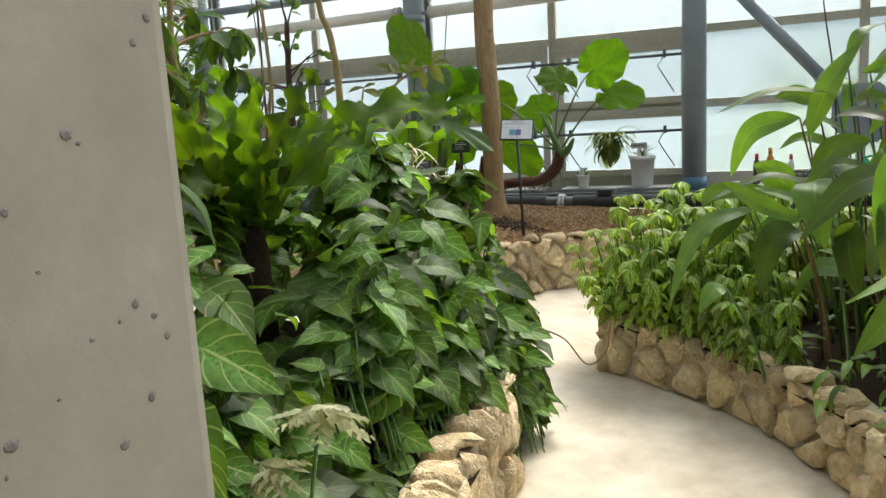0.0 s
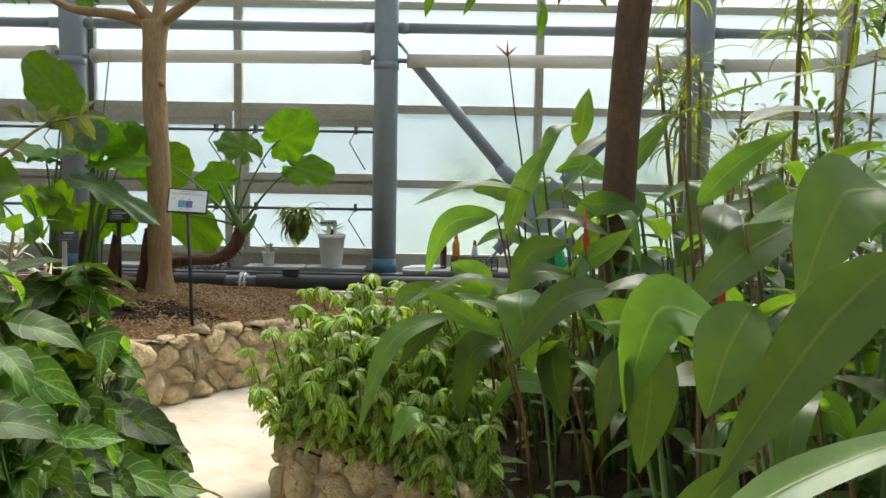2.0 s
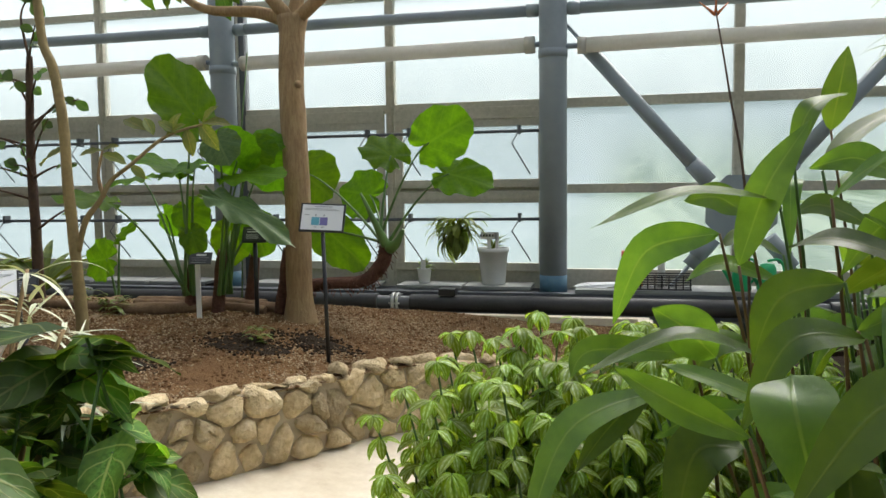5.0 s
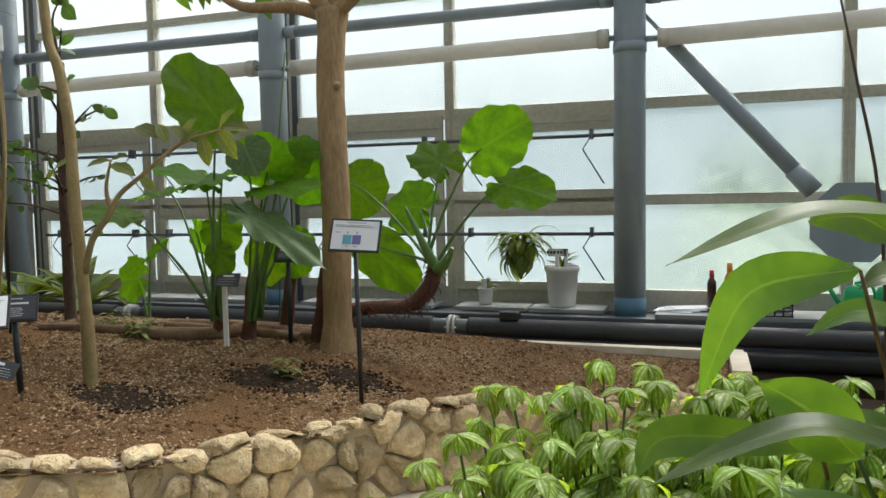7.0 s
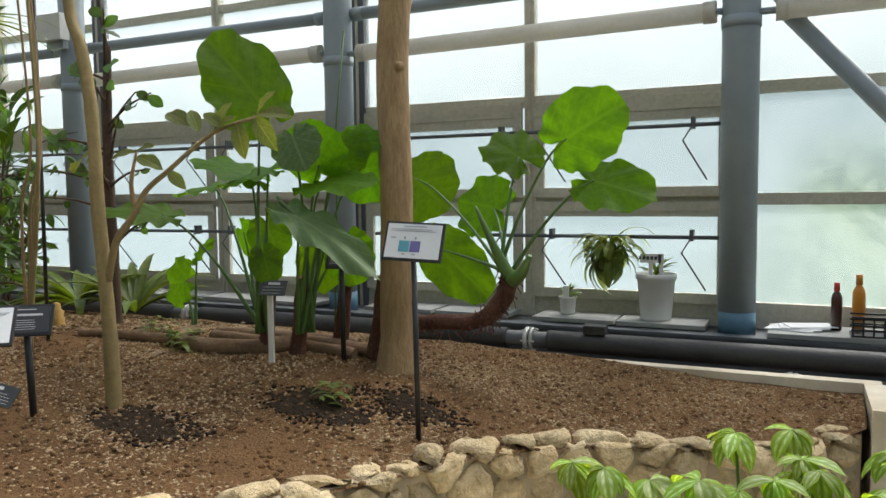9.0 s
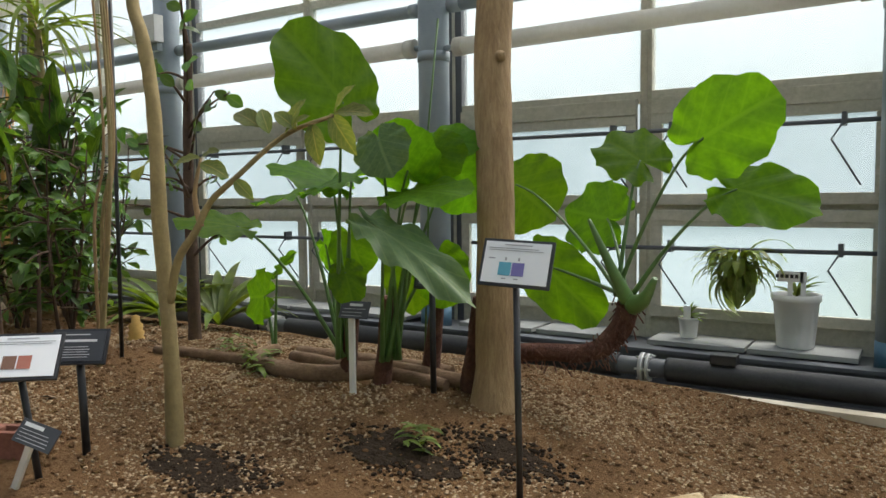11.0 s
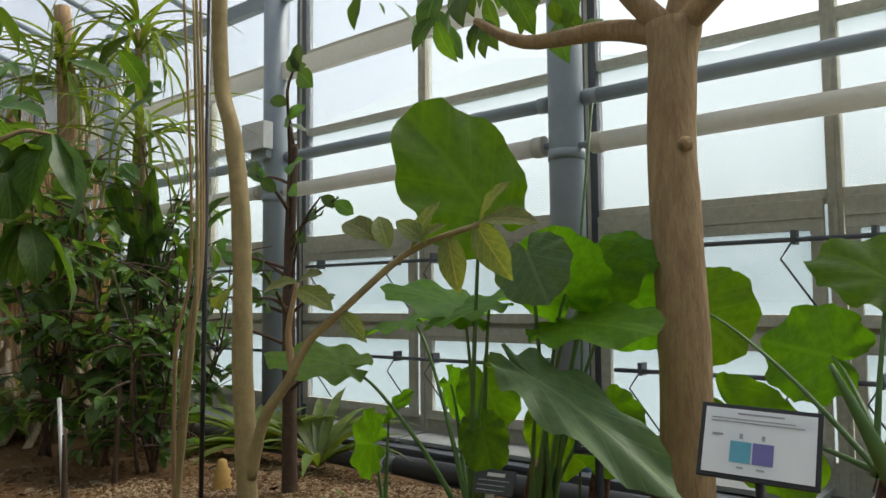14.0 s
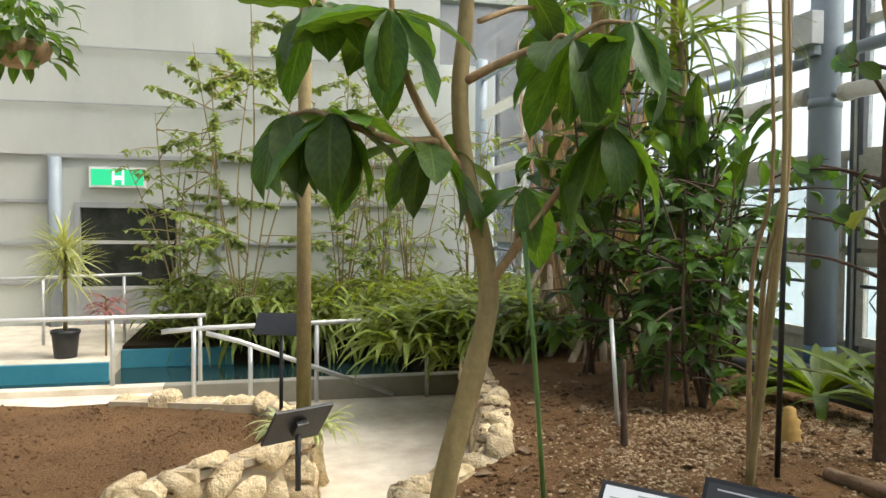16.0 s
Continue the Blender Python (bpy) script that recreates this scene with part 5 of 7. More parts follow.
thing("clip", boxm((-1.78, 8.66, 0.655), (-1.62, 8.78, 0.72), 0.012), BLACK_PAINT, "small black clamp on the heating pipe", "clamp")


def slab(x0, x1, y0, y1, z, label):
    return thing("shelf_slab", boxm((x0, y0, z), (x1, y1, z + 0.035), 0.005), SHELF, label, "shelf", "slabs below the windows")


slab(-2.32, -1.66, 9.12, 9.5, 0.655, "grey slab laid on the ledge under the window")
slab(-1.64, -0.98, 9.12, 9.5, 0.655, "grey slab laid on the ledge beside the column")
for x in (-7.2, -6.5, -5.8, -5.1, -3.9, -3.2):
    slab(x, x + 0.66, 9.12, 9.5, 0.655, "grey slab laid on the ledge under the window")


def pot(at, r, h, mat, label, soil=True):
    p = root("plant_pot", at, label, "pot")
    bm = bmesh.new()
    lathe(bm, at, [(r * 0.74, 0), (r * 0.76, 0.01), (r * 0.93, h * 0.86), (r * 1.0, h * 0.87), (r * 1.02, h), (r * 0.95, h), (r * 0.9, h * 0.88), (r * 0.88, h * 0.84)], 28)
    part("body", bm, mat, p)
    part("soil", lathe(bmesh.new(), (at[0], at[1], at[2] + h * 0.82), [(r * 0.87, 0), (r * 0.87, 0.02), (r * 0.4, 0.03)], 20), DAMP_AND_SHADE, p)
    return p


pot((-1.37, 9.33, 0.692), 0.155, 0.36, WHITE, "large white plastic pot with a seedling and white tags")
pot((-2.08, 9.33, 0.692), 0.075, 0.15, WHITE, "small white plastic pot with a little plant")
NARROW = [blade(0.09, 0.35, 60, 0.3, 0, 1.0, 6, 2, seed=i) for i in range(3)]
sd = root("seedling", (-1.37, 9.33, 1.0), "small seedling with thin leaves among white tags", "plant")
ps = [leaf_pose((-1.37, 9.33, 1.03), (-1.37 + rnd(-0.16, 0.16), 9.33 + rnd(-0.1, 0.1), 1.03 + rnd(0.08, 0.22)), (0, -0.5, 1), 0.3) for _ in range(12)]
foliage("leaves", NARROW, ps, STRAP, sd)
for i, (dx, w) in enumerate(((-0.03, 0.16), (0.05, 0.04))):
    t = root("plant_tag", (-1.37 + dx, 9.25, 1.0), "white plastic plant tag stuck in a pot", "tag", "white plant tags")
    part("stem", boxm((-1.385 + dx, 9.248, 0.98), (-1.355 + dx, 9.252, 1.14)), WHITE, t)
    plate = part("plate", boxm((-1.37 + dx - w / 2, 9.243, 1.14), (-1.37 + dx + w / 2, 9.247, 1.21)), WHITE, t)
    if w > 0.1:
        for i in range(5):
            part("mark_of_print", boxm((-1.46 + dx + 0.03 * i, 9.2415, 1.165), (-1.44 + dx + 0.03 * i, 9.2425, 1.19)), BLACK_PAINT, plate)
sd = root("seedling", (-2.08, 9.33, 0.81), "little potted plant with thin leaves", "plant")
ps = [leaf_pose((-2.08, 9.33, 0.83), (-2.08 + rnd(-0.12, 0.12), 9.33 + rnd(-0.08, 0.08), 0.83 + rnd(0.04, 0.16)), (0, -0.5, 1), 0.3) for _ in range(14)]
foliage("leaves", NARROW, ps, STRAP, sd)
t = root("plant_tag", (-2.07, 9.26, 0.81), "white plastic plant tag stuck in a pot", "tag", "white plant tags")
part("plate", boxm((-2.1, 9.258, 0.82), (-2.05, 9.262, 0.93)), WHITE, t)
# hanging fern in front of the window
hf = root("hanging_fern", (-1.75, 9.36, 1.15), "hanging fern with strap leaves, hooked on the window rod", "plant")
ps = []
for k in range(130):
    a = rnd(0, 6.28)
    c = Vector((-1.75 + 0.05 * math.cos(a), 9.36 + 0.05 * math.sin(a), 1.2 + rnd(-0.05, 0.12)))
    ps.append(leaf_pose(c, c + Vector((0.26 * math.cos(a), 0.16 * math.sin(a), rnd(-0.26, 0.34))) * rnd(0.7, 1.3), (0, 0, 1), 0.5))
foliage("leaves", [blade(0.11, 0.4, 110, 0.15, 0.02, 1.0, 8, 2, seed=i) for i in range(3)], ps, LIGHT_LEAF, hf)
part("root_ball", lathe(bmesh.new(), (-1.75, 9.36, 1.06), [(0.02, 0), (0.045, 0.05), (0.05, 0.1), (0.02, 0.15)], 14), BARK, hf)
part("hook", tube(bmesh.new(), [(-1.75, 9.36, 1.2), (-1.75, 9.42, 1.34)], 0.004, 6), GALV, hf)

# spray bottles, paper, basket and watering cans on the ledge
slab(-0.55, 1.9, 9.0, 9.45, 0.655, "dark work ledge with bottles and papers")


def bottle(x, y, h, r, body, cap, label):
    b = root("bottle", (x, y, 0.692), label, "bottle", "bottles on the ledge")
    part("body", lathe(bmesh.new(), (x, y, 0.692), [(r, 0), (r, h * 0.66), (r * 0.8, h * 0.74), (r * 0.45, h * 0.8), (r * 0.45, h * 0.82)], 18), body, b)
    part("cap", lathe(bmesh.new(), (x, y, 0.692 + h * 0.815), [(r * 0.55, 0), (r * 0.5, h * 0.18)], 14), cap, b)


ORANGE = worn("orange_plastic", (0.6, 0.22, 0.02), (0.7, 0.3, 0.04), (0.65, 0.26, 0.03), 8, 40, 0.4)
REDP = worn("red_plastic", (0.5, 0.03, 0.03), (0.6, 0.06, 0.05), (0.5, 0.04, 0.04), 8, 40, 0.4)
DRINK = worn("dark_liquid_bottle", (0.05, 0.02, 0.015), (0.09, 0.04, 0.03), (0.07, 0.03, 0.02), 8, 40, 0.2)
GREENP = worn("green_plastic", (0.01, 0.36, 0.12), (0.02, 0.46, 0.17), (0.01, 0.4, 0.14), 8, 40, 0.35)
bottle(-0.11, 9.3, 0.34, 0.037, DRINK, REDP, "dark bottle with a red cap")
bottle(0.03, 9.32, 0.4, 0.042, ORANGE, ORANGE, "orange plastic bottle with an orange cap")
bottle(0.24, 9.32, 0.32, 0.035, WHITE, REDP, "white bottle with a red cap")
for i in range(4):
    thing("paper", boxm((-0.16, -0.1, 0), (0.16, 0.1, 0.006), 0.0, pose(-0.4 + 0.04 * i, 9.22 + 0.02 * i, 0.692 + 0.0065 * i, 0, 0, -14 + 11 * i)), PAPER, "loose white sheet of paper on the ledge", "paper", "papers on the ledge")
bk = root("crate", (0.2, 9.12, 0.692), "black plastic mesh crate", "crate")
for i in range(9):
    x = -0.02 + 0.5 * i / 8
    part("bar", boxm((x - 0.006, 9.03, 0.692), (x + 0.006, 9.042, 0.83)), BLACK_PAINT, bk)
for z in (0.692, 0.735, 0.78, 0.82):
    part("rail", boxm((-0.03, 9.028, z), (0.49, 9.044, z + 0.012)), BLACK_PAINT, bk)
    part("rail", boxm((-0.03, 9.22, z), (0.49, 9.236, z + 0.012)), BLACK_PAINT, bk)
part("base", boxm((-0.03, 9.03, 0.6925), (0.49, 9.234, 0.7)), BLACK_PAINT, bk)
for x in (0.92, 1.14):
    w = root("watering_can", (x, 9.1, 0.692), "bright green plastic watering can", "watering can", "watering cans")
    part("body", lathe(bmesh.new(), (x, 9.1, 0.692), [(0.085, 0), (0.09, 0.02), (0.075, 0.2), (0.06, 0.24), (0.03, 0.25)], 20), GREENP, w)
    part("spout", tube(bmesh.new(), [(x - 0.07, 9.1, 0.75), (x - 0.2, 9.08, 0.96)], [0.025, 0.016], 10), GREENP, w)
    part("handle", tube(bmesh.new(), spline([(x + 0.07, 9.1, 0.75), (x + 0.14, 9.1, 0.85), (x + 0.1, 9.1, 0.97), (x, 9.1, 0.96)], 4), 0.012, 8), GREENP, w)
# boxes on a far column
fx = root("wall_lamp_box", (-7.66, 9.06, 3.38), "grey box fitted to a column", "box")
part("case", boxm((-7.86, 8.98, 3.38), (-7.5, 9.1, 3.66), 0.01), GALV, fx)
part("bracket", boxm((-7.8, 9.05, 3.3), (-7.55, 9.12, 3.38), 0.004), STEEL, fx)

# ---- the bed with ginger ----
GSHAPES = [blade(0.24, 0.45, d, 0.12, 0.02, 0.95, 12, 4, tw, seed=i) for i, (d, tw) in enumerate(((55, 10), (85, -12), (35, 8), (110, 15)))]


def curved_leaf(p, a, tip, width, sag, nrm=(0, -0.4, 1), shape_mat=None, label="", mid=None):
    """One leaf made to measure: it leaves a, arches by sag and ends at tip."""
    a, tip = Vector(a), Vector(tip)
    n = Vector(nrm)
    x = (tip - a).cross(n).normalized()
    pts = spline([a, Vector(mid) if mid else a.lerp(tip, 0.5) + Vector((0, 0, sag)), tip], 16 if shape_mat is NEST else 8)
    verts, plan, faces = [], [], []
    b = base_of(p)
    for i, q in enumerate(pts):
        u = i / (len(pts) - 1)
        d = (pts[min(i + 1, len(pts) - 1)] - pts[max(i - 1, 0)]).normalized()
        side = (x - d * x.dot(d)).normalized()
        up = side.cross(d)
        s = u / 0.42 if u < 0.42 else (1 - u) / 0.58
        w = width * 0.5 * math.sin(min(1, max(0, s)) * math.pi / 2) ** (0.9 if u < 0.42 or shape_mat is NEST else 1.3) + 0.002
        for k in range(7):
            v = -1 + k / 3
            c = q + side * v * w + up * (0.16 * abs(v) * w + (0.26 * abs(v) ** 2 if shape_mat is NEST else 0.03) * width * math.sin(u * (38 if shape_mat is NEST else 13) + v * 2 + a.x * 9))
            verts.append(c - b)
            plan.append((v, u, 0))
    for i in range(len(pts) - 1):
        for k in range(6):
            f = i * 7 + k
            faces.append((f, f + 1, f + 8, f + 7))
    ob = new("leaf", with_plan("leaf", verts, faces, plan, shape_mat or GINGER))
    ob.parent = p
    if label:
        ob["label"] = label
    return ob


def arch(g, a, mid, tip, width, nrm):
    """A ginger leaf through three points, with the reed-like stem that carries it."""
    curved_leaf(g, a, tip, width, 0, nrm, mid=mid)
    a = Vector(a)
    foot = Vector((a.x + rnd(0.08, 0.22), a.y + rnd(0.02, 0.2), 0.27))
    sp = spline([foot, foot.lerp(a, 0.55) + Vector((0.03, 0, 0)), a], 4)
    part("stem", tube(bmesh.new(), sp, lerps(0.009, 0.0045, len(sp)), 7), GREEN_STEM if rnd(0, 1) < 0.6 else REDDISH, g)


UP, FRONT = (0, -0.4, 1), (-0.2, -1, 0.35)
REDDISH = worn("reddish_green_stem", (0.13, 0.09, 0.03), (0.2, 0.13, 0.05), (0.16, 0.06, 0.03), 6, 40, 0.5, relief=0.15)
GINGER_FAR = root("ginger_plant", (0.35, 4.1, 0.3), "tall ginger plant with long arching green leaves", "plant", "ginger plants")
arch(GINGER_FAR, (0.66, 5.20, 1.86), (0.69, 5.20, 2.03), (0.72, 5.22, 2.19), 0.12, FRONT)
arch(GINGER_FAR, (0.32, 4.40, 1.60), (0.03, 4.20, 1.63), (-0.24, 4.10, 1.53), 0.075, UP)
arch(GINGER_FAR, (0.20, 4.35, 1.40), (0.29, 4.40, 1.65), (0.42, 4.45, 1.85), 0.115, FRONT)
arch(GINGER_FAR, (0.70, 4.60, 1.58), (0.89, 4.65, 1.81), (1.05, 4.70, 2.00), 0.1, FRONT)
arch(GINGER_FAR, (0.49, 4.60, 1.69), (0.67, 4.75, 1.85), (1.16, 5.00, 2.05), 0.08, UP)
arch(GINGER_FAR, (0.16, 4.50, 1.49), (-0.07, 4.50, 1.43), (-0.18, 4.50, 1.18), 0.13, FRONT)
arch(GINGER_FAR, (0.24, 4.50, 1.56), (0.14, 4.45, 1.61), (0.04, 4.40, 1.60), 0.1, FRONT)
arch(GINGER_FAR, (0.46, 4.20, 1.37), (0.29, 4.20, 1.32), (0.22, 4.20, 1.13), 0.125, FRONT)
arch(GINGER_FAR, (0.76, 4.70, 1.67), (0.59, 4.60, 1.73), (0.45, 4.60, 1.70), 0.11, FRONT)
arch(GINGER_FAR, (0.28, 4.30, 1.12), (0.02, 4.20, 1.21), (-0.28, 4.10, 1.09), 0.075, UP)
arch(GINGER_FAR, (-0.05, 4.10, 1.06), (-0.30, 3.95, 0.97), (-0.42, 3.75, 0.63), 0.095, FRONT)
arch(GINGER_FAR, (-0.08, 4.10, 1.06), (-0.18, 4.05, 0.97), (-0.28, 4.00, 0.84), 0.085, FRONT)
arch(GINGER_FAR, (0.20, 3.60, 1.24), (0.19, 3.50, 1.18), (0.23, 3.42, 0.97), 0.165, FRONT)
arch(GINGER_FAR, (0.52, 3.50, 1.27), (0.31, 3.40, 1.23), (0.13, 3.30, 1.03), 0.12, FRONT)
arch(GINGER_FAR, (0.72, 3.20, 1.23), (0.56, 3.15, 1.32), (0.40, 3.10, 1.32), 0.13, UP)
arch(GINGER_FAR, (0.33, 3.65, 1.07), (0.33, 3.60, 0.94), (0.37, 3.55, 0.74), 0.125, FRONT)
arch(GINGER_FAR, (0.17, 4.00, 0.94), (0.04, 3.98, 0.92), (-0.02, 3.95, 0.64), 0.15, FRONT)
arch(GINGER_FAR, (-0.16, 3.70, 0.74), (-0.22, 3.65, 0.73), (-0.27, 3.60, 0.64), 0.085, FRONT)
arch(GINGER_FAR, (0.13, 4.30, 1.12), (0.04, 4.30, 1.21), (-0.06, 4.30, 1.27), 0.15, FRONT)
arch(GINGER_FAR, (0.61, 3.50, 1.09), (0.54, 3.50, 1.17), (0.44, 3.45, 1.23), 0.13, FRONT)
arch(GINGER_FAR, (0.52, 4.20, 1.33), (0.66, 4.20, 1.36), (0.80, 4.20, 1.34), 0.085, UP)
arch(GINGER_FAR, (0.79, 4.30, 1.62), (0.77, 4.25, 1.54), (0.73, 4.20, 1.46), 0.09, FRONT)
arch(GINGER_FAR, (0.18, 4.10, 1.02), (0.06, 4.10, 1.00), (-0.06, 4.10, 0.92), 0.085, FRONT)
arch(GINGER_FAR, (0.38, 4.50, 1.73), (0.43, 4.50, 1.89), (0.56, 4.60, 1.94), 0.08, UP)
arch(GINGER_FAR, (0.07, 4.40, 1.11), (-0.24, 4.35, 1.12), (-0.31, 4.30, 1.04), 0.09, FRONT)
GINGER_NEAR = root("ginger_plant", (0.85, 2.6, 0.3), "tall ginger plant leaning over the path with broad arching leaves", "plant", "ginger plants")
arch(GINGER_NEAR, (0.53, 2.35, 1.30), (0.35, 2.30, 1.39), (0.27, 2.25, 1.19), 0.135, FRONT)
arch(GINGER_NEAR, (0.81, 2.75, 1.54), (0.63, 2.65, 1.46), (0.45, 2.55, 1.32), 0.105, FRONT)
arch(GINGER_NEAR, (0.45, 2.10, 1.43), (0.39, 2.05, 1.36), (0.34, 2.00, 1.26), 0.12, FRONT)
arch(GINGER_NEAR, (0.83, 3.30, 1.58), (0.78, 3.20, 1.51), (0.75, 3.15, 1.43), 0.125, FRONT)
arch(GINGER_NEAR, (0.98, 3.50, 1.65), (1.03, 3.45, 1.63), (1.05, 3.40, 1.52), 0.11, FRONT)
arch(GINGER_NEAR, (1.06, 3.20, 1.88), (0.89, 3.10, 1.86), (0.75, 3.00, 1.81), 0.06, UP)
arch(GINGER_NEAR, (0.64, 3.00, 1.58), (0.75, 3.00, 1.70), (0.91, 3.00, 1.80), 0.08, FRONT)
arch(GINGER_NEAR, (0.36, 2.70, 1.22), (0.33, 2.65, 1.13), (0.30, 2.60, 1.03), 0.075, FRONT)
arch(GINGER_NEAR, (0.64, 2.65, 1.16), (0.53, 2.60, 1.18), (0.41, 2.55, 1.16), 0.095, UP)
arch(GINGER_NEAR, (0.81, 2.35, 1.63), (0.69, 2.30, 1.61), (0.57, 2.20, 1.41), 0.17, FRONT)
arch(GINGER_NEAR, (0.64, 2.00, 1.53), (0.49, 1.95, 1.41), (0.30, 1.85, 1.20), 0.11, FRONT)
arch(GINGER_NEAR, (0.56, 1.75, 1.33), (0.34, 1.70, 1.27), (0.15, 1.60, 1.19), 0.055, UP)
arch(GINGER_NEAR, (0.50, 1.55, 1.28), (0.35, 1.50, 1.21), (0.20, 1.40, 1.12), 0.075, FRONT)
arch(GINGER_NEAR, (0.51, 1.60, 1.21), (0.40, 1.55, 1.16), (0.33, 1.50, 1.06), 0.14, FRONT)
arch(GINGER_NEAR, (0.37, 1.95, 1.20), (0.28, 1.90, 1.11), (0.19, 1.85, 1.01), 0.075, FRONT)
arch(GINGER_NEAR, (0.32, 2.30, 1.34), (0.32, 2.25, 1.23), (0.29, 2.20, 1.09), 0.1, FRONT)
arch(GINGER_NEAR, (0.61, 3.10, 1.85), (0.75, 3.00, 1.91), (0.91, 2.70, 1.94), 0.08, UP)
arch(GINGER_NEAR, (0.83, 2.80, 1.54), (0.92, 2.75, 1.61), (1.00, 2.60, 1.74), 0.075, UP)
for plant, count, x0, x1, y0, y1 in ((GINGER_FAR, 46, 0.1, 1.15, 3.75, 4.9), (GINGER_NEAR, 24, 0.62, 1.2, 2.2, 3.5)):
    for k in range(count):
        b = Vector((rnd(x0, x1), rnd(y0, y1), rnd(0.75, 1.65)))
        a = rnd(2.2, 6.6)
        ln = rnd(0.24, 0.42)
        d = Vector((math.cos(a), math.sin(a), 0)) * ln
        drop = rnd(-0.3, 0.22)
        arch(plant, b, b + d * 0.55 + Vector((0, 0, 0.06 + drop * 0.25)), b + d * 0.9 + Vector((0, 0, drop)), rnd(0.06, 0.11), (rnd(-0.5, 0.3), rnd(-1, -0.3), rnd(0.3, 1)))
part("flower_spike", tube(bmesh.new(), [(0.62, 2.7, 1.28), (0.61, 2.69, 1.36), (0.61, 2.69, 1.47)], [0.006, 0.009, 0.002], 8), REDP, GINGER_NEAR, "narrow red flower spike")
part("flower_spike", tube(bmesh.new(), [(0.5, 3.9, 1.3), (0.49, 3.9, 1.4), (0.48, 3.9, 1.54)], [0.006, 0.012, 0.002], 8), REDP, GINGER_FAR, "narrow red flower spike")
fill = root("ginger_plant", (1.3, 3.6, 0.3), "thicket of ginger leaves behind the front plants", "plant", "ginger plants")
ps, bm = [], bmesh.new()
for k in range(60):
    b = Vector((rnd(0.5, 2.6), rnd(2.2, 5.6), 0.25))
    if b.x < 0.75 and b.y < 3.9:
        b.x += 0.5
    h = rnd(0.8, 1.5)
    t = b + Vector((rnd(-0.15, 0.15), rnd(-0.15, 0.15), h))
    tube(bm, [b, t], [0.01, 0.006], 6)
    for j in range(7):
        q = b.lerp(t, 0.35 + 0.65 * j / 6)
        a = rnd(0, 6.28)
        ps.append(leaf_pose(q, q + Vector((math.cos(a) * 0.36, math.sin(a) * 0.36, rnd(0.02, 0.3))), (0, 0, 1)))
part("stem", bm, GREEN_STEM, fill)["kind"] = "stuff"
foliage("leaves", GSHAPES, ps, GINGER, fill)

ps = []
for k in range(260):
    x, y = rnd(0.3, 1.6), rnd(1.6, 4.6)
    if not inside(RIGHT_BED, x - 0.1, y):
        continue
    q = Vector((x, y, rnd(0.28, 0.75 if y < 3.4 else 1.15)))
    a = rnd(0, 6.28)
    ps.append(leaf_pose(q, q + Vector((math.cos(a), math.sin(a), rnd(-0.3, 0.6))).normalized() * rnd(0.12, 0.3), (0, -0.2, 1)))
for k in range(110):
    y = rnd(0.8, 4.3)
    x = (0.62 if y < 2.2 else 0.62 - 0.33 * (y - 2.2)) + rnd(0.0, 0.3)
    q = Vector((x, y, rnd(0.3, 0.55)))
    a = rnd(0, 6.28)
    ps.append(leaf_pose(q, q + Vector((math.cos(a), math.sin(a), rnd(-0.4, 0.6))).normalized() * rnd(0.1, 0.22), (0, -0.2, 1)))
foliage("lower_leaves", GSHAPES, ps, GINGER, fill)

# brown trunk, flower stalk and the spiky plant behind
BARK_BROWN = worn("mid_brown_bark", (0.11, 0.065, 0.035), (0.2, 0.125, 0.07), (0.07, 0.04, 0.025), 6, 30, 0.9, relief=0.7, dist=0.01, stretch=(3, 3, 0.8))
bt = root("brown_tree", (0.71, 4.3, 0.3), "brown tree trunk rising out of the ginger", "tree")
line = spline([(0.7, 4.32, 0.26), (0.7, 4.3, 1.4), (0.73, 4.3, 2.2), (0.8, 4.3, 3.2), (0.85, 4.3, 4.4)], 6)
part("trunk", tube(bmesh.new(), line, lerps(0.078, 0.07, len(line)), 16, bump=0.08), BARK_BROWN, bt)
ps = []
for _ in range(60):
    c = Vector((rnd(-0.2, 1.6), rnd(4.3, 5.6), rnd(2.62, 3.6)))
    ps.append(leaf_pose(c, c + Vector((rnd(-0.12, 0.12), rnd(-0.1, 0.1), -rnd(0.08, 0.2))), (rnd(-0.5, 0.5), -1, 0.2)))
bm = bmesh.new()
for k in range(6):
    tube(bm, swept((0.8, 4.3, 2.9), (rnd(-0.2, 1.6), rnd(4.4, 5.5), rnd(2.95, 3.6)), 0.15, 5), lerps(0.03, 0.01, 11), 8)
part("limb", bm, BARK_DARK, bt)["kind"] = "stuff"
foliage("crown", [blade(0.3, 0.4, 30, 0.1, 0.03, 1, 6, 2)], ps, BROAD, bt)
fs = root("flower_stalk", (0.42, 5.4, 0.3), "thin flower stalk with a small red tip", "flower")
part("stalk", tube(bmesh.new(), spline([(0.42, 5.4, 0.26), (0.4, 5.5, 1.5), (0.34, 5.7, 2.1), (0.3, 5.9, 2.5)], 6), lerps(0.008, 0.004, 19), 6), BARK_DARK, fs)
bm = bmesh.new()
for dx, dz in ((-0.08, 0.07), (0.0, 0.1), (0.06, 0.06)):
    tube(bm, [(0.3, 5.9, 2.48), (0.3 + dx, 5.9, 2.48 + dz)], [0.009, 0.002], 6)
part("petal", bm, RED, fs)
spk = root("spiky_plant", (1.7, 5.3, 0.3), "tall plant with tufts of narrow drooping leaves", "plant")
bm, ps = bmesh.new(), []
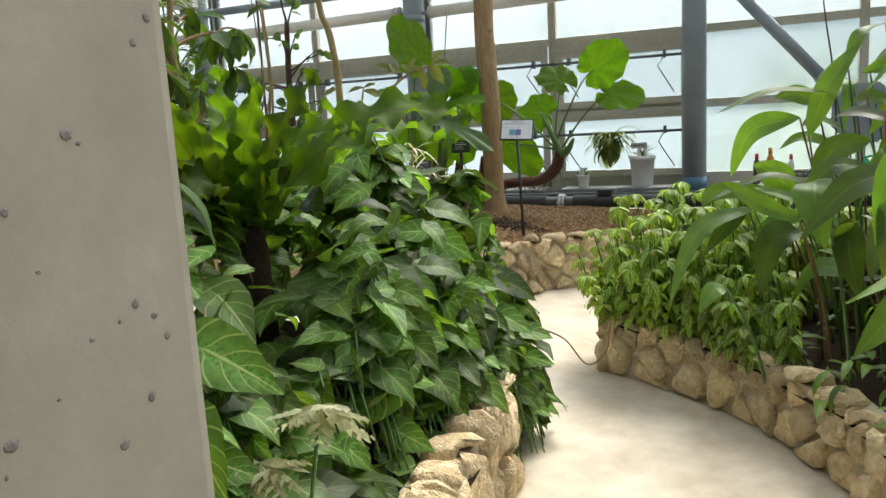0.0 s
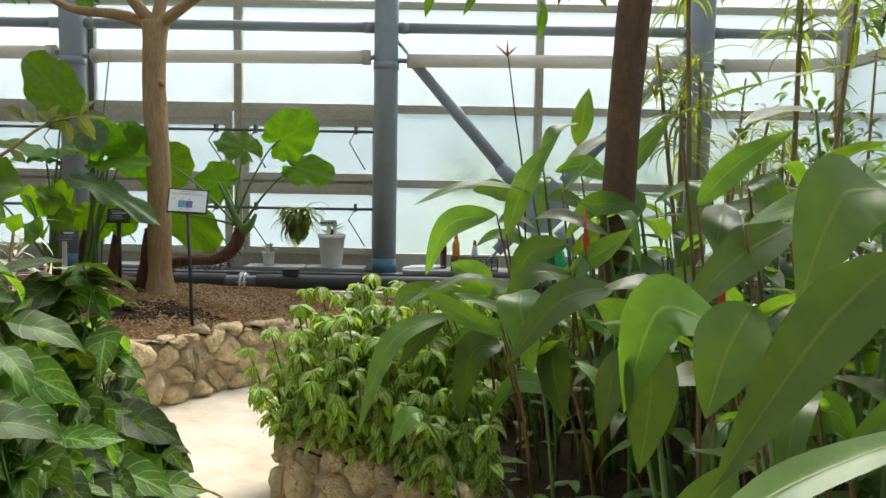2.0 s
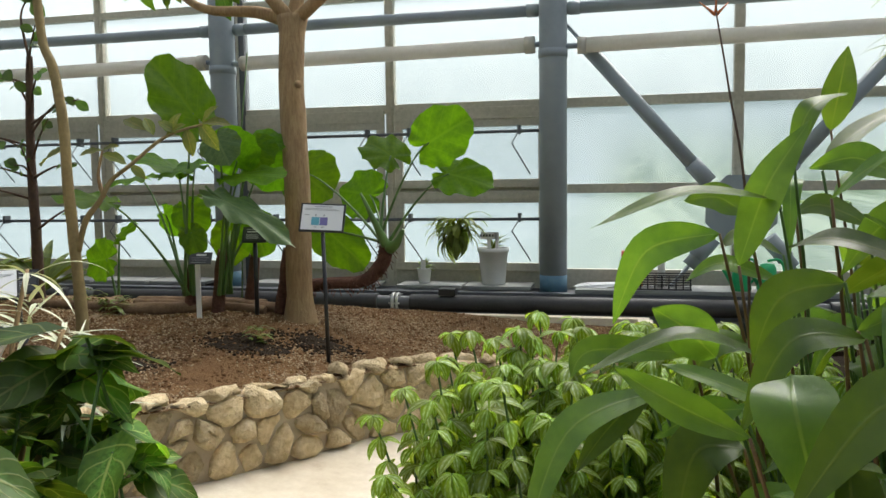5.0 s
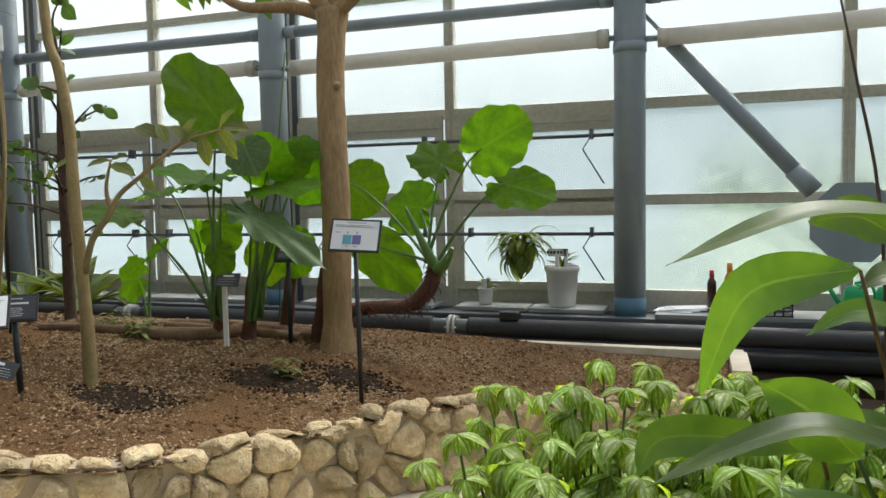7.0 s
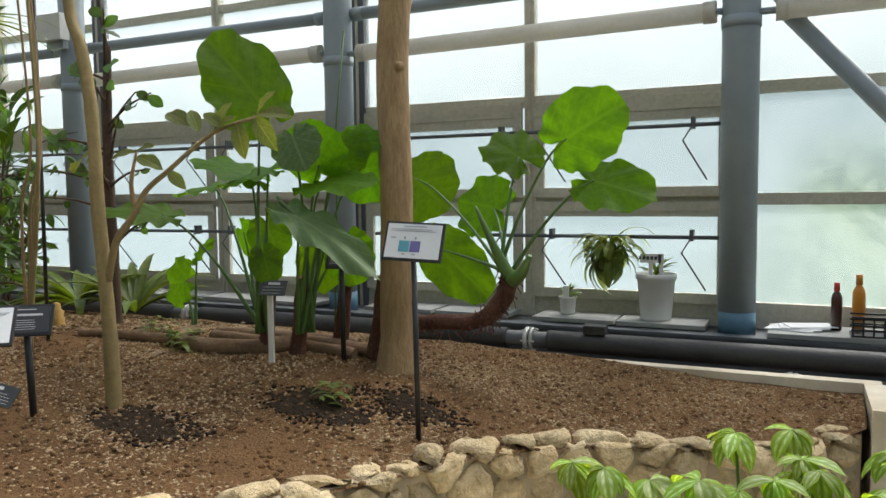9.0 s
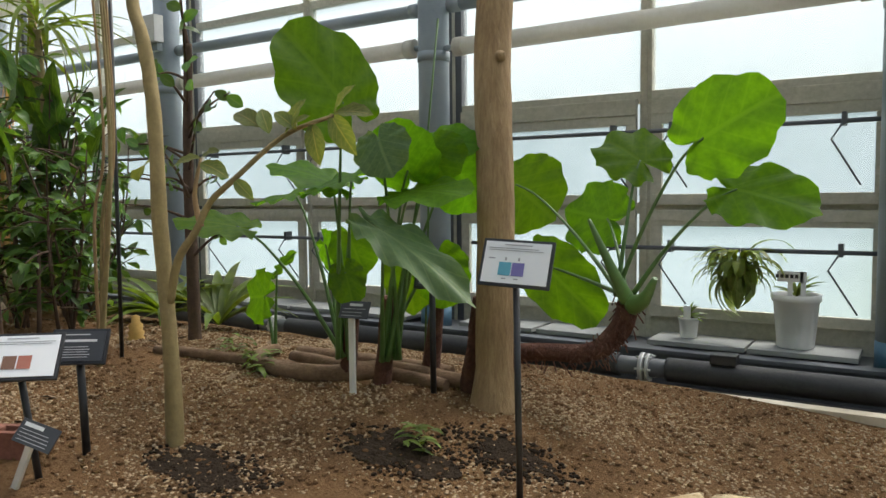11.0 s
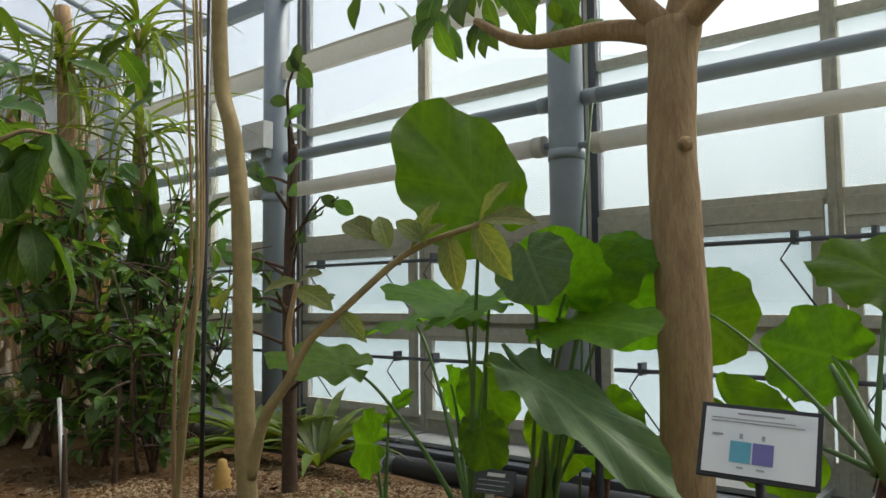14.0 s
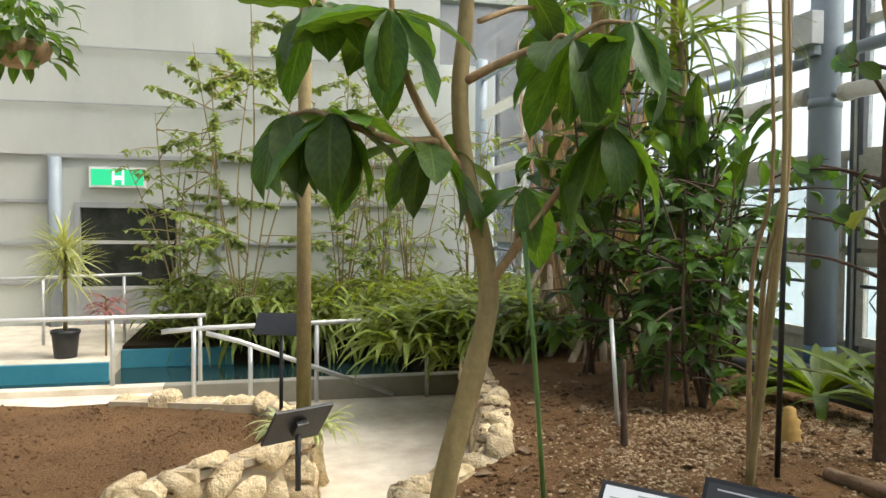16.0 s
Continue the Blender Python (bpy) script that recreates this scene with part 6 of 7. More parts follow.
for k in range(10):
    b = Vector((1.7 + rnd(-0.4, 0.5), 5.3 + rnd(-0.4, 0.5), 0.25))
    t = b + Vector((rnd(-0.35, 0.35), rnd(-0.3, 0.3), rnd(1.2, 2.9)))
    tube(bm, swept(b, t, 0.05, 4), lerps(0.02, 0.01, 9), 8)
    for j in range(46):
        a = rnd(0, 6.28)
        q = t - Vector((0, 0, rnd(0, 0.35)))
        ps.append(leaf_pose(q, q + Vector((math.cos(a) * 0.3, math.sin(a) * 0.3, rnd(-0.05, 0.25))), (0, 0, 1), 0.35))
part("stem", bm, BARK_GREY, spk)["kind"] = "stuff"
foliage("leaves", [blade(0.06, 0.3, 70, 0.2, 0, 1, 6, 2), blade(0.05, 0.3, 100, 0.2, 0, 1, 6, 2)], ps, LIGHT_LEAF, spk)
# tall shrubs in the far corner
cs = root("corner_shrub", (2.9, 6.6, 0.3), "tall leafy shrubs filling the corner", "shrub")
bm, ps = bmesh.new(), []
for k in range(26):
    b = Vector((rnd(1.9, 4.0), rnd(3.0, 8.0), 0.25))
    t = b + Vector((rnd(-0.3, 0.3), rnd(-0.3, 0.3), rnd(1.3, 2.9)))
    tube(bm, swept(b, t, 0.05, 4), lerps(0.022, 0.008, 9), 6)
    for j in range(60):
        q = b.lerp(t, rnd(0.3, 1)) + Vector((rnd(-0.25, 0.25), rnd(-0.25, 0.25), rnd(-0.1, 0.1)))
        a = rnd(0, 6.28)
        ps.append(leaf_pose(q, q + Vector((math.cos(a) * 0.17, math.sin(a) * 0.17, rnd(-0.1, 0.06))), (0, 0, 1)))
part("stem", bm, BARK_GREY, cs)["kind"] = "stuff"
foliage("leaves", [blade(0.34, 0.4, 50, 0.1, 0.03, 1, 6, 2)], ps, SHRUB, cs)

# aluminium plants at the point of the bed
PSHAPE = [blade(0.44, 0.5, d, 0.12, 0.02, 0.85, 7, 6, seed=i) for i, d in enumerate((60, 85, 40))]
PMESH = [with_plan("leaf", *p, PILEA) for p in PSHAPE]


def pilea(at, top, r, lead=False):
    p = root("aluminium_plant", at, "bushy plant with small silver-striped leaves over the stones", "plant", "aluminium plants")
    bm, ps = bmesh.new(), []
    b, t = Vector(at), Vector(top)
    tube(bm, swept(b, t, 0.03, 4), lerps(0.006, 0.004, 9), 6)
    for j in range(5):
        q = b.lerp(t, 0.3 + 0.7 * j / 4)
        n = 9 if j == 4 else 5
        o = rnd(0, 6)
        for k in range(n):
            a = o + 6.283 * k / n
            ln = rnd(0.065, 0.12)
            d = Vector((math.cos(a), math.sin(a), rnd(-0.9, 0.2) if j == 4 else rnd(-0.6, 0.2))).normalized()
            ps.append(leaf_pose(q, q + d * ln, (0, -0.15, 1)))
    part("stem", bm, GREEN_STEM, p)["kind"] = "stuff"
    if lead:
        for i, m in enumerate(ps):
            place("leaf", PMESH[i % 3], m, p)
    else:
        foliage("leaves", PSHAPE, ps, PILEA, p)


k = 0
while k < 330:
    x, y = rnd(-1.0, 0.15), rnd(3.85, 6.2)
    if k > 210:
        x, y = rnd(-0.2, 0.9), rnd(4.8, 6.4)
    if not inside(RIGHT_BED, x, y):
        continue
    k += 1
    h = rnd(0.25, 0.72) if x > -0.75 and 4.2 < y < 5.6 else rnd(0.1, 0.42)
    lean = Vector((rnd(-0.16, 0.06), rnd(-0.12, 0.08), 0)) * (1.0 if x < -0.4 else 0.5)
    pilea((x, y, 0.28), Vector((x, y, 0.34 + h)) + lean, 0.1, k % 9 == 0)
for x, y, tx, ty, tz in ((-0.92, 4.6, -1.08, 4.6, 0.78), (-0.85, 4.7, -1.0, 4.75, 0.85), (-0.8, 4.5, -0.98, 4.42, 0.62), (-0.6, 4.4, -0.7, 4.28, 0.7), (-0.75, 4.9, -0.85, 4.9, 0.95), (-0.5, 4.9, -0.55, 4.9, 1.08), (-0.45, 5.2, -0.5, 5.2, 1.1), (-0.3, 4.6, -0.33, 4.6, 1.0)):
    pilea((x, y, 0.28), (tx, ty, tz), 0.1, True)

# ---- the bed of creepers ----
SSHAPE = [blade(0.66, 0.2, d, 0.1, 0.03, 1.2, 10, 8, lobes=0.36, seed=i) for i, d in enumerate((45, 70, 25))]
SMESH = [with_plan("leaf", *s, ARROW) for s in SSHAPE]


def creeper_top(x, y):
    """The upper face of the mass of creepers."""
    edge = min(1.0, max(0.0, (-0.93 - x) / 0.3))
    end = min(1.0, max(0.0, (3.55 - y) / 0.3))
    return 0.22 + (0.93 + 0.3 * noise.noise(Vector((x * 2.6, y * 2.6, 2)))) * math.sqrt(min(edge, end)) + 0.26 * min(1.0, max(0.0, (-1.05 - x) / 0.7)) * end


cr = root("arrowhead_vine", (-1.3, 2.2, 0.3), "dense mass of arrow-shaped pale-veined creeper leaves", "plant", "", "")
bm, ps, near = bmesh.new(), [], []
for k in range(2900):
    x, y = rnd(-2.9, -1.0), rnd(0.75, 3.5)
    if k % 3 == 0:
        x = rnd(-1.15, -1.0)
    if k % 5 == 1:
        x, y = rnd(-1.9, -1.0), rnd(2.7, 3.5)
    if noise.noise(Vector((x * 4, y * 4, 8))) < -0.04 and RNG.random() < 0.92:
        deep = rnd(0.15, 0.42)
    else:
        deep = 0.0
    if x < -1.25 and y < 1.6 and RNG.random() < 0.4:
        continue
    z = creeper_top(x, y) - deep - abs(RNG.gauss(0, 0.13 if x < -1.0 else 0.28))
    c = Vector((x, y, max(0.12, z)))
    out = Vector((0.12 if x > -1.1 else rnd(-0.3, 0.4), rnd(-0.5, 0.3) + (0.5 if y > 3.1 else 0), 0.0))
    a = rnd(0, 6.28)
    d = (Vector((math.cos(a), math.sin(a), 0)) * 1.1 + out + Vector((0, 0, rnd(-0.7, 0.2)))).normalized()
    s = rnd(0.08, 0.2) * rnd(0.8, 1.2)
    c = c + Vector((0, 0, rnd(-0.03, 0.07)))
    m = leaf_pose(c, c + d * s, (out.x * 0.9 + rnd(-0.7, 0.7), -0.4 + rnd(-0.7, 0.6), 1.0))
    (near if (x > -1.5 and y > 1.2 and len(near) < 280) else ps).append(m)
    if k % 3 == 0:
        tube(bm, [c, c + Vector((rnd(-0.1, 0.1), rnd(-0.1, 0.1), -rnd(0.15, 0.35)))], 0.004, 5)
part("stem", bm, GREEN_STEM, cr)["kind"] = "stuff"
for i, m in enumerate(near):
    place("leaf", SMESH[i % 3], m, cr)
foliage("leaves", SSHAPE, ps, ARROW, cr)
tn = root("dry_tendril", (-0.75, 3.2, 0.3), "thin curling dry tendril hanging over the path", "tendril")
part("tendril", tube(bmesh.new(), spline([(-0.9, 3.15, 0.66), (-0.8, 3.2, 0.6), (-0.7, 3.18, 0.5), (-0.62, 3.2, 0.56), (-0.6, 3.22, 0.7)], 5), 0.004, 5), BARK, tn)

# nest fern above the creepers
nf = root("nest_fern", (-1.55, 2.05, 0.65), "nest fern with long wide dark drooping fronds", "fern")
# crown in soil black, painting the deep shade below the fronds
part("crown", lathe(bmesh.new(), (-1.55, 2.05, 0.6), [(0.05, 0), (0.07, 0.3), (0.06, 0.6), (0.03, 0.72)], 12), DAMP_AND_SHADE, nf)
for k in range(18):
    a = 1.2 + 4.0 * k / 18 + rnd(-0.15, 0.15)
    ln = rnd(0.35, 0.65)
    b = Vector((-1.55 + 0.05 * math.cos(a), 2.05 + 0.05 * math.sin(a), 1.22))
    e = b + Vector((math.cos(a) * ln, math.sin(a) * ln * 0.7, rnd(0.1, 0.5)))
    curved_leaf(nf, b, e, rnd(0.08, 0.12), 0.16, (rnd(-0.8, 0.8), rnd(-0.8, 0.2), 0.7), NEST)
for tip, mid, w, n in (((-0.86, 2.38, 1.58), (-1.16, 2.2, 1.6), 0.15, (-0.3, -0.8, 0.5)), ((-0.98, 2.5, 1.5), (-1.2, 2.3, 1.56), 0.13, (0, -0.5, 0.8)), ((-1.27, 2.1, 1.75), (-1.42, 2.05, 1.52), 0.13, (-0.3, -0.9, 0.2)),
                       ((-1.4, 1.98, 1.72), (-1.5, 2.0, 1.5), 0.11, (0.4, -0.9, 0.2)), ((-1.52, 1.95, 1.78), (-1.54, 2.0, 1.5), 0.12, (-0.5, -0.9, 0.2)), ((-1.08, 2.0, 1.56), (-1.3, 2.0, 1.54), 0.11, (0, -0.7, 0.7)), ((-1.15, 2.6, 1.66), (-1.35, 2.4, 1.58), 0.12, (-0.3, -0.8, 0.5)), ((-1.75, 1.9, 1.72), (-1.65, 2.0, 1.5), 0.12, (0.4, -0.9, 0.3))):
    curved_leaf(nf, (-1.5, 2.02, 1.28), tip, w, 0, n, NEST, mid=mid)
# small cut-leaf plant low in front
cl = root("cut_leaf_fern", (-0.95, 1.3, 0.4), "small fern with pale silvery finely cut leaves", "fern")
ps, bm = [], bmesh.new()
for cx, cy, cz in ((-0.87, 1.36, 0.98), (-1.0, 1.3, 0.86)):
    tube(bm, [(-0.95, 1.3, 0.4), (cx, cy, cz)], 0.005, 6)
    for f in range(8):
        a = -2.9 + 3.6 * f / 7 + rnd(-0.15, 0.15)
        b = Vector((cx, cy, cz))
        t = b + Vector((math.cos(a) * 0.12, math.sin(a) * 0.07, rnd(-0.11, 0.04)))
        ps.append(leaf_pose(b, t, (0, -0.6, 0.8), 0.06))
        for j in range(8):
            q = b.lerp(t, 0.25 + 0.7 * j / 7)
            sd = 1 if j % 2 else -1
            d = Vector((-math.sin(a) * sd, math.cos(a) * sd, -0.5 * sd * math.cos(a))) + (t - b) * 7
            ps.append(leaf_pose(q, q + d.normalized() * (0.05 * (1 - 0.5 * j / 7)), (0, -0.6, 0.8)))
part("stem", bm, GREEN_STEM, cl)["kind"] = "stuff"
foliage("fronds", [blade(0.34, 0.4, 40, 0.1, 0, 1, 5, 2)], ps, SILVER_LEAF, cl)
# ivy strands down the pillar
iv = root("hanging_vine", (-0.6, 0.63, 1.5), "green vine strands hanging beside the pillar", "vine")
bm, ps = bmesh.new(), []
for k in range(8):
    x, y = rnd(-0.68, -0.53), rnd(0.622, 0.66)
    tube(bm, [(x, y, 1.5), (x + rnd(-0.02, 0.02), y, 1.9), (x, y, 2.6)], 0.003, 5)
    for j in range(30):
        q = Vector((x, y, rnd(1.5, 2.6)))
        a = rnd(0, 6.28)
        ps.append(leaf_pose(q, q + Vector((math.cos(a) * 0.06, math.sin(a) * 0.06, rnd(-0.05, 0.02))), (0, 0, 1)))
part("stem", bm, GREEN_STEM, iv)["kind"] = "stuff"
foliage("leaves", [blade(0.5, 0.4, 40, 0.1, 0, 1, 5, 2)], ps, BROAD, iv)
# white-striped tuft
wt = root("striped_tuft", (-1.55, 3.25, 0.4), "loose tufts of narrow white-striped leaves on thin stems", "plant")
ps = []
for cx, cy, cz, n in ((-1.62, 3.5, 1.46, 30), (-1.76, 3.4, 1.36, 24), (-1.48, 3.45, 1.32, 22), (-1.88, 3.5, 1.5, 20), (-1.36, 3.3, 1.16, 8)):
    sp = spline([(-1.55, 3.25, 0.6), ((cx - 1.55) / 2, (cy + 3.25) / 2, cz * 0.6 + 0.3), (cx, cy, cz)], 4)
    part("stem", tube(bmesh.new(), sp, lerps(0.008, 0.005, len(sp)), 6), BARK, wt)
    for k in range(n):
        a = rnd(0, 6.28)
        q = Vector((cx, cy, cz - rnd(0, 0.22)))
        ps.append(leaf_pose(q, q + Vector((math.cos(a), math.sin(a) * 0.7, rnd(-0.3, 0.8))) * rnd(0.12, 0.24), (0, 0, 1), 0.24))
foliage("leaves", [blade(0.05, 0.35, 50, 0.2, 0, 1, 9, 2), blade(0.045, 0.35, 75, 0.2, 0, 1, 9, 2), blade(0.05, 0.3, 20, 0.2, 0, 1, 9, 2)], ps, STRIPED, wt)

# ---- dense planting at the far end of the bed ----
SHRUB_SHAPE = [blade(0.42, 0.42, d, 0.12, 0.03, 1.0, 6, 4, seed=i) for i, d in enumerate((40, 65, 20))]


def shrub(at, height, spread, stems_n, leaves_n, size, mat, label, shapes=None, low=0.25, bark=None, straight=False):
    s = root("shrub", at, label, "shrub", "shrubs of the glasshouse")
    b = Vector(at)
    ends = []
    bm = bmesh.new()
    for k in range(stems_n):
        a = 6.283 * k / stems_n + rnd(-0.4, 0.4)
        t = b + Vector((math.cos(a) * spread * rnd(0.2, 0.9), math.sin(a) * spread * rnd(0.2, 0.9), height * rnd(0.6, 1.0)))
        m1 = b.lerp(t, 0.45) + Vector((rnd(-0.12, 0.12), rnd(-0.12, 0.12), height * 0.05))
        sp = spline([b + Vector((rnd(-0.06, 0.06), rnd(-0.06, 0.06), -0.05)), m1, t], 5)
        tube(bm, sp, lerps(0.014, 0.005, len(sp)), 6)
        for _ in range(9):
            q = b.lerp(m1, rnd(low, 1)) if RNG.random() < 0.4 else m1.lerp(t, rnd(0, 1))
            e = q + Vector((rnd(-1, 1), rnd(-1, 1), rnd(-0.3, 0.7))) * spread * 0.75
            tube(bm, swept(q, e, 0.03, 3), lerps(0.009, 0.003, 7), 5)
            ends.append((q, e))
    ob = part("branch", bm, bark or BARK_GREY, s)
    ob["kind"] = "stuff"
    ps = []
    for k in range(leaves_n):
        q, e = ends[k % len(ends)]
        c = q.lerp(e, rnd(0.35, 1.05))
        a = rnd(0, 6.28)
        d = Vector((math.cos(a), math.sin(a), rnd(-0.7, 0.5))).normalized()
        ps.append(leaf_pose(c, c + d * size * rnd(0.6, 1.25), (rnd(-0.5, 0.5), rnd(-0.7, 0.2), 1)))
    foliage("leaves", shapes or SHRUB_SHAPE, ps, mat, s)
    return s


for x, y, h, sp, n, sz in ((-5.8, 6.85, 1.3, 0.5, 330, 0.14), (-6.25, 6.8, 1.9, 0.6, 400, 0.18), (-6.5, 7.3, 2.2, 0.6, 300, 0.2), (-6.9, 6.7, 2.5, 0.5, 260, 0.2), (-7.1, 7.9, 2.0, 0.6, 170, 0.2), (-8.6, 7.7, 2.4, 0.5, 110, 0.2)):
    shrub((x, y, soil_height(x, y)), h, sp, 5, n, sz, SHRUB, "dense dark green shrub with glossy leaves", low=0.35, bark=BARK_DARK)
shrub((-7.35, 7.0, soil_height(-7.35, 7.0)), 3.4, 0.7, 4, 230, 0.24, SHRUB, "tall sparse shrub with large green leaves", low=0.75, bark=BARK)
# screw pine with prop roots
PROP = worn("pale_prop_root", (0.44, 0.35, 0.24), (0.64, 0.54, 0.4), (0.22, 0.16, 0.1), 7, 40, 0.9, relief=0.5, dist=0.01, stretch=(3, 3, 0.7))
px, py = -7.75, 7.2
pz = soil_height(px, py)
pn = root("screw_pine", (px, py, pz), "screw pine on pale prop roots with hanging dead leaves", "tree")
part("trunk", tube(bmesh.new(), spline([(px, py, pz + 0.4), (px - 0.05, py, 2.0), (px - 0.15, py + 0.05, 3.4), (px - 0.2, py, 4.4)], 5), lerps(0.1, 0.07, 16), 14, bump=0.1), BARK, pn)
for k in range(26):
    a = 6.283 * k / 26 + rnd(-0.1, 0.1)
    z = rnd(1.0, 1.9)
    e = Vector((px + math.cos(a) * rnd(0.3, 0.8), py + math.sin(a) * rnd(0.3, 0.65), 0))
    e.z = soil_height(e.x, e.y) - 0.03
    part("prop_root", tube(bmesh.new(), swept((px, py, z), e, 0.06, 3), lerps(0.024, 0.03, 7), 8), PROP, pn)
ps, gs = [], []
for k in range(280):
    a = rnd(0, 6.28)
    z = rnd(1.7, 3.4)
    r = rnd(0.05, 0.42)
    q = Vector((px - 0.1 + r * math.cos(a), py + r * math.sin(a), z))
    ps.append(leaf_pose(q, q + Vector((rnd(-0.12, 0.12), rnd(-0.12, 0.12), -rnd(0.6, 1.25))), (math.cos(a), math.sin(a), 0.1), 0.55))
for cx, cy, cz, n in ((px - 0.15, py, 3.9, 60), (-6.75, 7.3, 3.15, 36), (-7.2, 7.5, 4.1, 40)):
    for k in range(n):
        a = rnd(0, 6.28)
        q = Vector((cx, cy, cz + rnd(-0.25, 0.15)))
        gs.append(leaf_pose(q, q + Vector((math.cos(a), math.sin(a), rnd(0.0, 1.1))).normalized() * rnd(0.7, 1.1), (0, 0, 1), 0.9))
for k in range(45):
    a = rnd(0, 6.28)
    r = rnd(0.05, 0.35)
    q = Vector((-8.5 + r * math.cos(a), 7.05 + r * math.sin(a), rnd(1.7, 3.6)))
    ps.append(leaf_pose(q, q + Vector((rnd(-0.12, 0.12), rnd(-0.12, 0.12), -rnd(0.6, 1.2))), (math.cos(a), math.sin(a), 0.1), 0.55))
part("side_trunk", tube(bmesh.new(), spline([(-8.5, 7.05, 0.6), (-8.52, 7.05, 2.0), (-8.5, 7.05, 3.6)], 5), lerps(0.09, 0.06, 11), 12, bump=0.1), BARK, pn)
for k in range(16):
    a = 6.283 * k / 16 + rnd(-0.1, 0.1)
    e = Vector((-8.5 + math.cos(a) * rnd(0.3, 0.6), 7.05 + math.sin(a) * rnd(0.3, 0.5), 0))
    e.z = soil_height(e.x, e.y) - 0.03
    part("prop_root", tube(bmesh.new(), swept((-8.5, 7.05, rnd(0.9, 1.6)), e, 0.05, 3), lerps(0.024, 0.03, 7), 8), PROP, pn)
foliage("dead_leaves", [blade(0.05, 0.2, 15, 0.3, 0, 1, 6, 2), blade(0.05, 0.2, 40, 0.3, 0, 1, 6, 2)], ps, DEAD_HANG, pn, "brown hanging dead straps")
foliage("leaves", [blade(0.042, 0.2, 95, 0.3, 0, 1, 8, 2), blade(0.042, 0.2, 60, 0.3, 0, 1, 8, 2), blade(0.035, 0.2, 130, 0.3, 0, 1, 8, 2)], gs, STRAP, pn)
for cx, cy, top in ((-6.75, 7.3, 3.1), (-7.2, 7.5, 4.1)):
    part("side_trunk", tube(bmesh.new(), spline([(cx - 0.05, cy, soil_height(cx, cy) - 0.05), (cx + 0.06, cy, top * 0.55), (cx, cy, top)], 5), lerps(0.045, 0.03, 11), 10, bump=0.1), BARK_GREY, pn)
# bird-of-paradise plant
bp = root("bird_of_paradise", (-6.6, 7.45, soil_height(-6.6, 7.45)), "paddle-leaved plant with one orange flower", "plant")
PAD = [blade(0.36, 0.4, 30, 0.25, 0.02, 0.9, 8, 4, seed=i) for i in range(2)]
for k in range(12):
    a = rnd(0, 6.28)
    b = Vector((-6.6, 7.45, soil_height(-6.6, 7.45) - 0.03))
    t = b + Vector((math.cos(a) * rnd(0.15, 0.45), math.sin(a) * rnd(0.1, 0.4), rnd(0.9, 1.7)))
    part("stalk", tube(bmesh.new(), swept(b, t, 0.05, 4), lerps(0.014, 0.008, 9), 6), GREEN_STEM, bp)
    place("leaf", with_plan("leaf", *PAD[k % 2], BROAD), leaf_pose(t, t + Vector((math.cos(a) * 0.2, math.sin(a) * 0.2, rnd(0.25, 0.45))), (math.cos(a + 1.5), -1, 0.2)), bp)
part("flower_stalk", tube(bmesh.new(), swept((-6.55, 7.4, 0.8), (-6.2, 6.76, 2.18), 0.12, 4), 0.008, 6), GREEN_STEM, bp)
bm = bmesh.new()
for dx, dz in ((-0.06, 0.05), (0.0, 0.09), (0.06, 0.05), (0.09, 0.0)):
    tube(bm, [(-6.2, 6.76, 2.18), (-6.2 + dx, 6.74, 2.18 + dz)], [0.014, 0.003], 6)
part("petals", bm, RED, bp, "orange-red petals")["kind"] = "stuff"
# low strap-leaved plants near the pipes
for x, y, n in ((-6.0, 7.85, 40), (-5.3, 7.8, 26)):
    c = root("strap_plant", (x, y, soil_height(x, y)), "rosette of broad arching strap leaves", "plant", "strap rosettes")
    ps = []
    for k in range(n):
        a = rnd(0, 6.28)
        q = Vector((x, y, soil_height(x, y) + 0.05))
        ps.append(leaf_pose(q, q + Vector((math.cos(a), math.sin(a), rnd(0.5, 1.6))).normalized() * rnd(0.5, 0.85), (0, 0, 1), 0.7))
    foliage("leaves", [blade(0.12, 0.5, 70, 0.2, 0.02, 1, 8, 2), blade(0.12, 0.5, 45, 0.2, 0.02, 1, 8, 2)], ps, STRAP, c)
# small sprigs beside the clump
for x, y in ((-3.9, 6.85), (-3.75, 6.75), (-2.45, 6.35), (-4.15, 6.9)):
    c = root("sprig", (x, y, soil_height(x, y)), "small feathery green sprig in the soil", "plant", "small sprigs")
    ps = []
    for k in range(22):
        a = rnd(0, 6.28)
        q = Vector((x + rnd(-0.06, 0.06), y + rnd(-0.06, 0.06), soil_height(x, y) + rnd(0, 0.12)))
        ps.append(leaf_pose(q, q + Vector((math.cos(a), math.sin(a), rnd(0.1, 1.0))).normalized() * rnd(0.06, 0.13), (0, 0, 1)))
    foliage("leaves", [blade(0.3, 0.4, 60, 0.1, 0, 1, 5, 2)], ps, STRAP, c)
thing("leaning_stake", tube(bmesh.new(), [(-5.55, 6.25, soil_height(-5.55, 6.25) - 0.04), (-5.75, 6.3, 1.32)], 0.012, 8), GALV, "leaning pale metal stake in the soil", "stake")
bm = bmesh.new()
zz = soil_height(-5.14, 6.95) - 0.02
lathe(bm, (-5.14, 6.95, zz), [(0.055, 0), (0.055, 0.03), (0.047, 0.04), (0.055, 0.07), (0.042, 0.08), (0.048, 0.12), (0.03, 0.135), (0.026, 0.175), (0.01, 0.185)], 14)
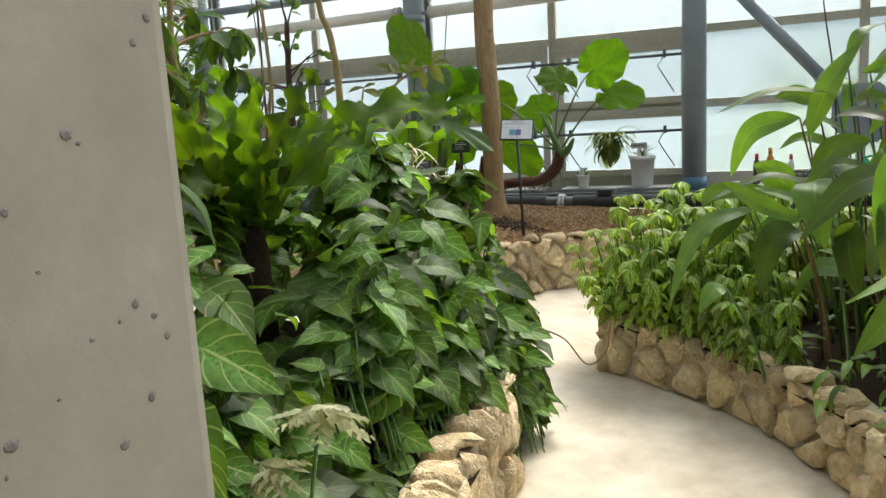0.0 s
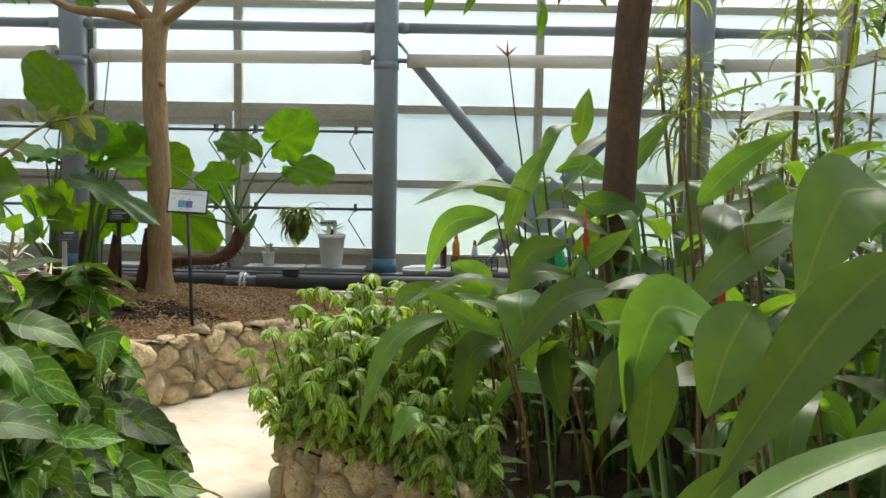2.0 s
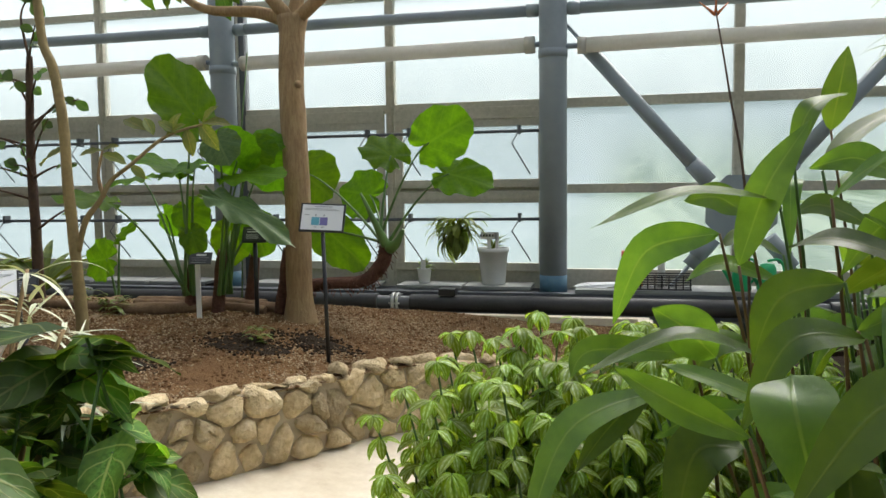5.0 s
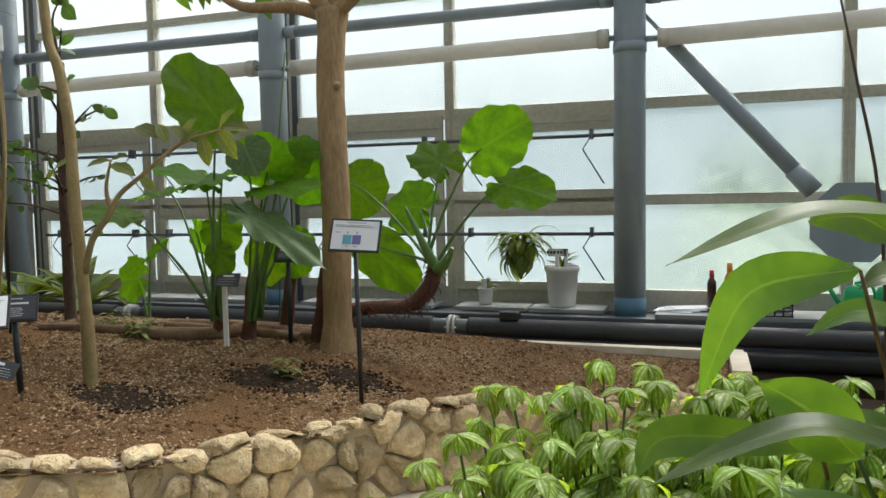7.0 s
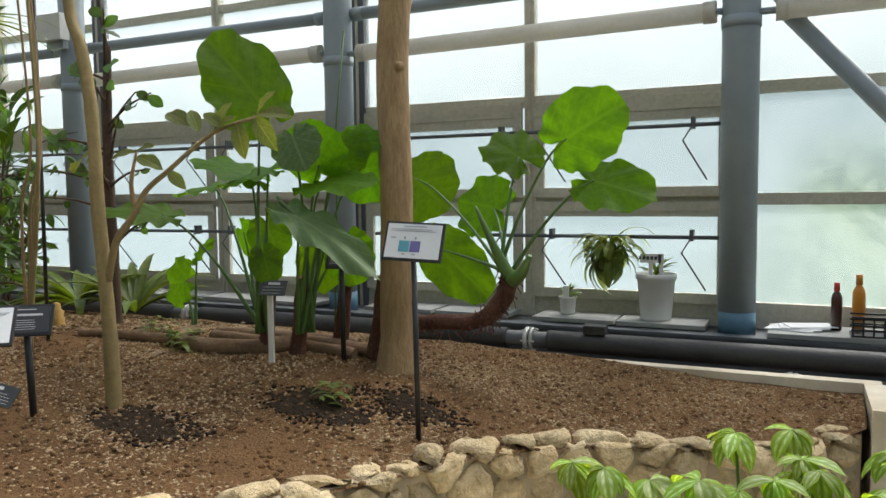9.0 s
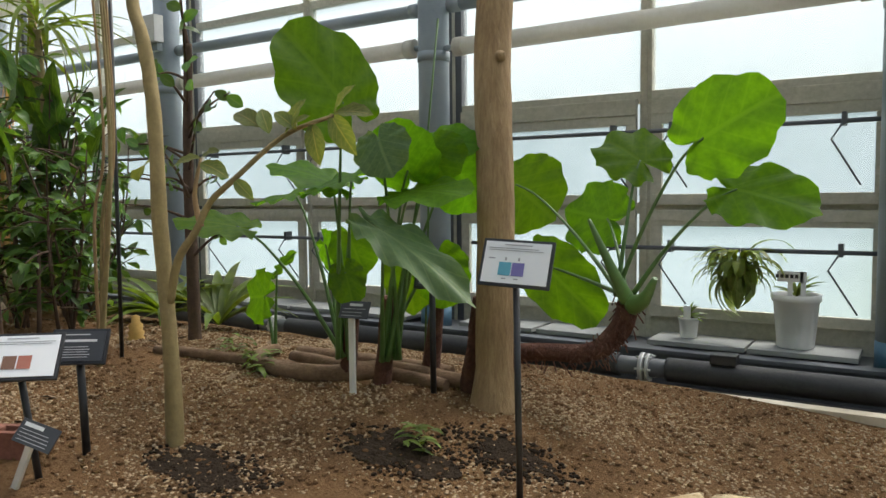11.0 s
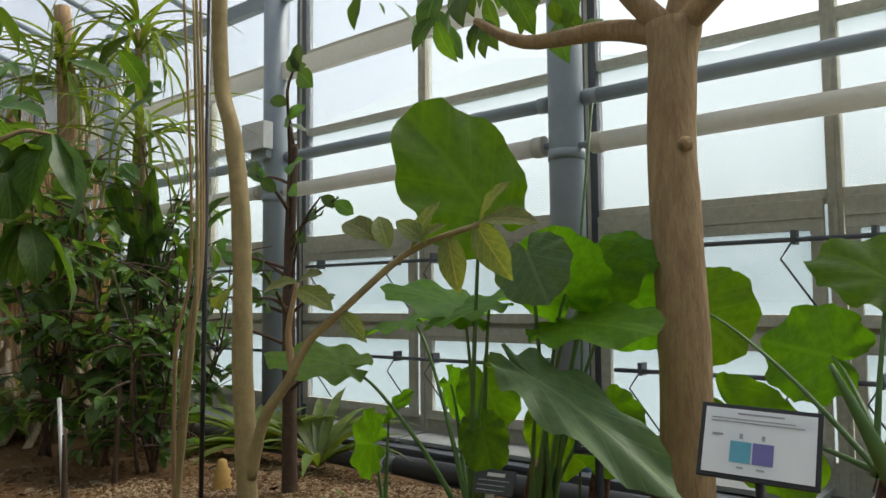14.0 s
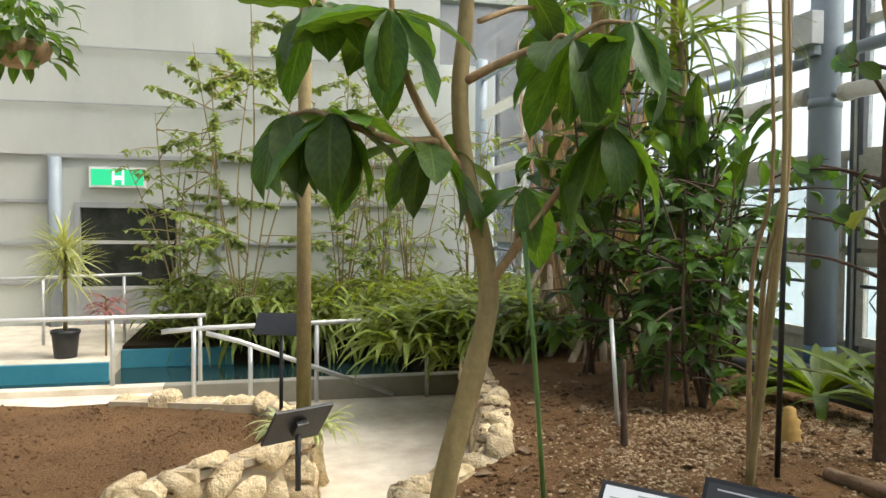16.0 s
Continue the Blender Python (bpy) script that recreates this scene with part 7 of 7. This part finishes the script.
thing("palm_sheath", bm, worn("ochre_husk", (0.42, 0.25, 0.06), (0.55, 0.36, 0.1), (0.3, 0.17, 0.05), 12, 50, 0.8), "ribbed ochre husk standing on the soil", "husk")
for x, y, t in ((-5.2, 6.1, (-5.22, 6.1, 1.2)), (-5.7, 6.6, (-5.65, 6.6, 1.4))):
    thing("bare_sapling", tube(bmesh.new(), swept((x, y, soil_height(x, y) - 0.04), t, 0.0, 5), lerps(0.018, 0.01, 11), 8, bump=0.15), BARK_DARK, "thin bare dark sapling in the soil", "sapling", "bare saplings")

# ---- the large-leaved tree beside the path ----
lt = root("large_leaved_tree", (-4.5, 5.02, soil_height(-4.5, 5.02) - 0.02), "crooked pale-barked tree with large drooping dark leaves", "tree")
sp = spline([(-4.5, 5.02, 0.55), (-4.5, 5.05, 0.89), (-4.5, 5.14, 1.25), (-4.5, 5.21, 1.54), (-4.5, 5.18, 1.78), (-4.5, 5.13, 1.97), (-4.5, 5.1, 2.24), (-4.5, 5.12, 2.53), (-4.45, 5.15, 3.2), (-4.4, 5.2, 4.0)], 5)
part("trunk", tube(bmesh.new(), sp, lerps(0.046, 0.02, len(sp)), 14, bump=0.14), BARK_GREY, lt)
for pts in ([(-4.5, 5.13, 1.98), (-4.45, 4.96, 2.19), (-4.43, 4.87, 2.4), (-4.4, 4.84, 2.62)], [(-4.47, 5.02, 2.1), (-4.46, 4.85, 2.1), (-4.45, 4.67, 2.16)], [(-4.5, 5.2, 1.6), (-4.4, 5.3, 1.78), (-4.3, 5.42, 1.98), (-4.2, 5.5, 2.12)], [(-4.5, 5.1, 2.3), (-4.4, 5.3, 2.4), (-4.3, 5.42, 2.42)],
            [(-4.43, 4.87, 2.4), (-4.5, 4.75, 2.5), (-4.7, 4.63, 2.58)]):
    q = spline(pts, 4)
    part("branch", tube(bmesh.new(), q, lerps(0.018, 0.008, len(q)), 8, bump=0.1), BARK, lt)
BIG = [blade(0.46, 0.55, d, 0.14, 0.04, 0.8, 9, 4, seed=i) for i, d in enumerate((35, 55, 15))]
BIGM = [with_plan("leaf", *b, BROAD) for b in BIG]
for wx, wy, wz, n, joint in ((-4.45, 4.67, 2.17, 12, (-4.46, 4.8, 2.12)), (-4.5, 4.99, 2.1, 10, (-4.47, 5.04, 2.06)), (-4.4, 4.84, 2.5, 9, (-4.43, 4.86, 2.42)), (-4.3, 5.42, 2.42, 7, (-4.35, 5.36, 2.4)), (-4.2, 5.5, 2.13, 9, (-4.25, 5.46, 2.06)),
                             (-4.45, 5.32, 1.95, 5, (-4.42, 5.28, 1.75)), (-4.6, 4.53, 2.18, 6, (-4.45, 4.7, 2.14)), (-4.2, 5.58, 2.46, 6, (-4.3, 5.42, 2.42)), (-4.7, 4.63, 2.58, 9, (-4.65, 4.66, 2.56)), (-4.6, 5.5, 2.6, 5, (-4.45, 5.15, 2.5))):
    w = Vector((wx, wy, wz))
    q = swept(joint, w, 0.03, 4)
    part("twig", tube(bmesh.new(), q, lerps(0.011, 0.007, len(q)), 8), BARK, lt)
    for k in range(n):
        a = 6.283 * k / n + rnd(-0.3, 0.3)
        ln = rnd(0.24, 0.38)
        fall = rnd(-1.8, 0.1)
        d = Vector((math.cos(a), math.sin(a), fall)).normalized()
        b = w + Vector((math.cos(a), math.sin(a), 0)) * 0.012
        place("leaf", BIGM[RNG.randrange(3)], leaf_pose(b, b + d * ln, (math.cos(a) * 0.8 + rnd(-0.3, 0.3), math.sin(a) * 0.8 + rnd(-0.3, 0.3), 0.7), ln * rnd(0.8, 1.0)), lt)
ps = []
for k in range(45):
    q = Vector((rnd(-5.2, -4.0), rnd(4.7, 6.2), rnd(2.62, 4.0)))
    a = rnd(0, 6.28)
    ps.append(leaf_pose(q, q + Vector((math.cos(a) * 0.19, math.sin(a) * 0.19, -rnd(0.05, 0.2))), (rnd(-0.4, 0.4), -0.4, 1)))
foliage("crown", BIG, ps, BROAD, lt)
thing("plant_stake", tube(bmesh.new(), [(-4.28, 5.36, 0.6), (-4.3, 5.3, 1.45), (-4.32, 5.27, 1.8)], 0.008, 8), GREEN_STEM, "green plant stake beside the crooked tree", "stake")

# ---- the end of the house: ramp rail, pool, groundcover ----
structure("floor_platform", boxm((X0, -2.95, -0.02), (-10.6, 2.95, 0.36), 0.01), CONCRETE, "pale concrete floor before the door", "floor")
BLUE = worn("pool_blue_paint", (0.02, 0.2, 0.28), (0.05, 0.3, 0.38), (0.06, 0.22, 0.28), 3, 30, 0.5)
bm = bmesh.new()
box(bm, (-11.4, 2.955, -0.02), (-11.3, 4.2, 0.36))
box(bm, (-10.595, 1.0, -0.02), (-10.53, 2.95, 0.355))
structure("wall_pool_basin", bm, BLUE, "turquoise painted pool wall", "pool")
m, n, l, b = material("dark_water", 0.04)
b.inputs["Base Color"].default_value = (0.012, 0.03, 0.03, 1)
bump(n, l, b, noise_tex(n, l, 6, 3), 0.08, 0.02)
structure("water", boxm((-11.295, 0.3, -0.02), (-9.36, 6.2, 0.16)), m, "still dark pool water", "water")
structure("kerb_pool", boxm((-9.355, 0.3, -0.02), (-9.2, 6.3, 0.36), 0.01), CONCRETE, "low concrete pool kerb", "kerb")
structure("kerb_ramp", boxm((-8.75, 3.7, 0.2), (-8.6, 6.3, 0.48), 0.01), PILLAR, "grey concrete kerb below the hand rail", "kerb")
structure("ground_end_bed", boxm((X0, 2.955, -0.02), (-11.405, 8.42, 0.4)), DAMP_AND_SHADE, "dark soil of the bed behind the pool", "soil")
structure("ground_corner_bed", boxm((-11.4, 6.305, -0.02), (-9.05, 8.42, 0.4)), DAMP_AND_SHADE, "dark soil of the corner bed", "soil")


def rail(pts, posts, label, foot):
    r = root("hand_rail", (posts[0][0], posts[0][1], foot), label, "hand rail", "hand rails")
    part("top_rail", tube(bmesh.new(), pts, 0.021, 12), GALV, r)
    for x, y, z in posts:
        part("post", tube(bmesh.new(), [(x, y, foot), (x, y, z)], 0.019, 10), GALV, r)
    return r


rail([(-8.5, 3.7, 0.94), (-8.52, 4.0, 0.96), (-8.55, 6.15, 1.01)], [(-8.5, 3.95, 0.96), (-8.54, 4.95, 0.98), (-8.55, 5.92, 1.0)], "galvanised tubular hand rail along the ramp", 0.29)
rail([(-8.44, 4.05, 0.93), (-8.44, 4.3, 0.86), (-8.44, 5.6, 0.36)], [(-8.44, 4.4, 0.82)], "galvanised rail that slopes down to the ramp", 0.29)
rail([(-9.28, 0.6, 0.95), (-9.28, 4.0, 0.98)], [(-9.28, 1.0, 0.96), (-9.28, 2.1, 0.96), (-9.28, 3.2, 0.97), (-9.28, 3.95, 0.97)], "galvanised hand rail along the pool", 0.35)
rail([(-11.9, 0.6, 1.12), (-11.9, 3.1, 1.2)], [(-11.9, 0.9, 1.12), (-11.9, 2.0, 1.15), (-11.9, 2.9, 1.18)], "galvanised hand rail before the door", 0.35)
# black signs in the pool bed
s = root("black_sign", (-6.5, 4.58, pool_soil(-6.5, 4.58)), "small black sign board on a thin post", "sign", "black signs")
part("post", tube(bmesh.new(), [(-6.5, 4.58, 0.62), (-6.5, 4.58, 1.2)], 0.012, 8), BLACK_PAINT, s)
part("board", flat((-0.13, -0.07), (0.13, 0.07), 0, 0.012, board_pose((-6.47, 4.56, 1.24), 70, 35)), BLACK_PAINT, s)
s = root("black_sign", (-5.5, 4.62, pool_soil(-5.5, 4.6)), "black sign seen from its back beside the path", "sign", "black signs")
part("post", tube(bmesh.new(), [(-5.5, 4.62, 0.6), (-5.5, 4.62, 0.86)], 0.014, 8), BLACK_PAINT, s)
m = board_pose((-5.5, 4.62, 0.9), -62, 38)
part("board", flat((-0.15, -0.11), (0.15, 0.11), 0, 0.014, m, 0.003), BLACK_PAINT, s)
part("socket", flat((-0.03, -0.04), (0.03, 0.04), -0.03, 0.03, m, 0.004), BLACK_PAINT, s)
# bare trunk with a striped tuft at its foot
t = root("bare_trunk_tree", (-6.35, 4.7, pool_soil(-6.35, 4.7)), "straight thin brown trunk in the bed", "tree")
part("trunk", tube(bmesh.new(), [(-6.35, 4.7, 0.6), (-6.37, 4.7, 2.0), (-6.38, 4.72, 4.6)], [0.044, 0.04, 0.03], 12, bump=0.1), BARK_GREY, t)
for z, dx, dy in ((2.9, -0.6, 0.3), (3.3, 0.5, 0.4), (3.7, -0.3, -0.6)):
    part("limb", tube(bmesh.new(), swept((-6.37, 4.7, z), (-6.37 + dx, 4.7 + dy, z + 0.7), 0.1, 4), lerps(0.022, 0.008, 9), 8), BARK, t)
t = root("striped_tuft", (-6.15, 4.66, pool_soil(-6.15, 4.66)), "low tuft of green strap leaves with white stripes", "plant")
ps = []
for k in range(150):
    a = rnd(0, 6.28)
    q = Vector((-6.15 + rnd(-0.12, 0.12), 4.7 + rnd(-0.14, 0.14), pool_soil(-6.15, 4.66)))
    ps.append(leaf_pose(q, q + Vector((math.cos(a), math.sin(a), rnd(0.4, 1.6))).normalized() * rnd(0.14, 0.28), (0, 0, 1), 0.3))
foliage("leaves", [blade(0.09, 0.3, 70, 0.2, 0, 1, 7, 2), blade(0.09, 0.3, 100, 0.2, 0, 1, 7, 2)], ps, YELLOWISH, t)
# groundcover of strap leaves behind the pool
GROUND_LEAF = leaf_material("groundcover_leaf", (0.08, 0.15, 0.035), (0.17, 0.26, 0.07), (0.16, 0.25, 0.08), 0.45, 0.0, 0.35, rand=0.5)
gc = root("groundcover", (-12.0, 6.0, 0.38), "dense bank of arching green strap leaves", "plant", "", "stuff")
ps = []
for k in range(3600):
    x, y = rnd(-13.4, -9.1), rnd(3.3, 8.4)
    if x > -11.4 and y < 6.35:
        if y > 4.1 and RNG.random() < 0.5:
            x = rnd(-11.9, -11.2)
            ps.append(leaf_pose(Vector((x, y, rnd(0.4, 0.9))), Vector((x + rnd(0.1, 0.6), y + rnd(-0.3, 0.3), rnd(0.3, 1.2))), (0, 0, 1), 0.6))
            continue
        x, y = rnd(-11.4, -9.1), rnd(6.35, 8.3)
    a = rnd(0, 6.28)
    q = Vector((x, y, 0.3 + 0.7 * RNG.random()))
    ps.append(leaf_pose(q, q + Vector((math.cos(a), math.sin(a), rnd(0.3, 1.4))).normalized() * rnd(0.45, 0.8), (0, 0, 1), 0.6))
for k in range(700):
    x, y = rnd(-8.55, -7.6), rnd(5.4, 6.9)
    a = rnd(0, 6.28)
    q = Vector((x, y, soil_height(x, y) + rnd(0.0, 0.3)))
    ps.append(leaf_pose(q, q + Vector((math.cos(a), math.sin(a), rnd(0.3, 1.4))).normalized() * rnd(0.35, 0.6), (0, 0, 1), 0.6))
foliage("leaves", [blade(0.09, 0.4, 90, 0.2, 0, 1, 5, 2), blade(0.09, 0.4, 60, 0.2, 0, 1, 5, 2)], ps, GROUND_LEAF, gc)
AIRY = leaf_material("pale_yellow_green_leaf", (0.12, 0.22, 0.08), (0.21, 0.33, 0.14), (0.24, 0.36, 0.16), 0.5, 0.0, 0.35, rand=0.3)
for x, y, h, sp, n in ((-11.6, 4.3, 4.8, 1.3, 4200), (-12.3, 5.6, 4.0, 1.2, 1800), (-12.6, 3.5, 3.2, 0.8, 700)):
    shrub((x, y, 0.34 if x < -11.4 else 0.14), h, sp, 6, n, 0.1, AIRY, "airy shrub with thin branches and light green leaves", shapes=[blade(0.5, 0.5, d, 0.1, 0, 0.9, 5, 2) for d in (20, 50)], low=0.35)
for x, y in ((-12.6, 6.6), (-10.4, 7.9), (-13.2, 6.2), (-14.2, 7.9)):
    shrub((x, y, 0.38), 3.6, 0.7, 6, 170, 0.2, LIGHT_LEAF, "tall bright green bushy plant by the glass", shapes=[blade(0.2, 0.35, 60, 0.15, 0, 1, 6, 2)])
# potted spiky plant
pp = (-10.95, 2.45, 0.36)
pot(pp, 0.15, 0.3, BLACK_PAINT, "black plastic pot holding a spiky plant")
t = root("spiky_potted_plant", (pp[0], pp[1], 0.62), "potted plant with a pale yellow-green spiky head", "plant")
part("stem", tube(bmesh.new(), [(pp[0], pp[1], 0.6), (pp[0], pp[1], 1.5)], 0.025, 10), BARK_GREY, t)
ps = []
for k in range(170):
    a, e = rnd(0, 6.28), rnd(-0.6, 1.3)
    q = Vector((pp[0], pp[1], rnd(1.2, 1.6)))
    ps.append(leaf_pose(q, q + Vector((math.cos(a) * math.cos(e), math.sin(a) * math.cos(e), math.sin(e))) * rnd(0.4, 0.6), (0, 0, 1), 0.45))
foliage("leaves", [blade(0.05, 0.3, 30, 0.2, 0, 1, 5, 2)], ps, YELLOWISH, t)
t = root("red_cordyline", (-11.0, 2.85, 0.36), "small plant with narrow red leaves", "plant")
ps = []
for k in range(40):
    a = rnd(0, 6.28)
    q = Vector((-11.0, 2.85, rnd(0.8, 1.0)))
    ps.append(leaf_pose(q, q + Vector((math.cos(a), math.sin(a), rnd(0.1, 0.9))).normalized() * 0.3, (0, 0, 1), 0.4))
foliage("leaves", [blade(0.07, 0.4, 60, 0.2, 0, 1, 5, 2)], ps, worn("red_leaf", (0.3, 0.06, 0.05), (0.45, 0.12, 0.1), (0.35, 0.08, 0.07), 8, 40, 0.6), t)
part("stem", tube(bmesh.new(), [(-11.0, 2.85, 0.35), (-11.0, 2.85, 1.0)], 0.012, 8), BARK_GREY, t)
# hanging basket
hb = root("hanging_basket", (-7.0, 3.08, 2.78), "hanging basket with bright green leaves on a wire", "basket")
part("bowl", lathe(bmesh.new(), (-7.0, 3.08, 2.74), [(0.08, 0), (0.16, 0.06), (0.19, 0.13), (0.17, 0.14)], 18), BARK, hb)
part("wire", tube(bmesh.new(), [(-7.0, 3.08, 2.87), (-7.0, 3.08, 7.235)], 0.004, 5), GALV, hb)
ps = []
for k in range(150):
    a = rnd(0, 6.28)
    q = Vector((-7.0, 3.08, 2.9)) + Vector((math.cos(a), math.sin(a), 0)) * rnd(0, 0.28) + Vector((0, 0, rnd(-0.12, 0.28)))
    ps.append(leaf_pose(q, q + Vector((math.cos(a), math.sin(a), rnd(-0.8, 0.4))).normalized() * rnd(0.1, 0.17), (0, 0, 1)))
foliage("leaves", SHRUB_SHAPE, ps, BROAD, hb)

# ---- the end wall ----
FRAME = worn("grey_aluminium_frame", (0.3, 0.31, 0.31), (0.42, 0.43, 0.43), (0.36, 0.37, 0.37), 3, 40, 0.45, metal=0.2, relief=0.08)
m, n, l, b = material("dark_door_glass", 0.08)
l.new(ramp(n, l, noise_tex(n, l, 3, 5), [(0.35, (0.015, 0.018, 0.015)), (0.7, (0.06, 0.065, 0.055))]), b.inputs["Base Color"])
DARK_GLASS = m
door = root("door_exit", (X0 + 0.02, 2.68, 0.36), "grey framed sliding door with dark glass", "door", "", "structure")
bm = bmesh.new()
for a, b2, c, d in ((1.95, 2.03, 0.36, 2.12), (3.32, 3.4, 0.36, 2.12), (2.03, 3.32, 2.04, 2.12), (2.03, 3.32, 0.36, 0.9)):
    box(bm, (X0 - 0.14, a, c), (X0 + 0.03, b2, d), 0.005)
part("door_frame", bm, FRAME, door)
part("pane", boxm((X0 - 0.08, 2.03, 0.9), (X0 - 0.06, 3.32, 2.04)), DARK_GLASS, door)
for z in (1.52, 0.86):
    part("push_bar", boxm((X0 + 0.005, 2.05, z), (X0 + 0.035, 3.3, z + 0.05), 0.006), GALV, door)
ex = root("exit_sign", (X0 + 0.06, 2.53, 2.35), "green and white lit exit sign with a running figure", "sign")
part("case", boxm((X0 + 0.005, 2.16, 2.33), (X0 + 0.09, 2.92, 2.62), 0.006), WHITE, ex)
m, n, l, b = material("lit_green", 0.4)
b.inputs["Base Color"].default_value = b.inputs["Emission Color"].default_value = (0.02, 0.45, 0.2, 1)
b.inputs["Emission Strength"].default_value = 0.5
part("face", boxm((X0 + 0.0905, 2.19, 2.36), (X0 + 0.094, 2.89, 2.59)), m, ex)
m, n, l, b = material("lit_white", 0.4)
b.inputs["Base Color"].default_value = b.inputs["Emission Color"].default_value = (0.7, 0.9, 0.8, 1)
b.inputs["Emission Strength"].default_value = 0.5
bm = bmesh.new()
box(bm, (X0 + 0.0945, 2.47, 2.37), (X0 + 0.096, 2.5, 2.58))
box(bm, (X0 + 0.0945, 2.6, 2.37), (X0 + 0.096, 2.63, 2.58))
box(bm, (X0 + 0.0945, 2.5, 2.44), (X0 + 0.096, 2.6, 2.5))
part("pictogram", bm, m, ex)
structure("trim_sheet_bar", boxm((X0 + 0.005, 1.6, 2.74), (X0 + 0.07, YJ, 2.8), 0.005), FRAME, "horizontal bar that holds the wall sheeting", "bar")
structure("trim_post", tube(bmesh.new(), [(X0 + 0.1, 1.72, 0.36), (X0 + 0.1, 1.72, 2.74)], 0.09, 16), STEEL, "pale blue-grey post beside the door", "post")
for y in (0.2, 3.9, 5.2, 6.5):
    structure("trim_stud", boxm((X0 + 0.004, y, 0.36), (X0 + 0.05, y + 0.06, 2.738), 0.004), FRAME, "grey wall stud", "stud")
for z in (0.95, 1.5, 2.1):
    structure("trim_wall_rail", boxm((X0 + 0.004, 3.45, z), (X0 + 0.04, YJ - 0.05, z + 0.05), 0.004), FRAME, "grey horizontal wall rail", "rail")
    structure("trim_wall_rail_side", boxm((X0 + 0.004, -2.9, z), (X0 + 0.04, 1.6, z + 0.05), 0.004), FRAME, "grey horizontal wall rail", "rail")
# loose translucent sheeting over the upper wall
bm = bmesh.new()
rows = []
for i in range(61):
    y = -2.9 + (YJ + 2.85) * i / 60
    rows.append([bm.verts.new((X0 + 0.06 + 0.03 * noise.noise(Vector((y * 1.6, z * 0.8, 0))) + 0.015 * noise.noise(Vector((y * 6, z * 2, 3))), y, z)) for z in lerps(2.78, EAVES, 16)])
for a, b2 in zip(rows, rows[1:]):
    for k in range(15):
        bm.faces.new((a[k], b2[k], b2[k + 1], a[k + 1])).smooth = True
ob = structure("wall_sheeting", bm, PALE_WALL, "wrinkled pale plastic sheeting on the end wall", "sheeting")
for z in (3.5, 4.3):
    structure("trim_seam", boxm((X0 + 0.09, -2.9, z), (X0 + 0.11, YJ - 0.05, z + 0.02)), FRAME, "thin seam strip across the sheeting", "seam")

# ---- the stones of the walls ----
lay_stones()
